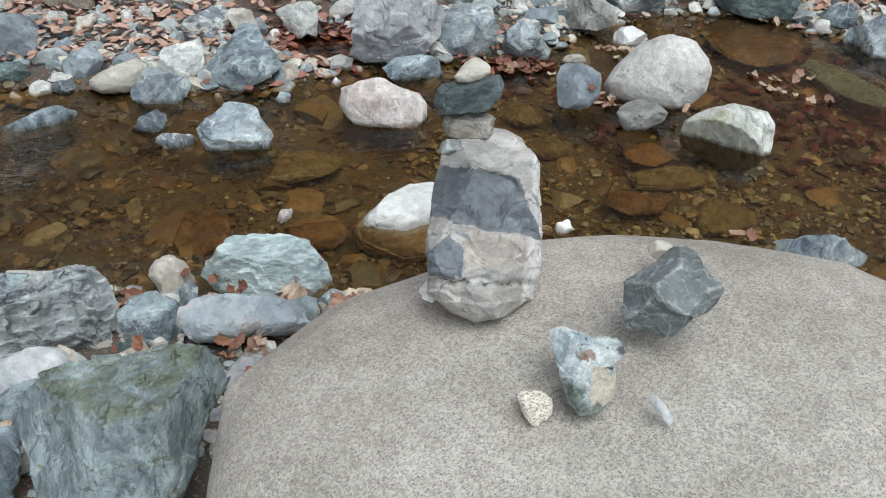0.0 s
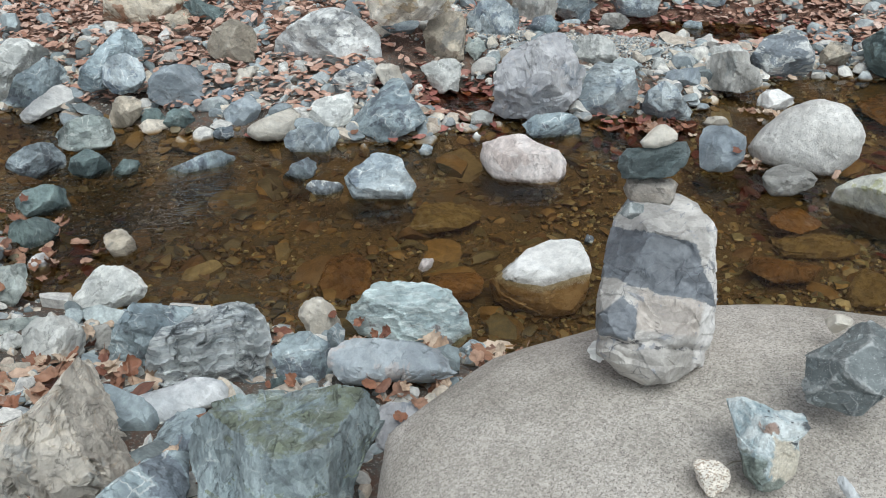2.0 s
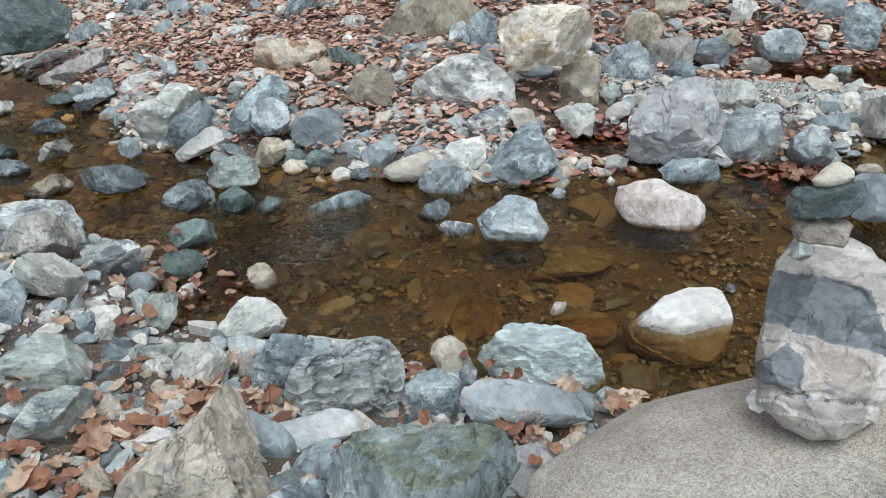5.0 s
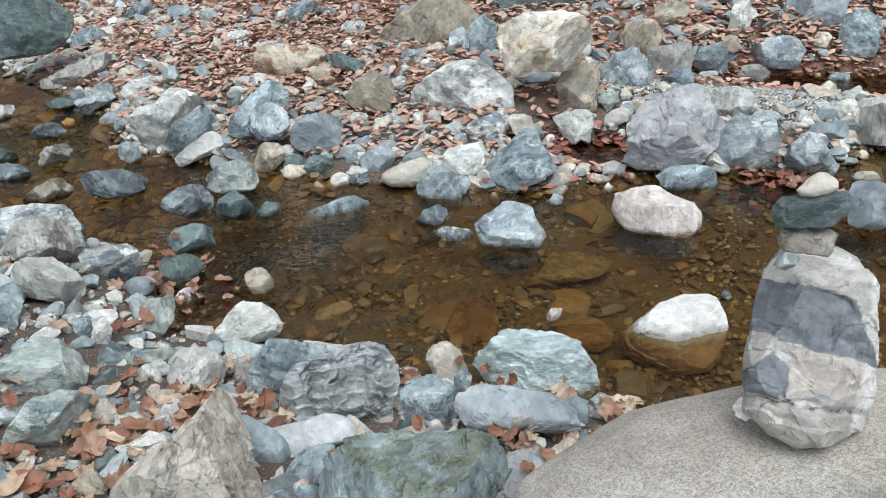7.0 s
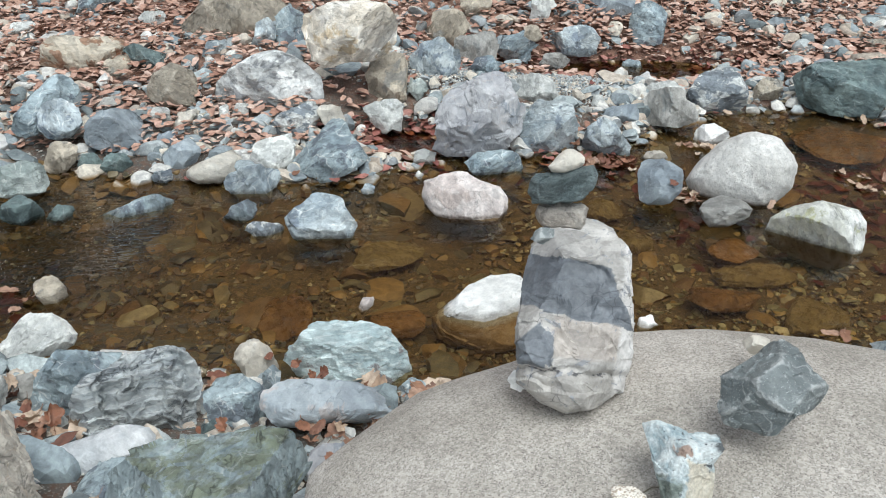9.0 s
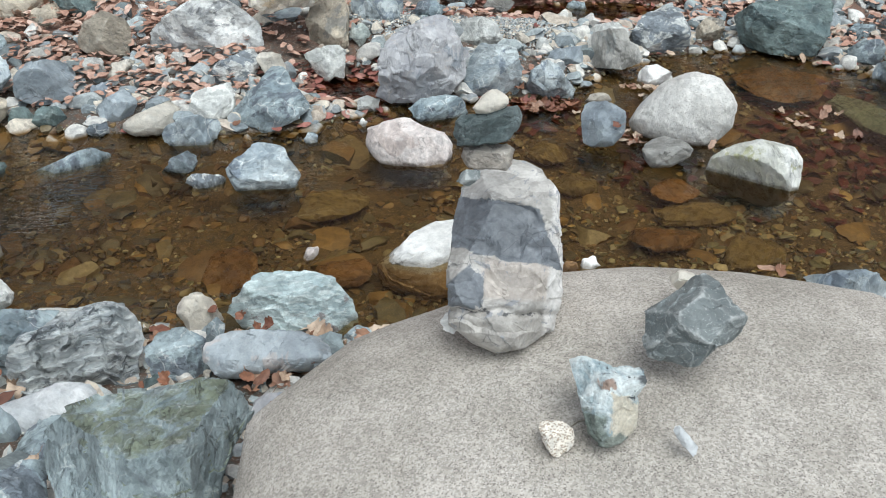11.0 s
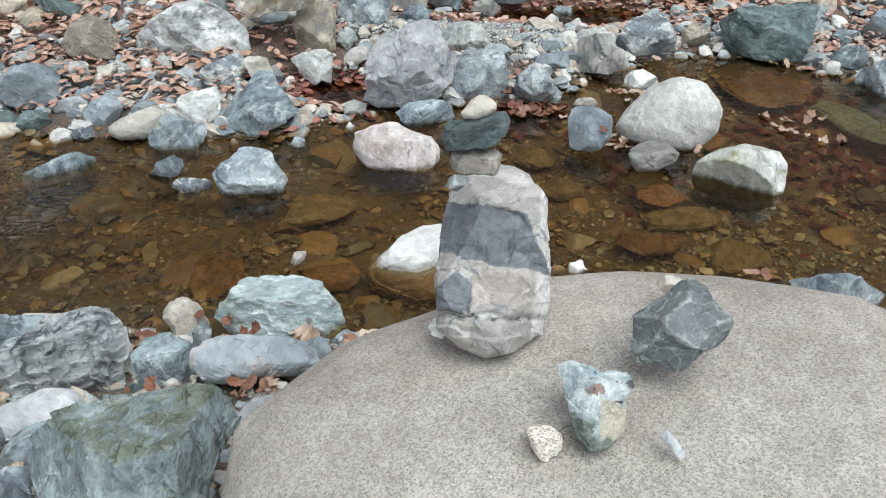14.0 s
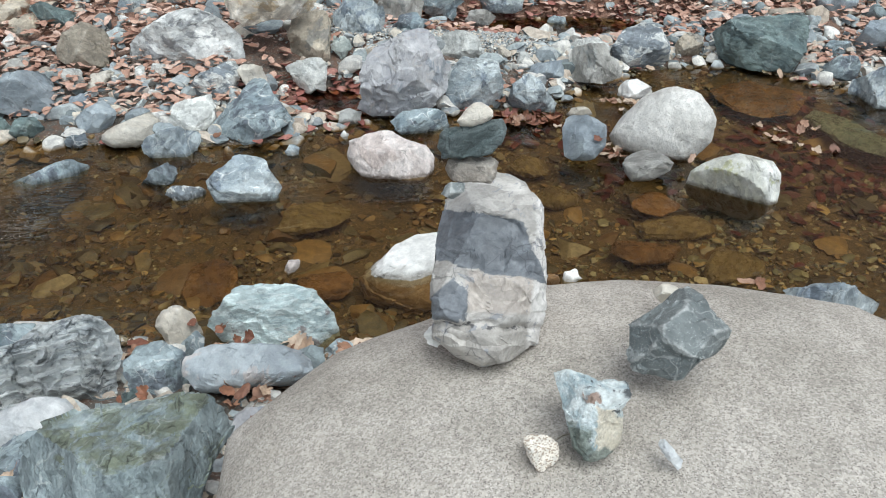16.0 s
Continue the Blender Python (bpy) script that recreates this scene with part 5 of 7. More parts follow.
stone("blue-white angular stone on the far bank", BLUEWHITE, (0.245, 3.774, 0.189), (-16.3, -5.7), 0.084, 6302,
      (90, 102, 90, 92, 86, 68, 66, 70, 73, 75, 101, 102, 114, 171, 144, 133, 117, 160, 158, 116), box=3)
stone("small dark stone on the far bank", GREEN, (0.160, 3.518, 0.129), (-18.4, -4.7), 0.038, 523,
      (64, 53, 40, 40, 40, 36, 31, 55, 52, 53, 59, 62, 35, 38, 41, 61, 49, 45, 40, 46))
stone("small blue stone on the far bank", BLUE, (0.479, 3.756, 0.149), (-16.8, -9.5), 0.051, 6018,
      (108, 55, 50, 49, 41, 39, 35, 40, 50, 53, 55, 89, 61, 52, 50, 49, 69, 75, 66, 66))
stone("broad white-topped grey rock on the far bank", GREYWHITE, (-0.455, 3.476, 0.194), (-17.6, 5.9), 0.131, 5384,
      (208, 178, 162, 147, 131, 122, 117, 108, 100, 97, 100, 100, 104, 112, 128, 155, 186, 230, 230, 213, 186, 160, 146, 138, 133, 136, 146, 165, 190, 221, 238, 224), box=2.8, facets=9, level=5, name="bank_rock", group="large bank rocks", plates=0.6)
stone("brown-grey rounded stone on the far bank", BROWN, (-0.820, 3.478, 0.171), (-17.7, 12.1), 0.098, 6012,
      (96, 92, 91, 82, 85, 90, 82, 80, 91, 95, 107, 117, 104, 95, 99, 95, 95, 107, 106, 108), facets=5, plates=0.6)
stone("tan block with rusty face on the far bank", TANRUST, (-1.257, 3.865, 0.190), (-15.3, 17.3), 0.098, 4590,
      (139, 162, 114, 87, 75, 74, 83, 109, 164, 193, 194, 183, 128, 91, 75, 69, 75, 91, 95, 110), box=3.6, facets=7)
stone("dark wedge stone on the far bank", DARK, (-0.995, 3.807, 0.195), (-15.7, 13.7), 0.072, 6458,
      (87, 55, 41, 34, 34, 39, 52, 79, 88, 103, 75, 52, 44, 42, 47, 60, 69, 71, 82, 109))
stone("small tan stone on the far bank", TAN, (-1.125, 3.760, 0.165), (-16.2, 15.8), 0.044, 275,
      (86, 78, 70, 65, 43, 31, 39, 44, 46, 45, 52, 62, 58, 48, 48, 52, 66, 79, 79, 81))
stone("grey round stone on the far bank", SLATEBLUE, (-0.988, 3.171, 0.104), (-20.1, 16.3), 0.092, 3082,
      (101, 104, 98, 99, 87, 83, 82, 85, 96, 98, 104, 109, 101, 91, 82, 80, 88, 91, 104, 102), facets=5, level=5)
stone("blue-grey round stone on the far bank", BLUEWHITE, (-1.183, 3.180, 0.150), (-19.0, 19.7), 0.072, 5867,
      (80, 87, 88, 77, 76, 72, 69, 73, 68, 71, 71, 79, 79, 82, 80, 74, 79, 76, 79, 84), facets=5)
stone("dark tilted slab on the far bank", BLUE, (-1.251, 3.241, 0.190), (-17.9, 20.4), 0.078, 6973,
      (125, 147, 150, 157, 143, 120, 88, 66, 53, 47, 44, 41, 41, 42, 45, 53, 66, 90, 122, 157, 159, 143, 127, 119, 111, 100, 95, 93, 98, 104, 106, 112), box=3)
stone("long pale slab leaning on the far bank", PALE, (-1.518, 3.008, 0.247), (-17.5, 26.5), 0.096, 4664,
      (119, 170, 186, 179, 170, 130, 100, 74, 61, 53, 49, 47, 53, 66, 90, 112, 130, 140, 144, 150, 155, 158, 128, 106, 69, 52, 44, 45, 49, 53, 65, 82), box=3, facets=9, level=5)
stone("blue-green slab on the far bank", BLUE, (-1.554, 3.230, 0.087), (-18.9, 25.3), 0.084, 4563,
      (127, 147, 152, 152, 135, 115, 103, 82, 71, 65, 63, 63, 61, 61, 65, 71, 82, 115, 143, 143, 122, 104, 84, 68, 58, 53, 50, 52, 55, 63, 77, 103), box=3, level=5)
stone("white pointed stone at the far waterline", WHITE, (-1.458, 3.146, 0.046), (-20.2, 24.4), 0.081, 6915,
      (101, 117, 112, 112, 92, 77, 69, 57, 49, 44, 42, 42, 45, 50, 58, 68, 82, 111, 115, 111, 71, 53, 45, 39, 36, 36, 36, 39, 44, 53, 65, 77), box=2.8)
stone("yellowish stone at the far waterline", TAN, (-1.145, 3.044, 0.050), (-21.4, 19.9), 0.051, 5057,
      (47, 53, 71, 69, 65, 63, 60, 64, 60, 56, 61, 75, 74, 69, 56, 52, 42, 37, 41, 45))
stone("small dark stone at the far waterline", DARK, (-1.061, 3.057, 0.027), (-21.9, 18.3), 0.033, 3245,
      (39, 34, 37, 36, 32, 30, 33, 35, 35, 36, 39, 45, 42, 51, 55, 64, 71, 64, 39, 45))
stone("dark wet stone at the far waterline", DARK, (-0.948, 3.003, 0.032), (-22.4, 16.5), 0.041, 3445,
      (55, 47, 47, 50, 45, 45, 50, 57, 53, 53, 60, 52, 45, 41, 34, 33, 36, 44, 52, 53))
stone("small blue stone at the far waterline", BLUE, (-1.761, 3.107, 0.045), (-19.7, 29.4), 0.047, 7855,
      (50, 48, 44, 45, 49, 45, 47, 42, 37, 39, 37, 39, 41, 37, 41, 47, 47, 50, 57, 53))
stone("wide dark blue-green rock up the far bank", DARK, (-2.697, 4.079, 0.380), (-10.4, 33.6), 0.182, 709,
      (221, 175, 156, 125, 168, 207, 171, 150, 182, 213, 228, 432, 457, 241, 214, 206, 224, 231, 236, 239), level=5, name="bank_rock", group="large bank rocks")
stone("grey angular rock on the far bank", BLUEWHITE, (-2.827, 4.539, 0.140), (-12.1, 32.0), 0.104, 1580,
      (85, 87, 82, 83, 85, 66, 60, 55, 53, 61, 75, 101, 124, 106, 95, 88, 91, 98, 95, 95))
stone("grey-green rock on the far bank", BLUE, (-2.630, 4.522, 0.144), (-12.4, 30.1), 0.095, 6416,
      (112, 96, 79, 74, 71, 58, 55, 60, 63, 69, 88, 98, 109, 93, 75, 71, 79, 101, 125, 133))
stone("pale flat slab on the far bank", PALE, (-2.788, 4.304, 0.061), (-13.5, 33.0), 0.070, 944,
      (93, 99, 64, 52, 45, 41, 42, 50, 63, 69, 85, 98, 61, 48, 44, 37, 39, 44, 60, 82))
stone("broad grey slab at the upstream waterline", GREY, (-2.454, 4.049, 0.076), (-14.5, 31.2), 0.100, 6904,
      (197, 209, 230, 192, 127, 96, 79, 68, 63, 60, 61, 65, 71, 79, 93, 119, 174, 181, 133, 109, 92, 76, 66, 60, 58, 60, 63, 69, 82, 103, 146, 166))
stone("pale twisted stone at the upstream waterline", BLUEWHITE, (-2.203, 3.686, 0.065), (-16.1, 30.9), 0.085, 1714,
      (108, 118, 123, 90, 60, 34, 25, 22, 23, 29, 44, 109, 96, 79, 66, 50, 44, 44, 52, 74))
stone("flat dark slab at the upstream waterline", DARK, (-2.440, 3.749, 0.026), (-16.0, 33.2), 0.049, 4611,
      (138, 117, 42, 26, 21, 17, 15, 17, 20, 29, 63, 64, 37, 28, 25, 25, 29, 39, 60, 91))
stone("pale stone on the far bank", GREYWHITE, (-1.980, 3.756, 0.094), (-15.9, 27.6), 0.068, 3653,
      (139, 139, 90, 71, 56, 52, 53, 64, 71, 87, 111, 91, 69, 56, 50, 50, 56, 74, 87, 117))
stone("cream small stone on the far bank", CREAM, (-2.154, 3.969, 0.098), (-14.9, 28.4), 0.045, 7905,
      (73, 75, 78, 71, 51, 37, 40, 43, 42, 41, 45, 62, 60, 58, 70, 64, 57, 60, 60, 60))
stone("pale stone on the far bank", PALE, (-1.669, 4.267, 0.203), (-13.4, 20.9), 0.049, 6493,
      (64, 68, 57, 41, 36, 33, 38, 44, 52, 50, 62, 69, 58, 86, 89, 91, 84, 86, 97, 70))
stone("grey stone on the far bank", BLUE, (-2.495, 4.931, 0.202), (-11.1, 26.7), 0.070, 8113,
      (71, 73, 75, 69, 52, 52, 50, 55, 58, 61, 74, 144, 157, 158, 115, 103, 102, 88, 109, 110))
stone("grey stone on the far bank", SLATEBLUE, (-2.207, 4.805, 0.214), (-11.5, 24.4), 0.058, 7996,
      (110, 70, 71, 46, 42, 45, 43, 55, 62, 62, 61, 80, 107, 70, 69, 74, 65, 76, 77, 98))
stone("blue slab up the far bank", BLUE, (-1.400, 4.561, 0.263), (-12.1, 16.4), 0.078, 6630,
      (92, 108, 97, 80, 74, 60, 53, 56, 69, 80, 79, 93, 174, 189, 161, 65, 59, 53, 49, 55))
stone("grey stone on the far bank", BLUE, (-0.395, 4.062, 0.256), (-14.2, 4.1), 0.070, 4970,
      (71, 70, 82, 82, 79, 119, 110, 109, 91, 58, 62, 65, 101, 118, 130, 175, 101, 91, 81, 73))
stone("small blue stone on the far bank", BLUEWHITE, (-0.511, 4.038, 0.231), (-14.6, 5.9), 0.054, 8420,
      (52, 54, 57, 65, 75, 63, 57, 59, 47, 42, 41, 47, 96, 117, 146, 155, 152, 77, 54, 55))
stone("large tan-grey boulder up the far bank", BROWN, (-0.705, 4.274, 0.282), (-13.1, 8.2), 0.155, 392,
      (313, 231, 194, 123, 102, 96, 86, 92, 97, 126, 152, 264, 414, 211, 212, 194, 185, 212, 288, 244), facets=5, level=5, name="bank_rock", group="large bank rocks", plates=0.6)
stone("grey-tan stone up the far bank", TAN, (0.354, 4.194, 0.221), (-14.2, -6.7), 0.076, 6270,
      (121, 100, 97, 85, 76, 66, 69, 75, 95, 82, 81, 130, 113, 98, 184, 173, 171, 169, 100, 104))
stone("grey stone up the far bank", GREY, (0.455, 3.996, 0.170), (-15.6, -8.5), 0.069, 1570,
      (147, 130, 112, 81, 58, 47, 47, 51, 71, 109, 101, 119, 100, 95, 92, 87, 86, 105, 144, 139))
stone("blue-grey stone up the far bank", BLUE, (0.667, 4.114, 0.142), (-15.4, -11.3), 0.057, 3357,
      (118, 73, 59, 86, 50, 43, 44, 46, 63, 60, 63, 84, 95, 116, 96, 75, 68, 116, 120, 99))
stone("grey-white stone up the far bank", TAN, (0.516, 4.499, 0.251), (-12.8, -8.3), 0.071, 8475,
      (92, 128, 97, 63, 68, 60, 57, 53, 72, 74, 69, 75, 100, 102, 142, 112, 99, 122, 108, 88))
stone("blue-white stone up the far bank", BLUEWHITE, (1.009, 4.247, 0.134), (-14.7, -15.5), 0.085, 6833,
      (121, 100, 85, 74, 65, 57, 56, 60, 75, 80, 145, 184, 185, 106, 102, 97, 102, 120, 137, 113))
stone("dark blue rock up the far bank", SLATEBLUE, (1.254, 4.557, 0.253), (-12.2, -17.4), 0.104, 3309,
      (133, 146, 97, 89, 95, 81, 82, 88, 137, 163, 178, 144, 127, 122, 127, 150, 190, 232, 175, 139))
stone("grey stone up the far bank", BLUE, (1.405, 4.357, 0.192), (-13.3, -20.1), 0.095, 3945,
      (95, 99, 89, 84, 87, 92, 90, 89, 98, 90, 96, 93, 111, 119, 158, 139, 146, 148, 120, 98))
stone("pale stone up the far bank", PALE, (0.857, 4.430, 0.251), (-12.8, -12.9), 0.061, 5490,
      (86, 75, 61, 55, 93, 85, 74, 62, 57, 50, 50, 52, 62, 96, 96, 105, 98, 74, 65, 57))
stone("dark rock up the far bank", DARK, (-0.148, 4.728, 0.279), (-12.0, 0.4), 0.097, 7950,
      (378, 122, 75, 58, 52, 54, 60, 65, 79, 124, 350, 352, 126, 105, 95, 94, 97, 101, 128, 336))
stone("large dark green rock at the far pool edge", DARK, (1.983, 3.445, 0.106), (-16.3, -31.6), 0.143, 6512,
      (207, 209, 218, 209, 207, 174, 147, 131, 122, 119, 120, 128, 143, 166, 176, 195, 206, 221, 208, 174, 147, 131, 123, 120, 115, 114, 119, 128, 147, 179, 186, 198), facets=9, level=5, name="bank_rock", group="large bank rocks")
stone("dark blue stone with white patches by the far pool", MARBLE, (1.463, 3.488, 0.089), (-17.4, -24.2), 0.110, 4148,
      (118, 116, 107, 110, 110, 110, 106, 104, 115, 115, 126, 138, 125, 112, 109, 101, 110, 111, 120, 128), level=5)
stone("tan stone by the far pool", TAN, (1.724, 3.568, 0.071), (-16.9, -27.3), 0.068, 5752,
      (71, 64, 65, 58, 50, 52, 61, 58, 52, 53, 63, 76, 76, 77, 66, 64, 72, 72, 65, 68))
stone("dark blue stone at the far pool edge", BLUE, (2.282, 3.245, 0.052), (-17.0, -37.0), 0.080, 2163,
      (101, 88, 79, 79, 68, 58, 56, 61, 60, 66, 80, 77, 79, 82, 66, 60, 63, 68, 69, 82))
stone("grey stone by the far pool", BLUE, (2.341, 3.424, 0.087), (-15.9, -36.1), 0.062, 1643,
      (79, 71, 63, 42, 34, 31, 34, 37, 36, 36, 44, 60, 87, 74, 66, 52, 44, 42, 47, 60))
stone("blue-grey rock by the far pool", SLATEBLUE, (2.541, 3.411, 0.122), (-15.0, -38.5), 0.112, 6738,
      (146, 131, 120, 127, 110, 93, 89, 95, 83, 77, 83, 101, 98, 98, 85, 77, 80, 96, 109, 123))
stone("pale blue stone at the pool edge", BLUEWHITE, (2.318, 2.992, 0.066), (-17.6, -39.8), 0.093, 6833,
      (97, 94, 81, 73, 73, 80, 86, 86, 89, 101, 143, 153, 159, 118, 130, 139, 154, 141, 112, 99))
stone("blocky grey stone on the far waterline", GREY, (1.173, 3.282, 0.095), (-18.8, -21.0), 0.087, 7979,
      (107, 99, 71, 88, 90, 85, 95, 96, 110, 120, 111, 118, 126, 91, 77, 74, 80, 87, 106, 120), box=3)
stone("white flat stone at the far waterline", WHITE, (1.307, 3.143, 0.033), (-20.2, -24.1), 0.046, 3766,
      (69, 66, 50, 44, 45, 45, 44, 47, 60, 64, 69, 74, 68, 61, 44, 37, 36, 39, 48, 53))
stone("grey stone by the far pool", BLUE, (1.902, 4.148, -0.035), (-16.0, -25.9), 0.075, 8476,
      (143, 93, 88, 78, 60, 54, 51, 84, 99, 82, 77, 113, 141, 126, 93, 92, 100, 103, 91, 92))
stone("tan slab up the far bank", TAN, (2.401, 3.927, 0.135), (-13.7, -32.9), 0.070, 7522,
      (138, 131, 93, 68, 59, 50, 49, 53, 70, 82, 90, 85, 97, 79, 76, 73, 89, 89, 77, 96))
stone("dark blue rock up the far bank", SLATEBLUE, (2.550, 3.822, 0.176), (-13.3, -35.3), 0.085, 7578,
      (123, 126, 149, 131, 77, 71, 73, 72, 91, 92, 85, 91, 127, 112, 99, 114, 128, 109, 89, 116))
stone("pale blue angular stone on the far bank", BLUEWHITE, (0.246, 3.756, 0.184), (-16.2, -4.2), 0.074, 6872,
      (127, 127, 70, 73, 97, 75, 68, 68, 63, 85, 82, 84, 120, 150, 109, 112, 102, 92, 162, 138))
stone("pale grey angular stone on the bank", PALE, (-0.899, 1.353, 0.188), (-36.9, 34.0), 0.027, 8535,
      (36, 29, 28, 32, 27, 26, 28, 37, 32, 33, 34, 42, 44, 64, 66, 65, 71, 62, 38, 36))
stone("blue-grey small stone under the leaves", BLUE, (-0.981, 1.464, 0.162), (-35.0, 34.2), 0.021, 1880,
      (25, 26, 21, 19, 18, 19, 21, 30, 27, 34, 48, 26, 23, 24, 29, 28, 26, 39, 57, 28))
stone("grey stone low on the bank", GREY, (-0.793, 1.640, 0.113), (-35.2, 24.6), 0.027, 2901,
      (32, 30, 33, 33, 28, 26, 29, 27, 23, 23, 25, 31, 53, 52, 56, 68, 43, 34, 31, 31))
stone("small pale stone on the bank", PALE, (-0.992, 1.195, 0.213), (-37.8, 40.7), 0.014, 2879,
      (19, 19, 16, 13, 13, 14, 14, 14, 16, 23, 29, 21, 28, 30, 31, 29, 25, 22, 20, 19), level=3)
stone("green-grey stone low on the bank", GREEN, (-1.004, 1.127, 0.234), (-38.0, 43.5), 0.036, 374,
      (35, 33, 33, 32, 31, 43, 49, 38, 39, 37, 37, 41, 48, 74, 79, 64, 42, 38, 37, 38))
stone("blue-grey stone on the bank", BLUE, (-1.100, 1.643, 0.134), (-32.2, 34.1), 0.030, 8142,
      (51, 44, 42, 44, 39, 25, 24, 29, 26, 24, 27, 35, 53, 48, 41, 46, 55, 36, 33, 35))
stone("small dark stone beside the banded rock", DARK, (-0.374, 1.449, 0.131), (-40.8, 11.6), 0.014, 3035,
      (18, 18, 16, 24, 22, 16, 18, 22, 20, 15, 16, 17, 24, 41, 37, 34, 24, 18, 17, 17), level=3)
stone("pale stone low on the bank", PALE, (-0.676, 1.477, 0.146), (-38.0, 23.6), 0.022, 6361,
      (31, 25, 29, 29, 26, 24, 29, 24, 23, 23, 23, 37, 34, 33, 36, 47, 35, 30, 34, 29))
stone("small grey stone by the purple slab", GREY, (-0.129, 1.412, 0.120), (-42.5, 0.6), 0.016, 3400,
      (45, 32, 26, 22, 16, 15, 15, 16, 22, 24, 24, 39, 34, 37, 33, 37, 41, 38, 37, 41), level=3)
stone("small white stone by the purple slab", WHITE, (-0.124, 1.443, 0.112), (-42.0, 0.4), 0.012, 5090,
      (32, 33, 22, 16, 14, 14, 14, 17, 18, 21, 22, 49, 26, 25, 29, 25, 20, 22, 22, 31), level=3)
stone("pale stone on the far bank", PALE, (0.027, 3.339, 0.093), (-20.0, -2.6), 0.048, 3786,
      (66, 76, 67, 59, 50, 46, 46, 46, 64, 85, 104, 73, 86, 96, 115, 90, 75, 101, 75, 69))
stone("cream stone on the far bank", CREAM, (-0.188, 3.193, 0.135), (-20.2, 1.4), 0.036, 5851,
      (47, 42, 47, 40, 44, 41, 38, 49, 53, 57, 47, 41, 43, 45, 47, 66, 56, 62, 66, 57))
stone("grey flat stone on the far bank", GREY, (-1.058, 3.449, 0.110), (-18.4, 16.2), 0.030, 7311,
      (90, 66, 49, 34, 29, 28, 29, 38, 45, 47, 67, 75, 44, 50, 55, 66, 63, 66, 78, 93))
stone("white stone on the far bank", PALE, (-0.853, 3.323, 0.100), (-19.5, 13.3), 0.029, 7498,
      (35, 42, 44, 37, 35, 35, 37, 39, 36, 42, 48, 45, 51, 58, 67, 70, 61, 57, 64, 50))
stone("grey stone on the far bank", SLATEBLUE, (-0.803, 3.146, 0.064), (-21.2, 13.1), 0.029, 5378,
      (59, 54, 53, 51, 42, 32, 31, 41, 37, 31, 36, 44, 56, 53, 54, 47, 42, 41, 55, 60))
stone("cream stone on the far bank", CREAM, (-0.763, 3.292, 0.099), (-19.8, 11.8), 0.036, 4342,
      (45, 78, 52, 34, 24, 29, 27, 27, 23, 27, 24, 30, 62, 86, 65, 55, 44, 40, 38, 39))
stone("pale upright stone on the far bank", PALE, (-0.607, 3.317, 0.107), (-19.7, 8.9), 0.022, 8345,
      (20, 21, 23, 33, 37, 30, 30, 28, 20, 20, 19, 23, 27, 37, 76, 61, 70, 36, 25, 23))
stone("grey stone on the far bank", BLUE, (-0.523, 3.219, 0.077), (-20.9, 7.7), 0.020, 3046,
      (40, 43, 25, 18, 17, 16, 17, 21, 23, 21, 31, 40, 48, 25, 24, 27, 25, 29, 49, 40))
stone("white upright stone on the far bank", PALE, (-0.546, 3.328, 0.112), (-19.6, 7.8), 0.023, 6980,
      (33, 35, 41, 34, 28, 31, 34, 27, 26, 25, 26, 32, 49, 31, 34, 40, 41, 49, 35, 32))
stone("pale stone up the far bank", PALE, (-1.076, 4.333, 0.228), (-13.4, 13.1), 0.041, 6105,
      (58, 73, 72, 58, 38, 38, 39, 50, 54, 60, 69, 57, 55, 55, 61, 68, 63, 69, 88, 57))
stone("blue-grey stone up the far bank", BLUEWHITE, (-0.724, 3.958, 0.190), (-15.4, 9.2), 0.037, 8023,
      (79, 70, 57, 34, 33, 31, 33, 34, 43, 45, 46, 95, 81, 49, 49, 67, 69, 51, 50, 54))
stone("grey stone up the far bank", GREY, (0.847, 4.047, 0.079), (-16.3, -14.0), 0.042, 4612,
      (97, 70, 53, 42, 35, 31, 31, 34, 43, 44, 47, 61, 61, 54, 56, 69, 58, 52, 76, 87))
stone("tan stone up the far bank", TAN, (0.773, 4.205, 0.169), (-14.6, -12.5), 0.038, 7520,
      (46, 41, 41, 43, 39, 36, 52, 57, 61, 44, 40, 48, 90, 84, 76, 65, 49, 48, 53, 58))
stone("small white stone on the gravel spit", PALE, (0.905, 3.414, 0.087), (-18.8, -17.6), 0.024, 1972,
      (45, 32, 32, 34, 29, 28, 28, 27, 23, 20, 20, 24, 34, 41, 42, 47, 56, 67, 67, 55))
stone("pale flat stone on the gravel spit", PALE, (1.245, 3.579, 0.063), (-17.9, -21.9), 0.053, 219,
      (107, 97, 76, 70, 59, 50, 50, 49, 67, 72, 83, 141, 112, 68, 62, 64, 73, 82, 81, 83))
stone("dark blue stone on the gravel spit", BLUE, (1.284, 4.171, -0.003), (-16.3, -18.1), 0.032, 5976,
      (57, 49, 54, 43, 35, 34, 40, 42, 47, 45, 45, 82, 56, 51, 48, 56, 56, 54, 56, 74))



# ---------------------------------------------------------------- loose stones between the large ones
def free(x, y, r):
    if ((x - 0.09) / 0.17) ** 2 + ((y - 3.26) / 0.15) ** 2 < 1 or ((x - 1.12) / 0.55) ** 2 + ((y - 4.06) / 0.18) ** 2 < 1 or (r > 0.012 and 0.1 < x < 1.0 and abs(y - 3.92 + 0.33 * x) < 0.13):
        return False
    return all((x - a) ** 2 + (y - b) ** 2 > (0.85 * c + r) ** 2 for a, b, c, _ in TAKEN)


def lie(x, y):
    return float(ground_height(np.float64(x), np.float64(y)))


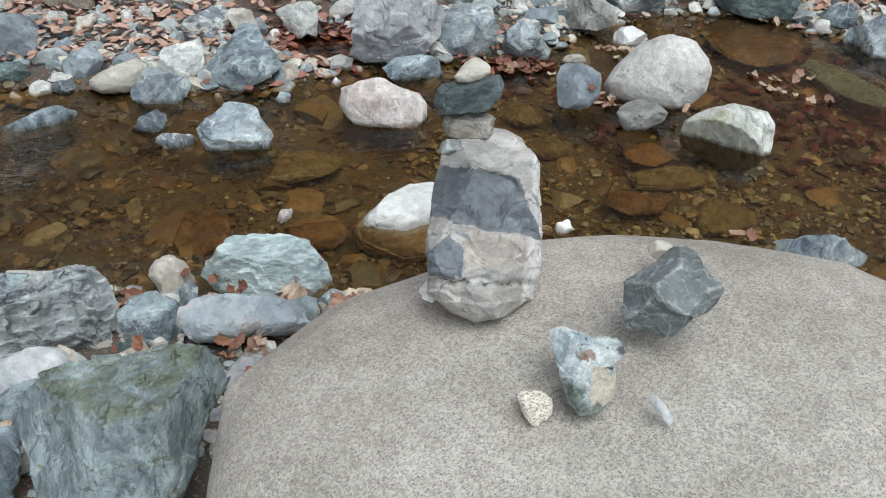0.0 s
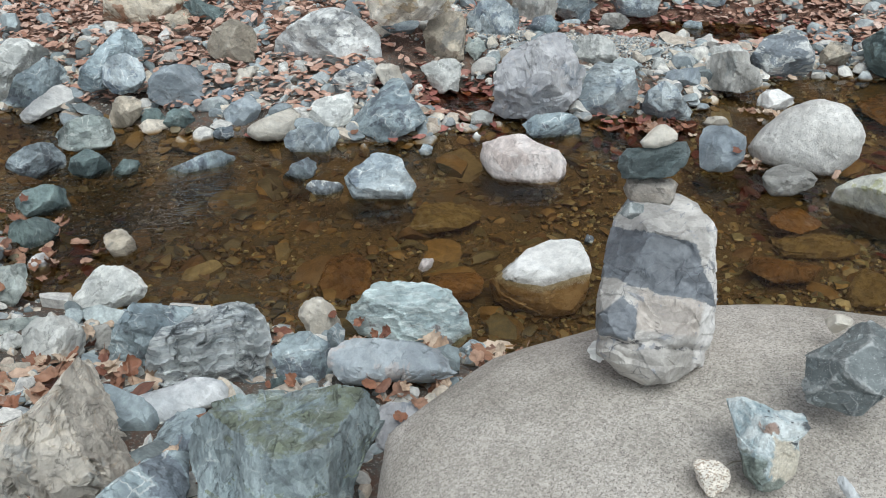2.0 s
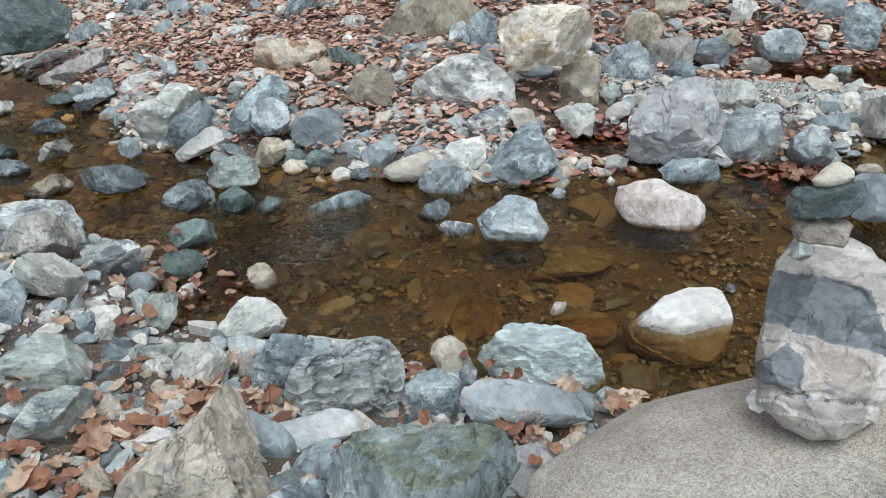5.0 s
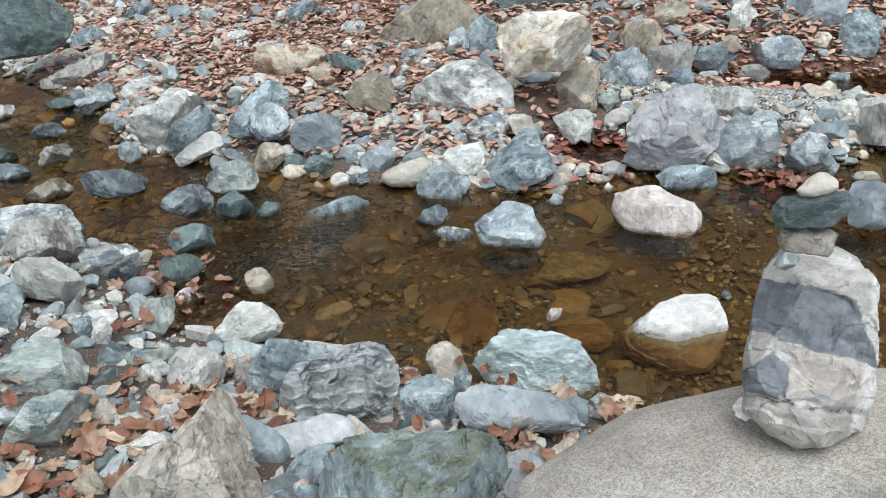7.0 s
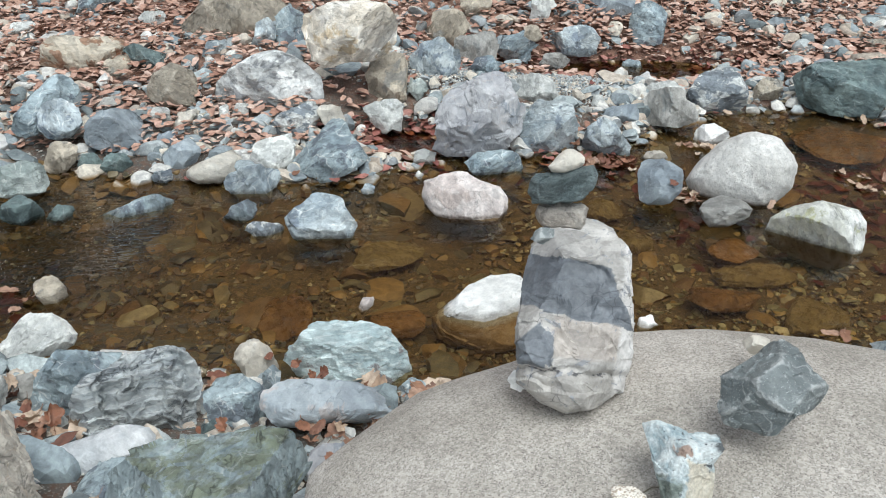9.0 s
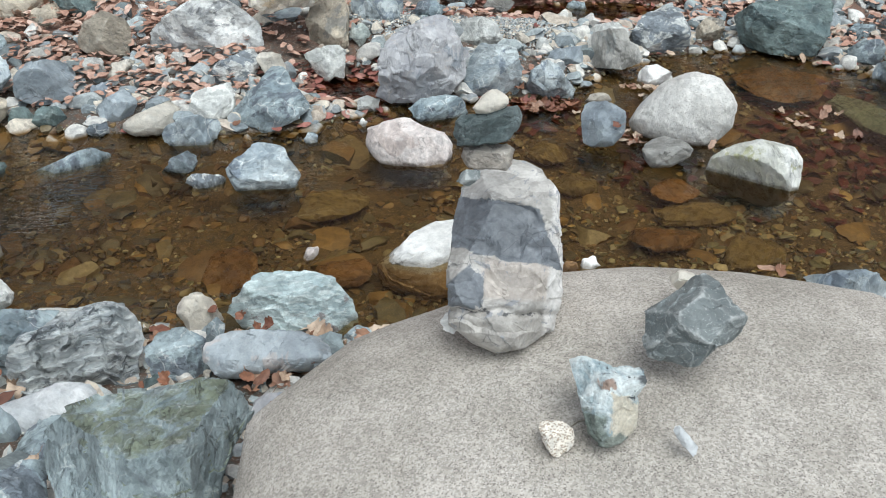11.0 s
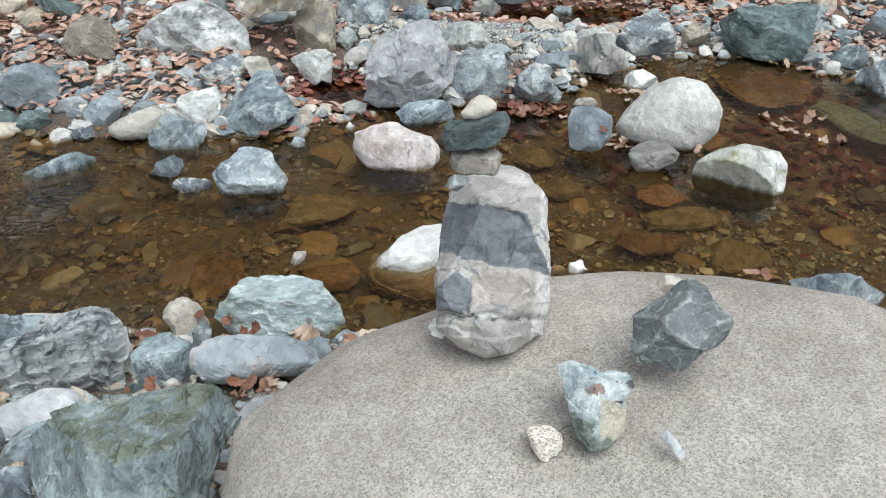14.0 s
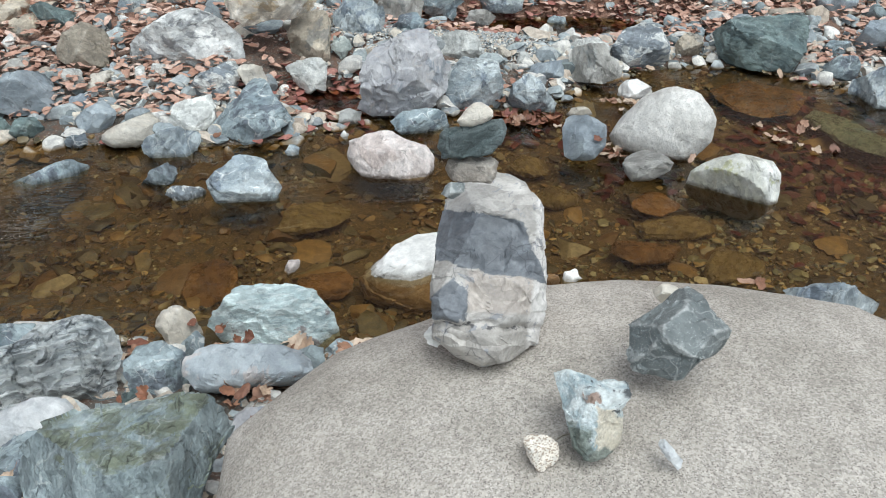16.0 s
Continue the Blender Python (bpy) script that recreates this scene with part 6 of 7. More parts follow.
rng = np.random.RandomState(11)
KINDS = []
for k in range(14):
    rr = 0.05 * (1 + 0.25 * rng.uniform(-1, 1, 12))
    q = stone_points(rr, 0.045, 500 + k, 2, 2.8, 14, 0.05) * (1.15, 1.0, 0.72)
    KINDS.append(mesh_from("bank_stone", q, sphere(2)[1], PEBBLE, 26))


def bank_spot(kind):
    if kind == "far":
        x = rng.uniform(-3.8, 3.2)
        return x, np.interp(x, FAR_X, FAR_Y) + abs(rng.normal(0, 1.0)) + 0.02
    x = rng.uniform(-2.4, 0.5)
    return x, np.interp(x, NEAR_X, NEAR_Y) - rng.uniform(-0.02, 1.3)


made = 0
for _ in range(600):
    if made >= 75:
        break
    x, y = rng.uniform(-1.65, -0.6), rng.uniform(1.15, 2.15)
    s = 0.55 + 1.0 * rng.rand() ** 1.6
    if lie(x, y) < 0.01 or not free(x, y, 0.040 * s):
        continue
    ob = new("bank_stone", KINDS[rng.randint(14)])
    ob.matrix_world = pose(x, y, lie(x, y) + 0.018 * s, rng.uniform(-20, 20), rng.uniform(-20, 20), rng.uniform(0, 360)) @ Matrix.Diagonal((s, s, s, 1))
    tagged(ob, "small loose weathered stone lying among leaves on the bank", "stone", "small bank stones")
    TAKEN.append((x, y, 0.05 * s, 0))
    made += 1
made = 0
for _ in range(4000):
    if made >= 290:
        break
    x, y = bank_spot("far" if rng.rand() < 0.8 else "near")
    s = 0.5 + 1.0 * rng.rand() ** 2
    if not free(x, y, 0.045 * s):
        continue
    ob = new("bank_stone", KINDS[rng.randint(14)])
    ob.matrix_world = pose(x, y, lie(x, y) + 0.016 * s, rng.uniform(-20, 20), rng.uniform(-20, 20), rng.uniform(0, 360)) @ Matrix.Diagonal((s, s, s, 1))
    tagged(ob, "small loose weathered stone lying on the gravel bank", "stone", "small bank stones")
    TAKEN.append((x, y, 0.05 * s, 0))
    made += 1


def joined(name, label, category, material, spots, level, squash, shape_rough=0.1):
    """Many small stones in one mesh. spots: rows of x, y, z, size."""
    v0, f0 = sphere(level)
    f0 = np.array(f0)
    verts, faces = [], []
    for n, (x, y, z, s) in enumerate(spots):
        q = v0 * (1 + shape_rough * rng.uniform(-1, 1, (len(v0), 1)))
        for cut in range(8):
            f = rng.normal(size=3)
            f /= np.linalg.norm(f)
            q = q - np.maximum(q @ f - rng.uniform(0.38, 0.8), 0)[:, None] * f
        q = q * rng.uniform(0.65, 1.25, 3) * (1, 1, squash) * s
        m = np.array(Euler(rng.uniform(-0.35, 0.35, 3) + (0, 0, rng.uniform(0, 6.3))).to_matrix())
        verts.append(q @ m.T + (x, y, z))
        faces.append(f0 + n * len(v0))
    ob = new(name, mesh_from(name, np.concatenate(verts), np.concatenate(faces), material, 30))
    return tagged(ob, label, category, kind="stuff")


spots = []
for _ in range(1500):
    x, y = bank_spot("far")
    s = 0.03 + 0.035 * rng.rand() ** 1.5
    if free(x, y, 0.6 * s) and (x > -0.3 or rng.rand() < 0.45):
        spots.append((x, y, lie(x, y) + 0.35 * s, s))
for _ in range(1500):
    x = rng.uniform(-3.2, 2.8)
    y = np.interp(x, FAR_X, FAR_Y) + rng.uniform(-0.05, 0.45)
    s = 0.018 + 0.034 * rng.rand() ** 1.4
    if free(x, y, 0.5 * s):
        spots.append((x, y, lie(x, y) + 0.3 * s, s))
for _ in range(260):
    x, y = bank_spot("near")
    s = 0.022 + 0.03 * rng.rand() ** 1.5
    if free(x, y, 0.5 * s):
        spots.append((x, y, lie(x, y) + 0.3 * s, s))
for _ in range(1700):
    x, y = bank_spot("far" if rng.rand() < 0.82 else "near")
    s = 0.016 + 0.030 * rng.rand() ** 2
    if free(x, y, 0.4 * s):
        spots.append((x, y, lie(x, y) + 0.3 * s, s))
joined("cobbles", "small grey, white and tan cobbles packed on the banks", "cobbles", GRAVEL, [s for s in spots if s[3] <= 0.043], 1, 0.7, 0.05)
for _ in range(170):
    x, y = rng.uniform(0.2, 3.0), rng.uniform(3.55, 5.2)
    s = 0.042 + 0.045 * rng.rand() ** 1.5
    if free(x, y, s) and lie(x, y) > 0.01:
        spots.append((x, y, lie(x, y) + 0.35 * s, s))
        TAKEN.append((x, y, s, 0))
joined("large_cobbles", "angular grey, white and tan cobbles on the banks", "cobbles", GRAVEL, [s for s in spots if s[3] > 0.043], 2, 0.7, 0.05)
spots, fine = [], []
for _ in range(5500):
    x, y = bank_spot("far" if rng.rand() < 0.7 else "near")
    if free(x, y, -0.02):
        s = 0.006 + 0.014 * rng.rand() ** 2
        spots.append((x, y, lie(x, y) + 0.2 * s, s))
for _ in range(6500):
    x = rng.normal(0.55, 0.36)
    y = rng.normal(3.90 - 0.33 * x, 0.13)
    s = 0.005 + 0.009 * rng.rand() ** 1.5
    fine.append((x, y, lie(x, y) + 0.4 * s, s))
for _ in range(1500):
    x, y = rng.uniform(-7, 6), rng.uniform(-2.5, 6)
    if lie(x, y) > 0.01:
        s = 0.012 + 0.03 * rng.rand() ** 2
        if free(x, y, 0.3 * s):
            spots.append((x, y, lie(x, y) + 0.2 * s, s))
for _ in range(1500):
    x, y = rng.uniform(-1.5, 0.15), rng.uniform(0.95, 1.95)
    if lie(x, y) > 0.005 and free(x, y, -0.01):
        s = 0.008 + 0.018 * rng.rand() ** 1.6
        spots.append((x, y, lie(x, y) + 0.3 * s, s))
joined("spit_gravel", "fine pale tan and grey gravel between the far stones", "gravel", GRAVEL, fine, 0, 0.7)
joined("fine_gravel", "fine grey and white gravel strewn over the banks", "gravel", GRAVEL, [s for s in spots if s[3] <= 0.017], 0, 0.7)
joined("gravel", "grey and white gravel strewn over the banks", "gravel", GRAVEL, [s for s in spots if s[3] > 0.017], 1, 0.7)

spots, large = [], []
for _ in range(8000):
    x = rng.uniform(-3.8, 3.2)
    a, b = np.interp(x, NEAR_X, NEAR_Y), np.interp(x, FAR_X, FAR_Y)
    y = rng.uniform(a - 0.05, b + 0.05)
    s = 0.008 + 0.022 * rng.rand() ** 1.8
    spots.append((x, y, lie(x, y) + 0.25 * s, s))
for _ in range(330):
    x = rng.uniform(-3.6, 3.0)
    a, b = np.interp(x, NEAR_X, NEAR_Y), np.interp(x, FAR_X, FAR_Y)
    s = 0.028 + 0.055 * rng.rand() ** 1.6
    large.append((x, rng.uniform(a, b), 0, s))
pale_zone = lambda x, y: x > 0.55 and rng.rand() < 0.95 * math.exp(-((x - 1.25) / 0.6) ** 2 - ((y - 2.1) / 0.45) ** 2)
large = [(x, y, min(lie(x, y) + 0.1 * s, -0.035), s) for x, y, _, s in large if lie(x, y) < -0.05]
grit = []
for _ in range(15000):
    x = rng.uniform(-3.4, 3.0)
    a, b = np.interp(x, NEAR_X, NEAR_Y), np.interp(x, FAR_X, FAR_Y)
    y = rng.uniform(a - 0.03, b + 0.03)
    grit.append((x, y, lie(x, y) + 0.004, 0.006 + 0.010 * rng.rand() ** 1.5))
joined("stream_bed_grit", "fine amber and brown grit on the stream bed", "gravel", BED, [s for s in grit[6500:] if s[0] > 0.35], 0, 0.6, 0.2)
joined("dark_bed_grit", "fine dark brown grit on the stream bed", "gravel", BED_DARK, [s for s in grit[2500:] if s[0] <= 0.35], 0, 0.6, 0.2)
joined("pale_bed_grit", "fine pale tan grit on the stream bed", "gravel", BED_PALE, [s for k, s in enumerate(grit) if k < (6500 if s[0] > 0.35 else 2500)], 0, 0.6, 0.2)
light = [s for s in spots if pale_zone(s[0], s[1])]
joined("stream_bed_pebbles", "amber and brown pebbles on the stream bed", "pebbles", BED, [s for s in spots if s[3] > 0.021 and not pale_zone(s[0], s[1])], 1, 0.5, 0.16)
joined("small_bed_pebbles", "small amber and brown pebbles on the stream bed", "pebbles", BED, [s for s in spots if s[3] <= 0.021 and s[0] > 0.35], 0, 0.55, 0.2)
joined("dark_bed_pebbles", "small dark brown pebbles on the stream bed", "pebbles", BED_DARK, [s for s in spots if s[3] <= 0.021 and s[0] <= 0.35], 0, 0.55, 0.2)
joined("pale_bed_pebbles", "olive and tan pebbles on the stream bed", "pebbles", BED_PALE, light, 1, 0.5, 0.16)
joined("stream_bed_stones", "flat brown stones on the stream bed", "stones", BED, large, 2, 0.42, 0.12)



# ---------------------------------------------------------------- fallen leaves
def leaf_shape(seed, n=40):
    """A dry lobed leaf blade, cupped and twisted; points and triangles."""
    g = np.random.RandomState(seed)
    a = np.linspace(0, 2 * np.pi, n, endpoint=False)
    lobes = 5 if seed % 3 else 7
    reach = g.uniform(0.05, 0.30, lobes)[np.round(a * lobes / (2 * np.pi)).astype(int) % lobes]
    r = 0.52 + reach * np.abs(np.cos(a * lobes / 2)) ** 1.2 + 0.14 * np.cos(a) + 0.08 * g.uniform(-1, 1, n)
    r = r * (1 - 0.25 * np.exp(-((a - np.pi) / 0.5) ** 2))
    ring = np.stack([r * np.cos(a) * 1.25, r * np.sin(a) * 0.9, 0 * a], 1)
    p = np.concatenate([[(0, 0, 0)], ring * 0.5, ring])
    cup, fold, twist = g.uniform(0.2, 1.0), g.uniform(-0.4, 0.6), g.uniform(-0.35, 0.35)
    p[:, 2] = cup * (p[:, 0] ** 2 * g.uniform(0, 1) + p[:, 1] ** 2 * 0.8) + fold * np.abs(p[:, 1]) + twist * p[:, 0] * p[:, 1]
    p[:, 2] += 0.30 * grain(p * 2.4 + seed, seed)
    if seed % 2:
        p[:, 2] = np.where(p[:, 0] > 0.25, p[:, 2] + 0.7 * (p[:, 0] - 0.25), p[:, 2])
        p[:, 0] = np.where(p[:, 0] > 0.25, 0.25 + 0.75 * (p[:, 0] - 0.25), p[:, 0])
    f = []
    for i in range(n):
        j = (i + 1) % n
        f += [(0, 1 + i, 1 + j), (1 + i, 1 + n + i, 1 + n + j), (1 + i, 1 + n + j, 1 + j)]
    return p, f


def oval_shape(seed, n=9):
    """A plain oval leaf with a point, gently curled along its rib; points and triangles."""
    g = np.random.RandomState(seed)
    a = np.linspace(0, 2 * np.pi, n, endpoint=False)
    r = 0.72 + 0.16 * np.cos(2 * a) + 0.16 * np.clip(np.cos(a), 0, 1) ** 6 + (0.07 if n < 20 else 0.13) * g.uniform(-1, 1, n)
    ring = np.stack([r * np.cos(a) * 1.15, r * np.sin(a) * g.uniform(0.75, 1.0), 0 * a], 1)
    p = np.concatenate([[(0, 0, 0)], ring * 0.55, ring])
    p[:, 2] = g.uniform(-0.25, 0.40) * np.abs(p[:, 1]) + g.uniform(-0.2, 0.3) * p[:, 0] ** 2 + 0.14 * grain(p * 2.1 + seed, seed)
    f = []
    for i in range(n):
        j = (i + 1) % n
        f += [(0, 1 + i, 1 + j), (1 + i, 1 + n + i, 1 + n + j), (1 + i, 1 + n + j, 1 + j)]
    return p, f


LEAVES = [leaf_shape(60 + k) if k % 4 else oval_shape(60 + k, 26) for k in range(8)]
SIMPLE = [oval_shape(80 + k) for k in range(8)]
LEAF_MESH = [mesh_from("blade", p * 0.036, f, LEAF) for p, f in LEAVES]

PALE_LEAVES = [mesh_from("blade", p * 0.036, f, PALE_LEAF) for p, f in LEAVES]
RED_LEAVES = [mesh_from("blade", p * 0.036, f, RED_LEAF) for p, f in LEAVES]


def stalk_mesh():
    """A thin bent stalk, three-sided."""
    verts, faces = [], []
    for k in range(6):
        t = k / 5
        for j in range(3):
            a = j * 2.094
            verts.append((-0.014 - 0.030 * t, 0.0009 * math.cos(a), 0.0009 * math.sin(a) + 0.006 * t * t))
    for k in range(5):
        for j in range(3):
            faces.append((3 * k + j, 3 * k + (j + 1) % 3, 3 * k + 3 + (j + 1) % 3, 3 * k + 3 + j))
    return mesh_from("stalk", verts, faces, LEAF)


STALK = stalk_mesh()


def leaf(x, y, z, size=1.0, tilt=25, up=None, turn=None, label="dry curled brown leaf fallen between the stones", mesh=None):
    ob = new("fallen_leaf")
    new("blade", mesh or LEAF_MESH[rng.randint(8)]).parent = ob
    new("stalk", STALK).parent = ob
    if up is not None:
        q = Vector((0, 0, 1)).rotation_difference(Vector(up)).to_matrix().to_4x4()
        ob.matrix_world = Matrix.Translation((x, y, z)) @ q @ pose(0, 0, 0, rng.uniform(-10, 10), rng.uniform(-10, 10), rng.uniform(0, 360)) @ Matrix.Diagonal((size, size, size, 1))
        return tagged(ob, label, "leaf", "fallen leaves on banks and shallows")
    ob.matrix_world = pose(x, y, z, rng.uniform(-tilt, tilt), rng.uniform(-tilt, tilt), rng.uniform(0, 360)) @ Matrix.Diagonal((size, size, size, 1))
    return tagged(ob, label, "leaf", "fallen leaves on banks and shallows")


# drifts of leaves on the near bank: middle, spread, how many
for cx, cy, sx, sy, n in ((-0.80, 1.50, 0.16, 0.10, 46), (-0.92, 1.25, 0.18, 0.14, 60), (-0.50, 1.62, 0.10, 0.05, 14), (-0.05, 1.50, 0.08, 0.07, 26),
                          (-0.10, 1.66, 0.16, 0.04, 16), (-1.15, 2.12, 0.16, 0.14, 34), (-0.55, 1.05, 0.12, 0.10, 16), (-1.45, 1.9, 0.2, 0.2, 24), (0.10, 1.62, 0.05, 0.04, 6),
                          (0.80, 2.98, 0.10, 0.05, 30), (1.03, 2.63, 0.05, 0.05, 10), (1.25, 3.10, 0.06, 0.04, 10), (1.72, 2.72, 0.10, 0.09, 12)):
    for _ in range(n):
        x, y = rng.normal(cx, 0.85 * sx), rng.normal(cy, 0.85 * sy)
        if lie(x, y) < 0.004:
            leaf(x, y, rng.uniform(0.002, 0.006), rng.uniform(0.5, 0.9), 8, mesh=(RED_LEAVES if y > 2.85 and x < 1.1 else PALE_LEAVES)[rng.randint(8)] if x > 0.6 and rng.rand() < 0.7 else None, label="dry leaf floating on the stream shallows")
        else:
            leaf(x, y, lie(x, y) + rng.uniform(0.008, 0.035), rng.uniform(0.5, 1.1), 20, mesh=(PALE_LEAVES, RED_LEAVES, LEAF_MESH, LEAF_MESH)[rng.randint(4)][rng.randint(8)])


def litter(name, label, spots, material=LITTER):
    verts, faces, k = [], [], 0
    for x, y, z, s, tilt in spots:
        p, f = SIMPLE[rng.randint(8)]
        m = np.array(Euler(rng.uniform(-tilt, tilt, 3) + (0, 0, rng.uniform(0, 6.3))).to_matrix())
        verts.append((p * s) @ m.T + (x, y, z))
        faces.append(np.array(f) + k)
        k += len(p)
    ob = new(name, mesh_from(name, np.concatenate(verts), np.concatenate(faces), material))
    return tagged(ob, label, "leaves", kind="stuff")


spots = []
for _ in range(32000):
    x = rng.uniform(-4.5, 4.0)
    y = np.interp(x, FAR_X, FAR_Y) + 0.12 + 4.5 * rng.rand() ** 1.2
    bare = 0.9 * math.exp(-((x - 0.75) / 0.6) ** 2 - ((y - 3.5) / 0.3) ** 2)
    if grain(np.array([[x * 1.3, y * 1.3, 0.0]]), 9)[0] + 0.35 * (y - 3.2) - 0.45 * min(x, 0) - bare + 0.5 * (y > 3.8) > rng.uniform(-0.7, 0.6):
        spots.append((x, y, lie(x, y) + rng.uniform(0.010, 0.040), 0.012 + 0.020 * rng.rand() ** 1.5, 0.26))
for _ in range(1300):
    x, y = rng.normal(-1.4, 0.6), rng.normal(4.0, 0.6)
    if y > np.interp(x, FAR_X, FAR_Y) + 0.3:
        spots.append((x, y, lie(x, y) + rng.uniform(0.012, 0.05), rng.uniform(0.016, 0.032), 0.4))
for _ in range(3000):
    x, y = rng.uniform(0.5, 3.0), rng.uniform(3.72, 5.3)
    if lie(x, y) > 0.015:
        spots.append((x, y, lie(x, y) + rng.uniform(0.010, 0.045), rng.uniform(0.016, 0.036), 0.32))
litter("leaf_litter", "red-brown leaf litter drifted between stones on the far bank", spots)

spots = []
for cx, cy, sx, sy, n in ((2.0, 2.75, 0.35, 0.32, 420), (0.09, 3.26, 0.10, 0.09, 240), (0.80, 3.0, 0.16, 0.06, 60), (1.12, 4.06, 0.34, 0.13, 900), (1.05, 2.62, 0.08, 0.08, 24), (0.4, 2.95, 0.3, 0.06, 50), (-1.2, 2.3, 0.1, 0.1, 20)):
    for _ in range(n):
        x, y = rng.normal(cx, sx), rng.normal(cy, sy)
        g = lie(x, y)
        spots.append((x, y, min(g, 0.0) + rng.uniform(0.004, 0.03) if g < 0 else g + 0.01, rng.uniform(0.022, 0.038), 0.35))
litter("sunken_leaves", "dark red sodden leaves lying in the shallows", spots, SODDEN)


leaf(0.100, 1.720, 0.002, 0.97, up=(0.02, 0.03, 1.0), mesh=PALE_LEAVES[0], label="pale tan dry leaf lying on the stream")
leaf(0.041, 1.594, 0.058, 0.65, up=(0.05, -0.09, 0.99), mesh=LEAF_MESH[1], label="curled brown dry leaf lying on the bank")
leaf(-0.167, 1.711, 0.057, 0.52, up=(-0.18, -0.53, 0.83), mesh=RED_LEAVES[7], label="rust-red dry leaf lying on a stone")
leaf(-0.233, 1.773, 0.043, 0.52, up=(-0.38, -0.61, 0.70), mesh=RED_LEAVES[2], label="rust-red dry leaf lying on a stone")
leaf(-0.297, 1.780, 0.059, 0.45, up=(0.40, -0.21, 0.89), mesh=RED_LEAVES[4], label="rust-red dry leaf lying on a stone")
leaf(-0.149, 1.159, 0.354, 0.58, up=(0.14, 0.05, 0.99), mesh=LEAF_MESH[1], label="curled brown dry leaf lying on a stone")
leaf(-0.097, 1.294, 0.223, 0.65, up=(0.18, 0.00, 0.98), mesh=LEAF_MESH[2], label="curled brown dry leaf lying on a stone")
leaf(-0.063, 1.447, 0.107, 0.58, up=(0.07, 0.13, 0.99), mesh=RED_LEAVES[0], label="rust-red dry leaf lying on the bank")
leaf(-0.124, 1.252, 0.225, 0.58, up=(0.02, -0.01, 1.00), mesh=RED_LEAVES[2], label="rust-red dry leaf lying on a stone")
leaf(-0.051, 1.452, 0.125, 0.52, up=(0.52, -0.21, 0.83), mesh=LEAF_MESH[7], label="curled brown dry leaf lying on a stone")
leaf(-0.394, 1.460, 0.126, 0.39, up=(0.02, 0.09, 1.00), mesh=RED_LEAVES[4], label="rust-red dry leaf lying on the bank")
leaf(-0.667, 1.471, 0.163, 0.78, up=(0.35, -0.30, 0.89), mesh=RED_LEAVES[1], label="rust-red dry leaf lying on a stone")
leaf(-0.649, 1.449, 0.150, 0.65, up=(0.02, 0.06, 1.00), mesh=PALE_LEAVES[4], label="pale tan dry leaf lying on the bank")
leaf(-0.682, 1.460, 0.162, 0.58, up=(0.09, -0.24, 0.97), mesh=LEAF_MESH[1], label="curled brown dry leaf lying on a stone")
leaf(-0.879, 1.308, 0.186, 0.90, up=(0.00, 0.12, 0.99), mesh=PALE_LEAVES[6], label="pale tan dry leaf lying on the bank")
leaf(-0.881, 1.282, 0.221, 0.71, up=(0.35, -0.10, 0.93), mesh=PALE_LEAVES[0], label="pale tan dry leaf lying on the bank")
leaf(-0.944, 1.259, 0.201, 1.09, up=(0.04, 0.09, 1.00), mesh=LEAF_MESH[6], label="curled brown dry leaf lying on the bank")
leaf(-0.901, 1.432, 0.174, 0.78, up=(0.41, 0.19, 0.89), mesh=LEAF_MESH[0], label="curled brown dry leaf lying on the bank")
leaf(-0.874, 1.342, 0.202, 0.84, up=(0.43, -0.19, 0.88), mesh=LEAF_MESH[0], label="curled brown dry leaf lying on a stone")
leaf(-0.846, 1.423, 0.152, 0.78, up=(0.01, 0.14, 0.99), mesh=LEAF_MESH[7], label="curled brown dry leaf lying on the bank")
leaf(-0.861, 1.356, 0.172, 0.71, up=(0.00, 0.14, 0.99), mesh=RED_LEAVES[0], label="rust-red dry leaf lying on the bank")
leaf(-0.991, 1.464, 0.189, 0.65, up=(-0.02, 0.19, 0.98), mesh=PALE_LEAVES[4], label="pale tan dry leaf lying on a stone")
leaf(-1.018, 1.630, 0.128, 0.58, up=(0.02, 0.18, 0.98), mesh=LEAF_MESH[2], label="curled brown dry leaf lying on the bank")
leaf(-0.805, 1.625, 0.136, 0.65, up=(0.15, -0.27, 0.95), mesh=PALE_LEAVES[7], label="pale tan dry leaf lying on a stone")
leaf(-1.113, 1.860, 0.107, 0.78, up=(-0.12, -0.32, 0.94), mesh=LEAF_MESH[4], label="curled brown dry leaf lying on a stone")
leaf(-1.155, 1.847, 0.085, 0.78, up=(0.20, 0.09, 0.97), mesh=LEAF_MESH[0], label="curled brown dry leaf lying on the bank")
leaf(-1.240, 1.685, 0.186, 0.78, up=(0.00, 0.08, 1.00), mesh=PALE_LEAVES[2], label="pale tan dry leaf lying on the bank")
leaf(-1.260, 2.015, 0.077, 0.58, up=(0.17, 0.16, 0.97), mesh=LEAF_MESH[7], label="curled brown dry leaf lying on the bank")
leaf(-0.709, 1.213, 0.273, 0.71, up=(0.20, -0.37, 0.91), mesh=LEAF_MESH[2], label="curled brown dry leaf lying on a stone")
leaf(-0.618, 1.195, 0.198, 1.03, up=(0.14, 0.07, 0.99), mesh=RED_LEAVES[6], label="rust-red dry leaf lying on the bank")
leaf(-0.973, 1.147, 0.223, 1.03, up=(-0.00, 0.08, 1.00), mesh=LEAF_MESH[2], label="curled brown dry leaf lying on the bank")
leaf(-0.986, 1.136, 0.258, 0.90, up=(0.31, 0.01, 0.95), mesh=PALE_LEAVES[0], label="pale tan dry leaf lying on a stone")
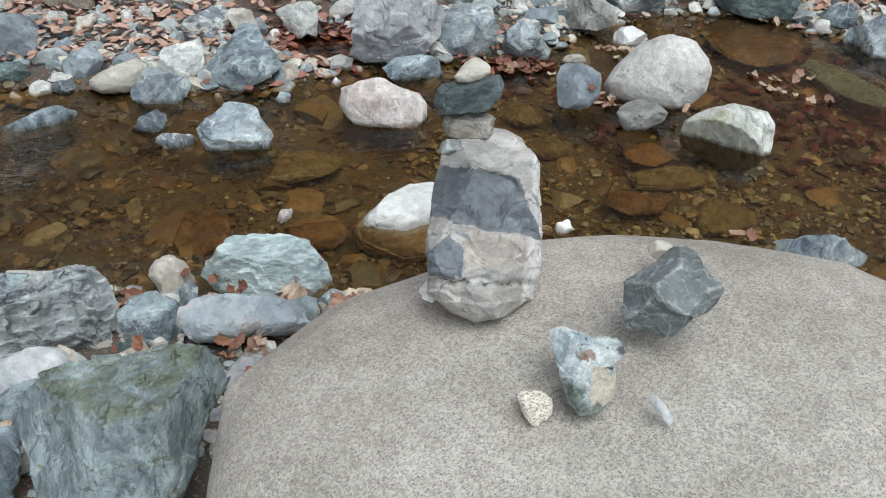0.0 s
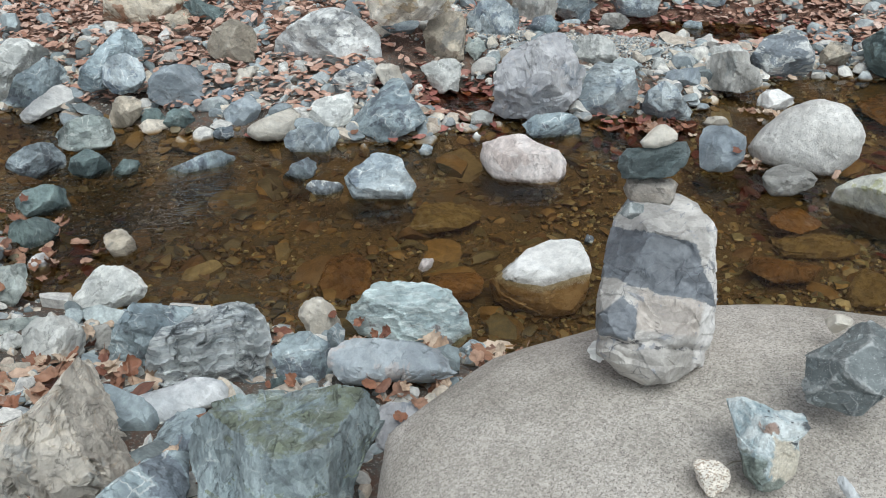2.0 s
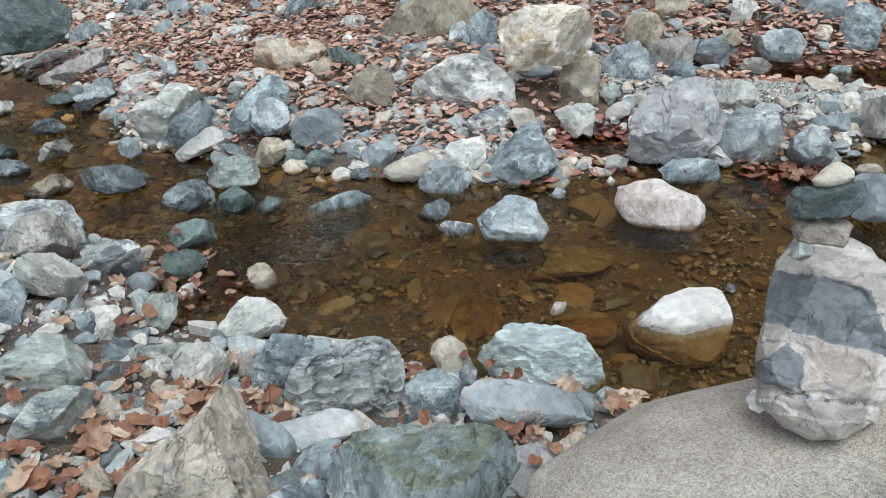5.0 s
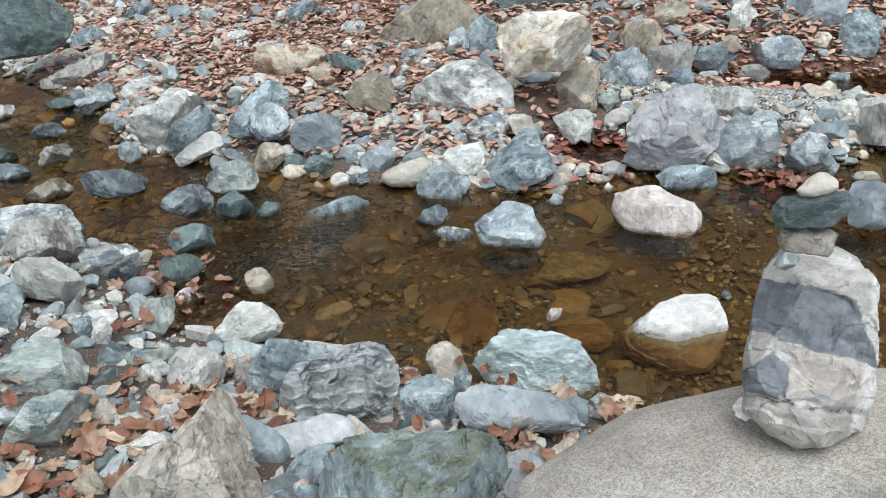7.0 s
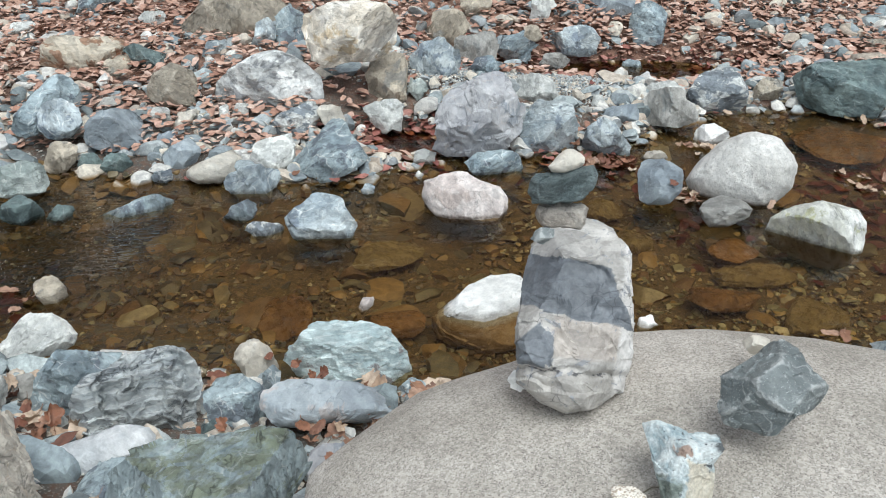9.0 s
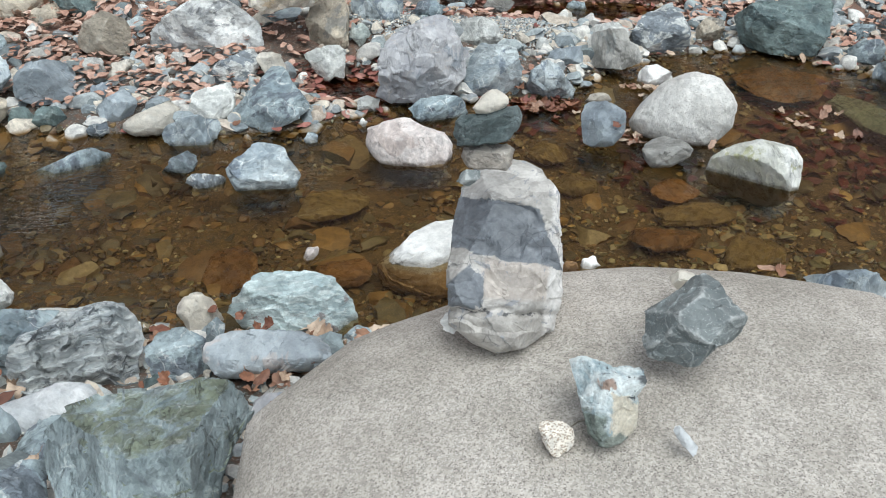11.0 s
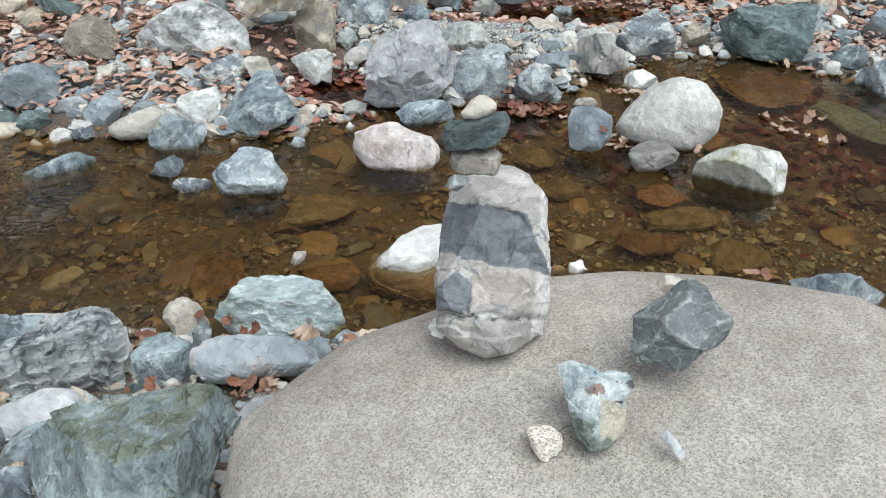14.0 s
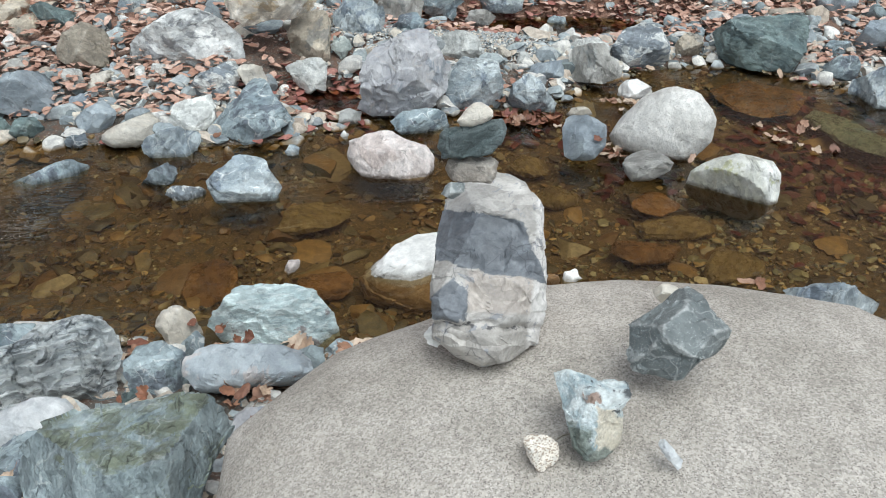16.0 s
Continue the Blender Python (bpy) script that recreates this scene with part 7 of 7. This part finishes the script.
leaf(-0.927, 1.173, 0.217, 0.84, up=(-0.00, 0.11, 0.99), mesh=LEAF_MESH[2], label="curled brown dry leaf lying on the bank")
leaf(-1.128, 1.344, 0.244, 0.65, up=(0.34, -0.21, 0.92), mesh=RED_LEAVES[7], label="rust-red dry leaf lying on the bank")
leaf(-0.719, 1.187, 0.249, 0.65, up=(0.15, -0.42, 0.89), mesh=PALE_LEAVES[6], label="pale tan dry leaf lying on a stone")
leaf(-1.121, 2.166, 0.002, 0.65, up=(0.02, 0.03, 1.0), mesh=RED_LEAVES[7], label="rust-red dry leaf lying on the stream")
leaf(-1.210, 2.221, 0.079, 0.65, up=(-0.27, -0.01, 0.96), mesh=RED_LEAVES[3], label="rust-red dry leaf lying on a stone")
leaf(-1.355, 2.400, 0.002, 0.65, up=(0.02, 0.03, 1.0), mesh=RED_LEAVES[6], label="rust-red dry leaf lying on the stream")
leaf(-1.253, 2.367, 0.066, 0.58, up=(-0.02, -0.33, 0.94), mesh=RED_LEAVES[2], label="rust-red dry leaf lying on a stone")
leaf(0.568, 3.574, 0.196, 0.78, up=(-0.24, -0.36, 0.90), mesh=PALE_LEAVES[3], label="pale tan dry leaf lying on a stone")
leaf(0.567, 3.732, 0.123, 0.52, up=(-0.03, -0.03, 1.00), mesh=LEAF_MESH[6], label="curled brown dry leaf lying on the bank")
leaf(1.295, 2.571, 0.009, 0.58, up=(0.05, -0.63, 0.77), mesh=LEAF_MESH[0], label="curled brown dry leaf lying on a stone")
leaf(1.211, 2.464, 0.002, 0.58, up=(0.02, 0.03, 1.0), mesh=PALE_LEAVES[5], label="pale tan dry leaf lying on the stream")
leaf(1.670, 2.813, 0.002, 0.95, up=(0.02, 0.03, 1.0), mesh=PALE_LEAVES[6], label="bleached pale leaf floating on the stream")
leaf(1.700, 2.668, 0.002, 0.95, up=(0.02, 0.03, 1.0), mesh=PALE_LEAVES[2], label="bleached pale leaf floating on the stream")
leaf(1.687, 2.709, 0.002, 0.52, up=(0.02, 0.03, 1.0), mesh=LEAF_MESH[2], label="curled brown dry leaf lying on the stream")
leaf(2.085, 3.271, 0.010, 0.58, up=(-0.76, -0.12, 0.64), mesh=PALE_LEAVES[4], label="pale tan dry leaf lying on the bank")
leaf(2.030, 3.302, 0.020, 0.58, up=(-0.35, -0.57, 0.74), mesh=PALE_LEAVES[0], label="pale tan dry leaf lying on a stone")
leaf(1.296, 3.076, 0.002, 0.95, up=(0.02, 0.03, 1.0), mesh=PALE_LEAVES[2], label="pale tan dry leaf lying on the stream")
leaf(1.241, 3.105, 0.002, 0.95, up=(0.02, 0.03, 1.0), mesh=PALE_LEAVES[2], label="pale tan dry leaf lying on the stream")
leaf(1.454, 3.357, 0.047, 0.52, up=(-0.17, -0.47, 0.87), mesh=PALE_LEAVES[0], label="pale tan dry leaf lying on a stone")
leaf(1.161, 1.833, 0.002, 0.78, up=(0.02, 0.03, 1.0), mesh=LEAF_MESH[0], label="curled brown dry leaf lying on the stream")
leaf(1.132, 1.850, 0.002, 0.65, up=(0.02, 0.03, 1.0), mesh=LEAF_MESH[4], label="curled brown dry leaf lying on the stream")
leaf(0.987, 2.594, 0.052, 0.65, up=(0.34, -0.29, 0.89), mesh=RED_LEAVES[7], label="rust-red dry leaf lying on a stone")
leaf(1.040, 2.644, 0.002, 0.65, up=(0.02, 0.03, 1.0), mesh=RED_LEAVES[0], label="rust-red dry leaf lying on the stream")
leaf(0.950, 2.570, 0.098, 0.58, up=(-0.19, -0.17, 0.97), mesh=RED_LEAVES[6], label="rust-red dry leaf lying on a stone")
leaf(1.078, 2.679, 0.013, 0.65, up=(-0.72, -0.24, 0.65), mesh=LEAF_MESH[2], label="curled brown dry leaf lying on a stone")
leaf(0.821, 3.002, 0.008, 0.71, up=(0.20, -0.81, 0.55), mesh=LEAF_MESH[7], label="curled brown dry leaf lying on a stone")
leaf(0.874, 2.959, 0.002, 0.71, up=(0.02, 0.03, 1.0), mesh=RED_LEAVES[7], label="rust-red dry leaf lying on the stream")
leaf(0.746, 2.973, 0.002, 0.65, up=(0.02, 0.03, 1.0), mesh=LEAF_MESH[3], label="curled brown dry leaf lying on the stream")
leaf(0.825, 2.860, 0.002, 0.65, up=(0.02, 0.03, 1.0), mesh=RED_LEAVES[1], label="rust-red dry leaf lying on the stream")
leaf(0.912, 2.902, 0.002, 0.65, up=(0.02, 0.03, 1.0), mesh=PALE_LEAVES[2], label="pale tan dry leaf lying on the stream")
leaf(-1.502, 3.508, 0.138, 0.65, up=(0.08, 0.01, 1.00), mesh=LEAF_MESH[5], label="curled brown dry leaf lying on the bank")
leaf(-0.308, 2.877, 0.040, 0.52, up=(-0.55, -0.45, 0.70), mesh=LEAF_MESH[4], label="curled brown dry leaf lying on a stone")
leaf(0.391, 2.836, 0.002, 0.52, up=(0.02, 0.03, 1.0), mesh=RED_LEAVES[5], label="rust-red dry leaf lying on the stream")
leaf(-0.341, 1.428, 0.158, 0.58, up=(-0.26, -0.09, 0.96), mesh=RED_LEAVES[1], label="rust-red dry leaf lying on the bank")
leaf(-0.074, 1.458, 0.156, 0.52, up=(0.37, -0.25, 0.89), mesh=RED_LEAVES[3], label="rust-red dry leaf lying on a stone")
leaf(-0.054, 1.458, 0.133, 0.52, up=(0.34, -0.20, 0.92), mesh=RED_LEAVES[6], label="rust-red dry leaf lying on a stone")
leaf(-0.197, 1.739, 0.033, 0.45, up=(-0.36, -0.70, 0.62), mesh=RED_LEAVES[2], label="rust-red dry leaf lying on a stone")
leaf(-0.170, 1.710, 0.050, 0.45, up=(-0.51, -0.42, 0.75), mesh=RED_LEAVES[1], label="rust-red dry leaf lying on a stone")
leaf(-0.191, 1.423, 0.157, 0.52, up=(-0.32, -0.34, 0.89), mesh=RED_LEAVES[0], label="rust-red dry leaf lying on a stone")
leaf(-0.163, 1.419, 0.152, 0.52, up=(0.06, -0.43, 0.90), mesh=LEAF_MESH[4], label="curled brown dry leaf lying on a stone")
leaf(-0.120, 1.428, 0.143, 0.52, up=(0.23, -0.50, 0.83), mesh=PALE_LEAVES[1], label="pale tan dry leaf lying on a stone")

TWIG = ((0.222, 0.783, 0.6045), (0.231, 0.787, 0.606), (0.240, 0.787, 0.607), (0.252, 0.785, 0.608))


# a thin dark twig lying on the boulder
def build_twig():
    c = bpy.data.curves.new("twig", "CURVE")
    c.dimensions, c.bevel_depth, c.bevel_resolution = "3D", 0.0009, 2
    sp = c.splines.new("POLY")
    path = TWIG
    sp.points.add(len(path) - 1)
    for p, q in zip(sp.points, path):
        p.co = (*q, 1)
    tmp = new("twig", c)
    me = bpy.data.meshes.new_from_object(tmp.evaluated_get(bpy.context.evaluated_depsgraph_get()))
    bpy.data.objects.remove(tmp)
    me.materials.clear()
    me.materials.append(BROWN)
    return tagged(new("twig", me), "thin dark twig lying on the granite boulder", "twig")


build_twig()
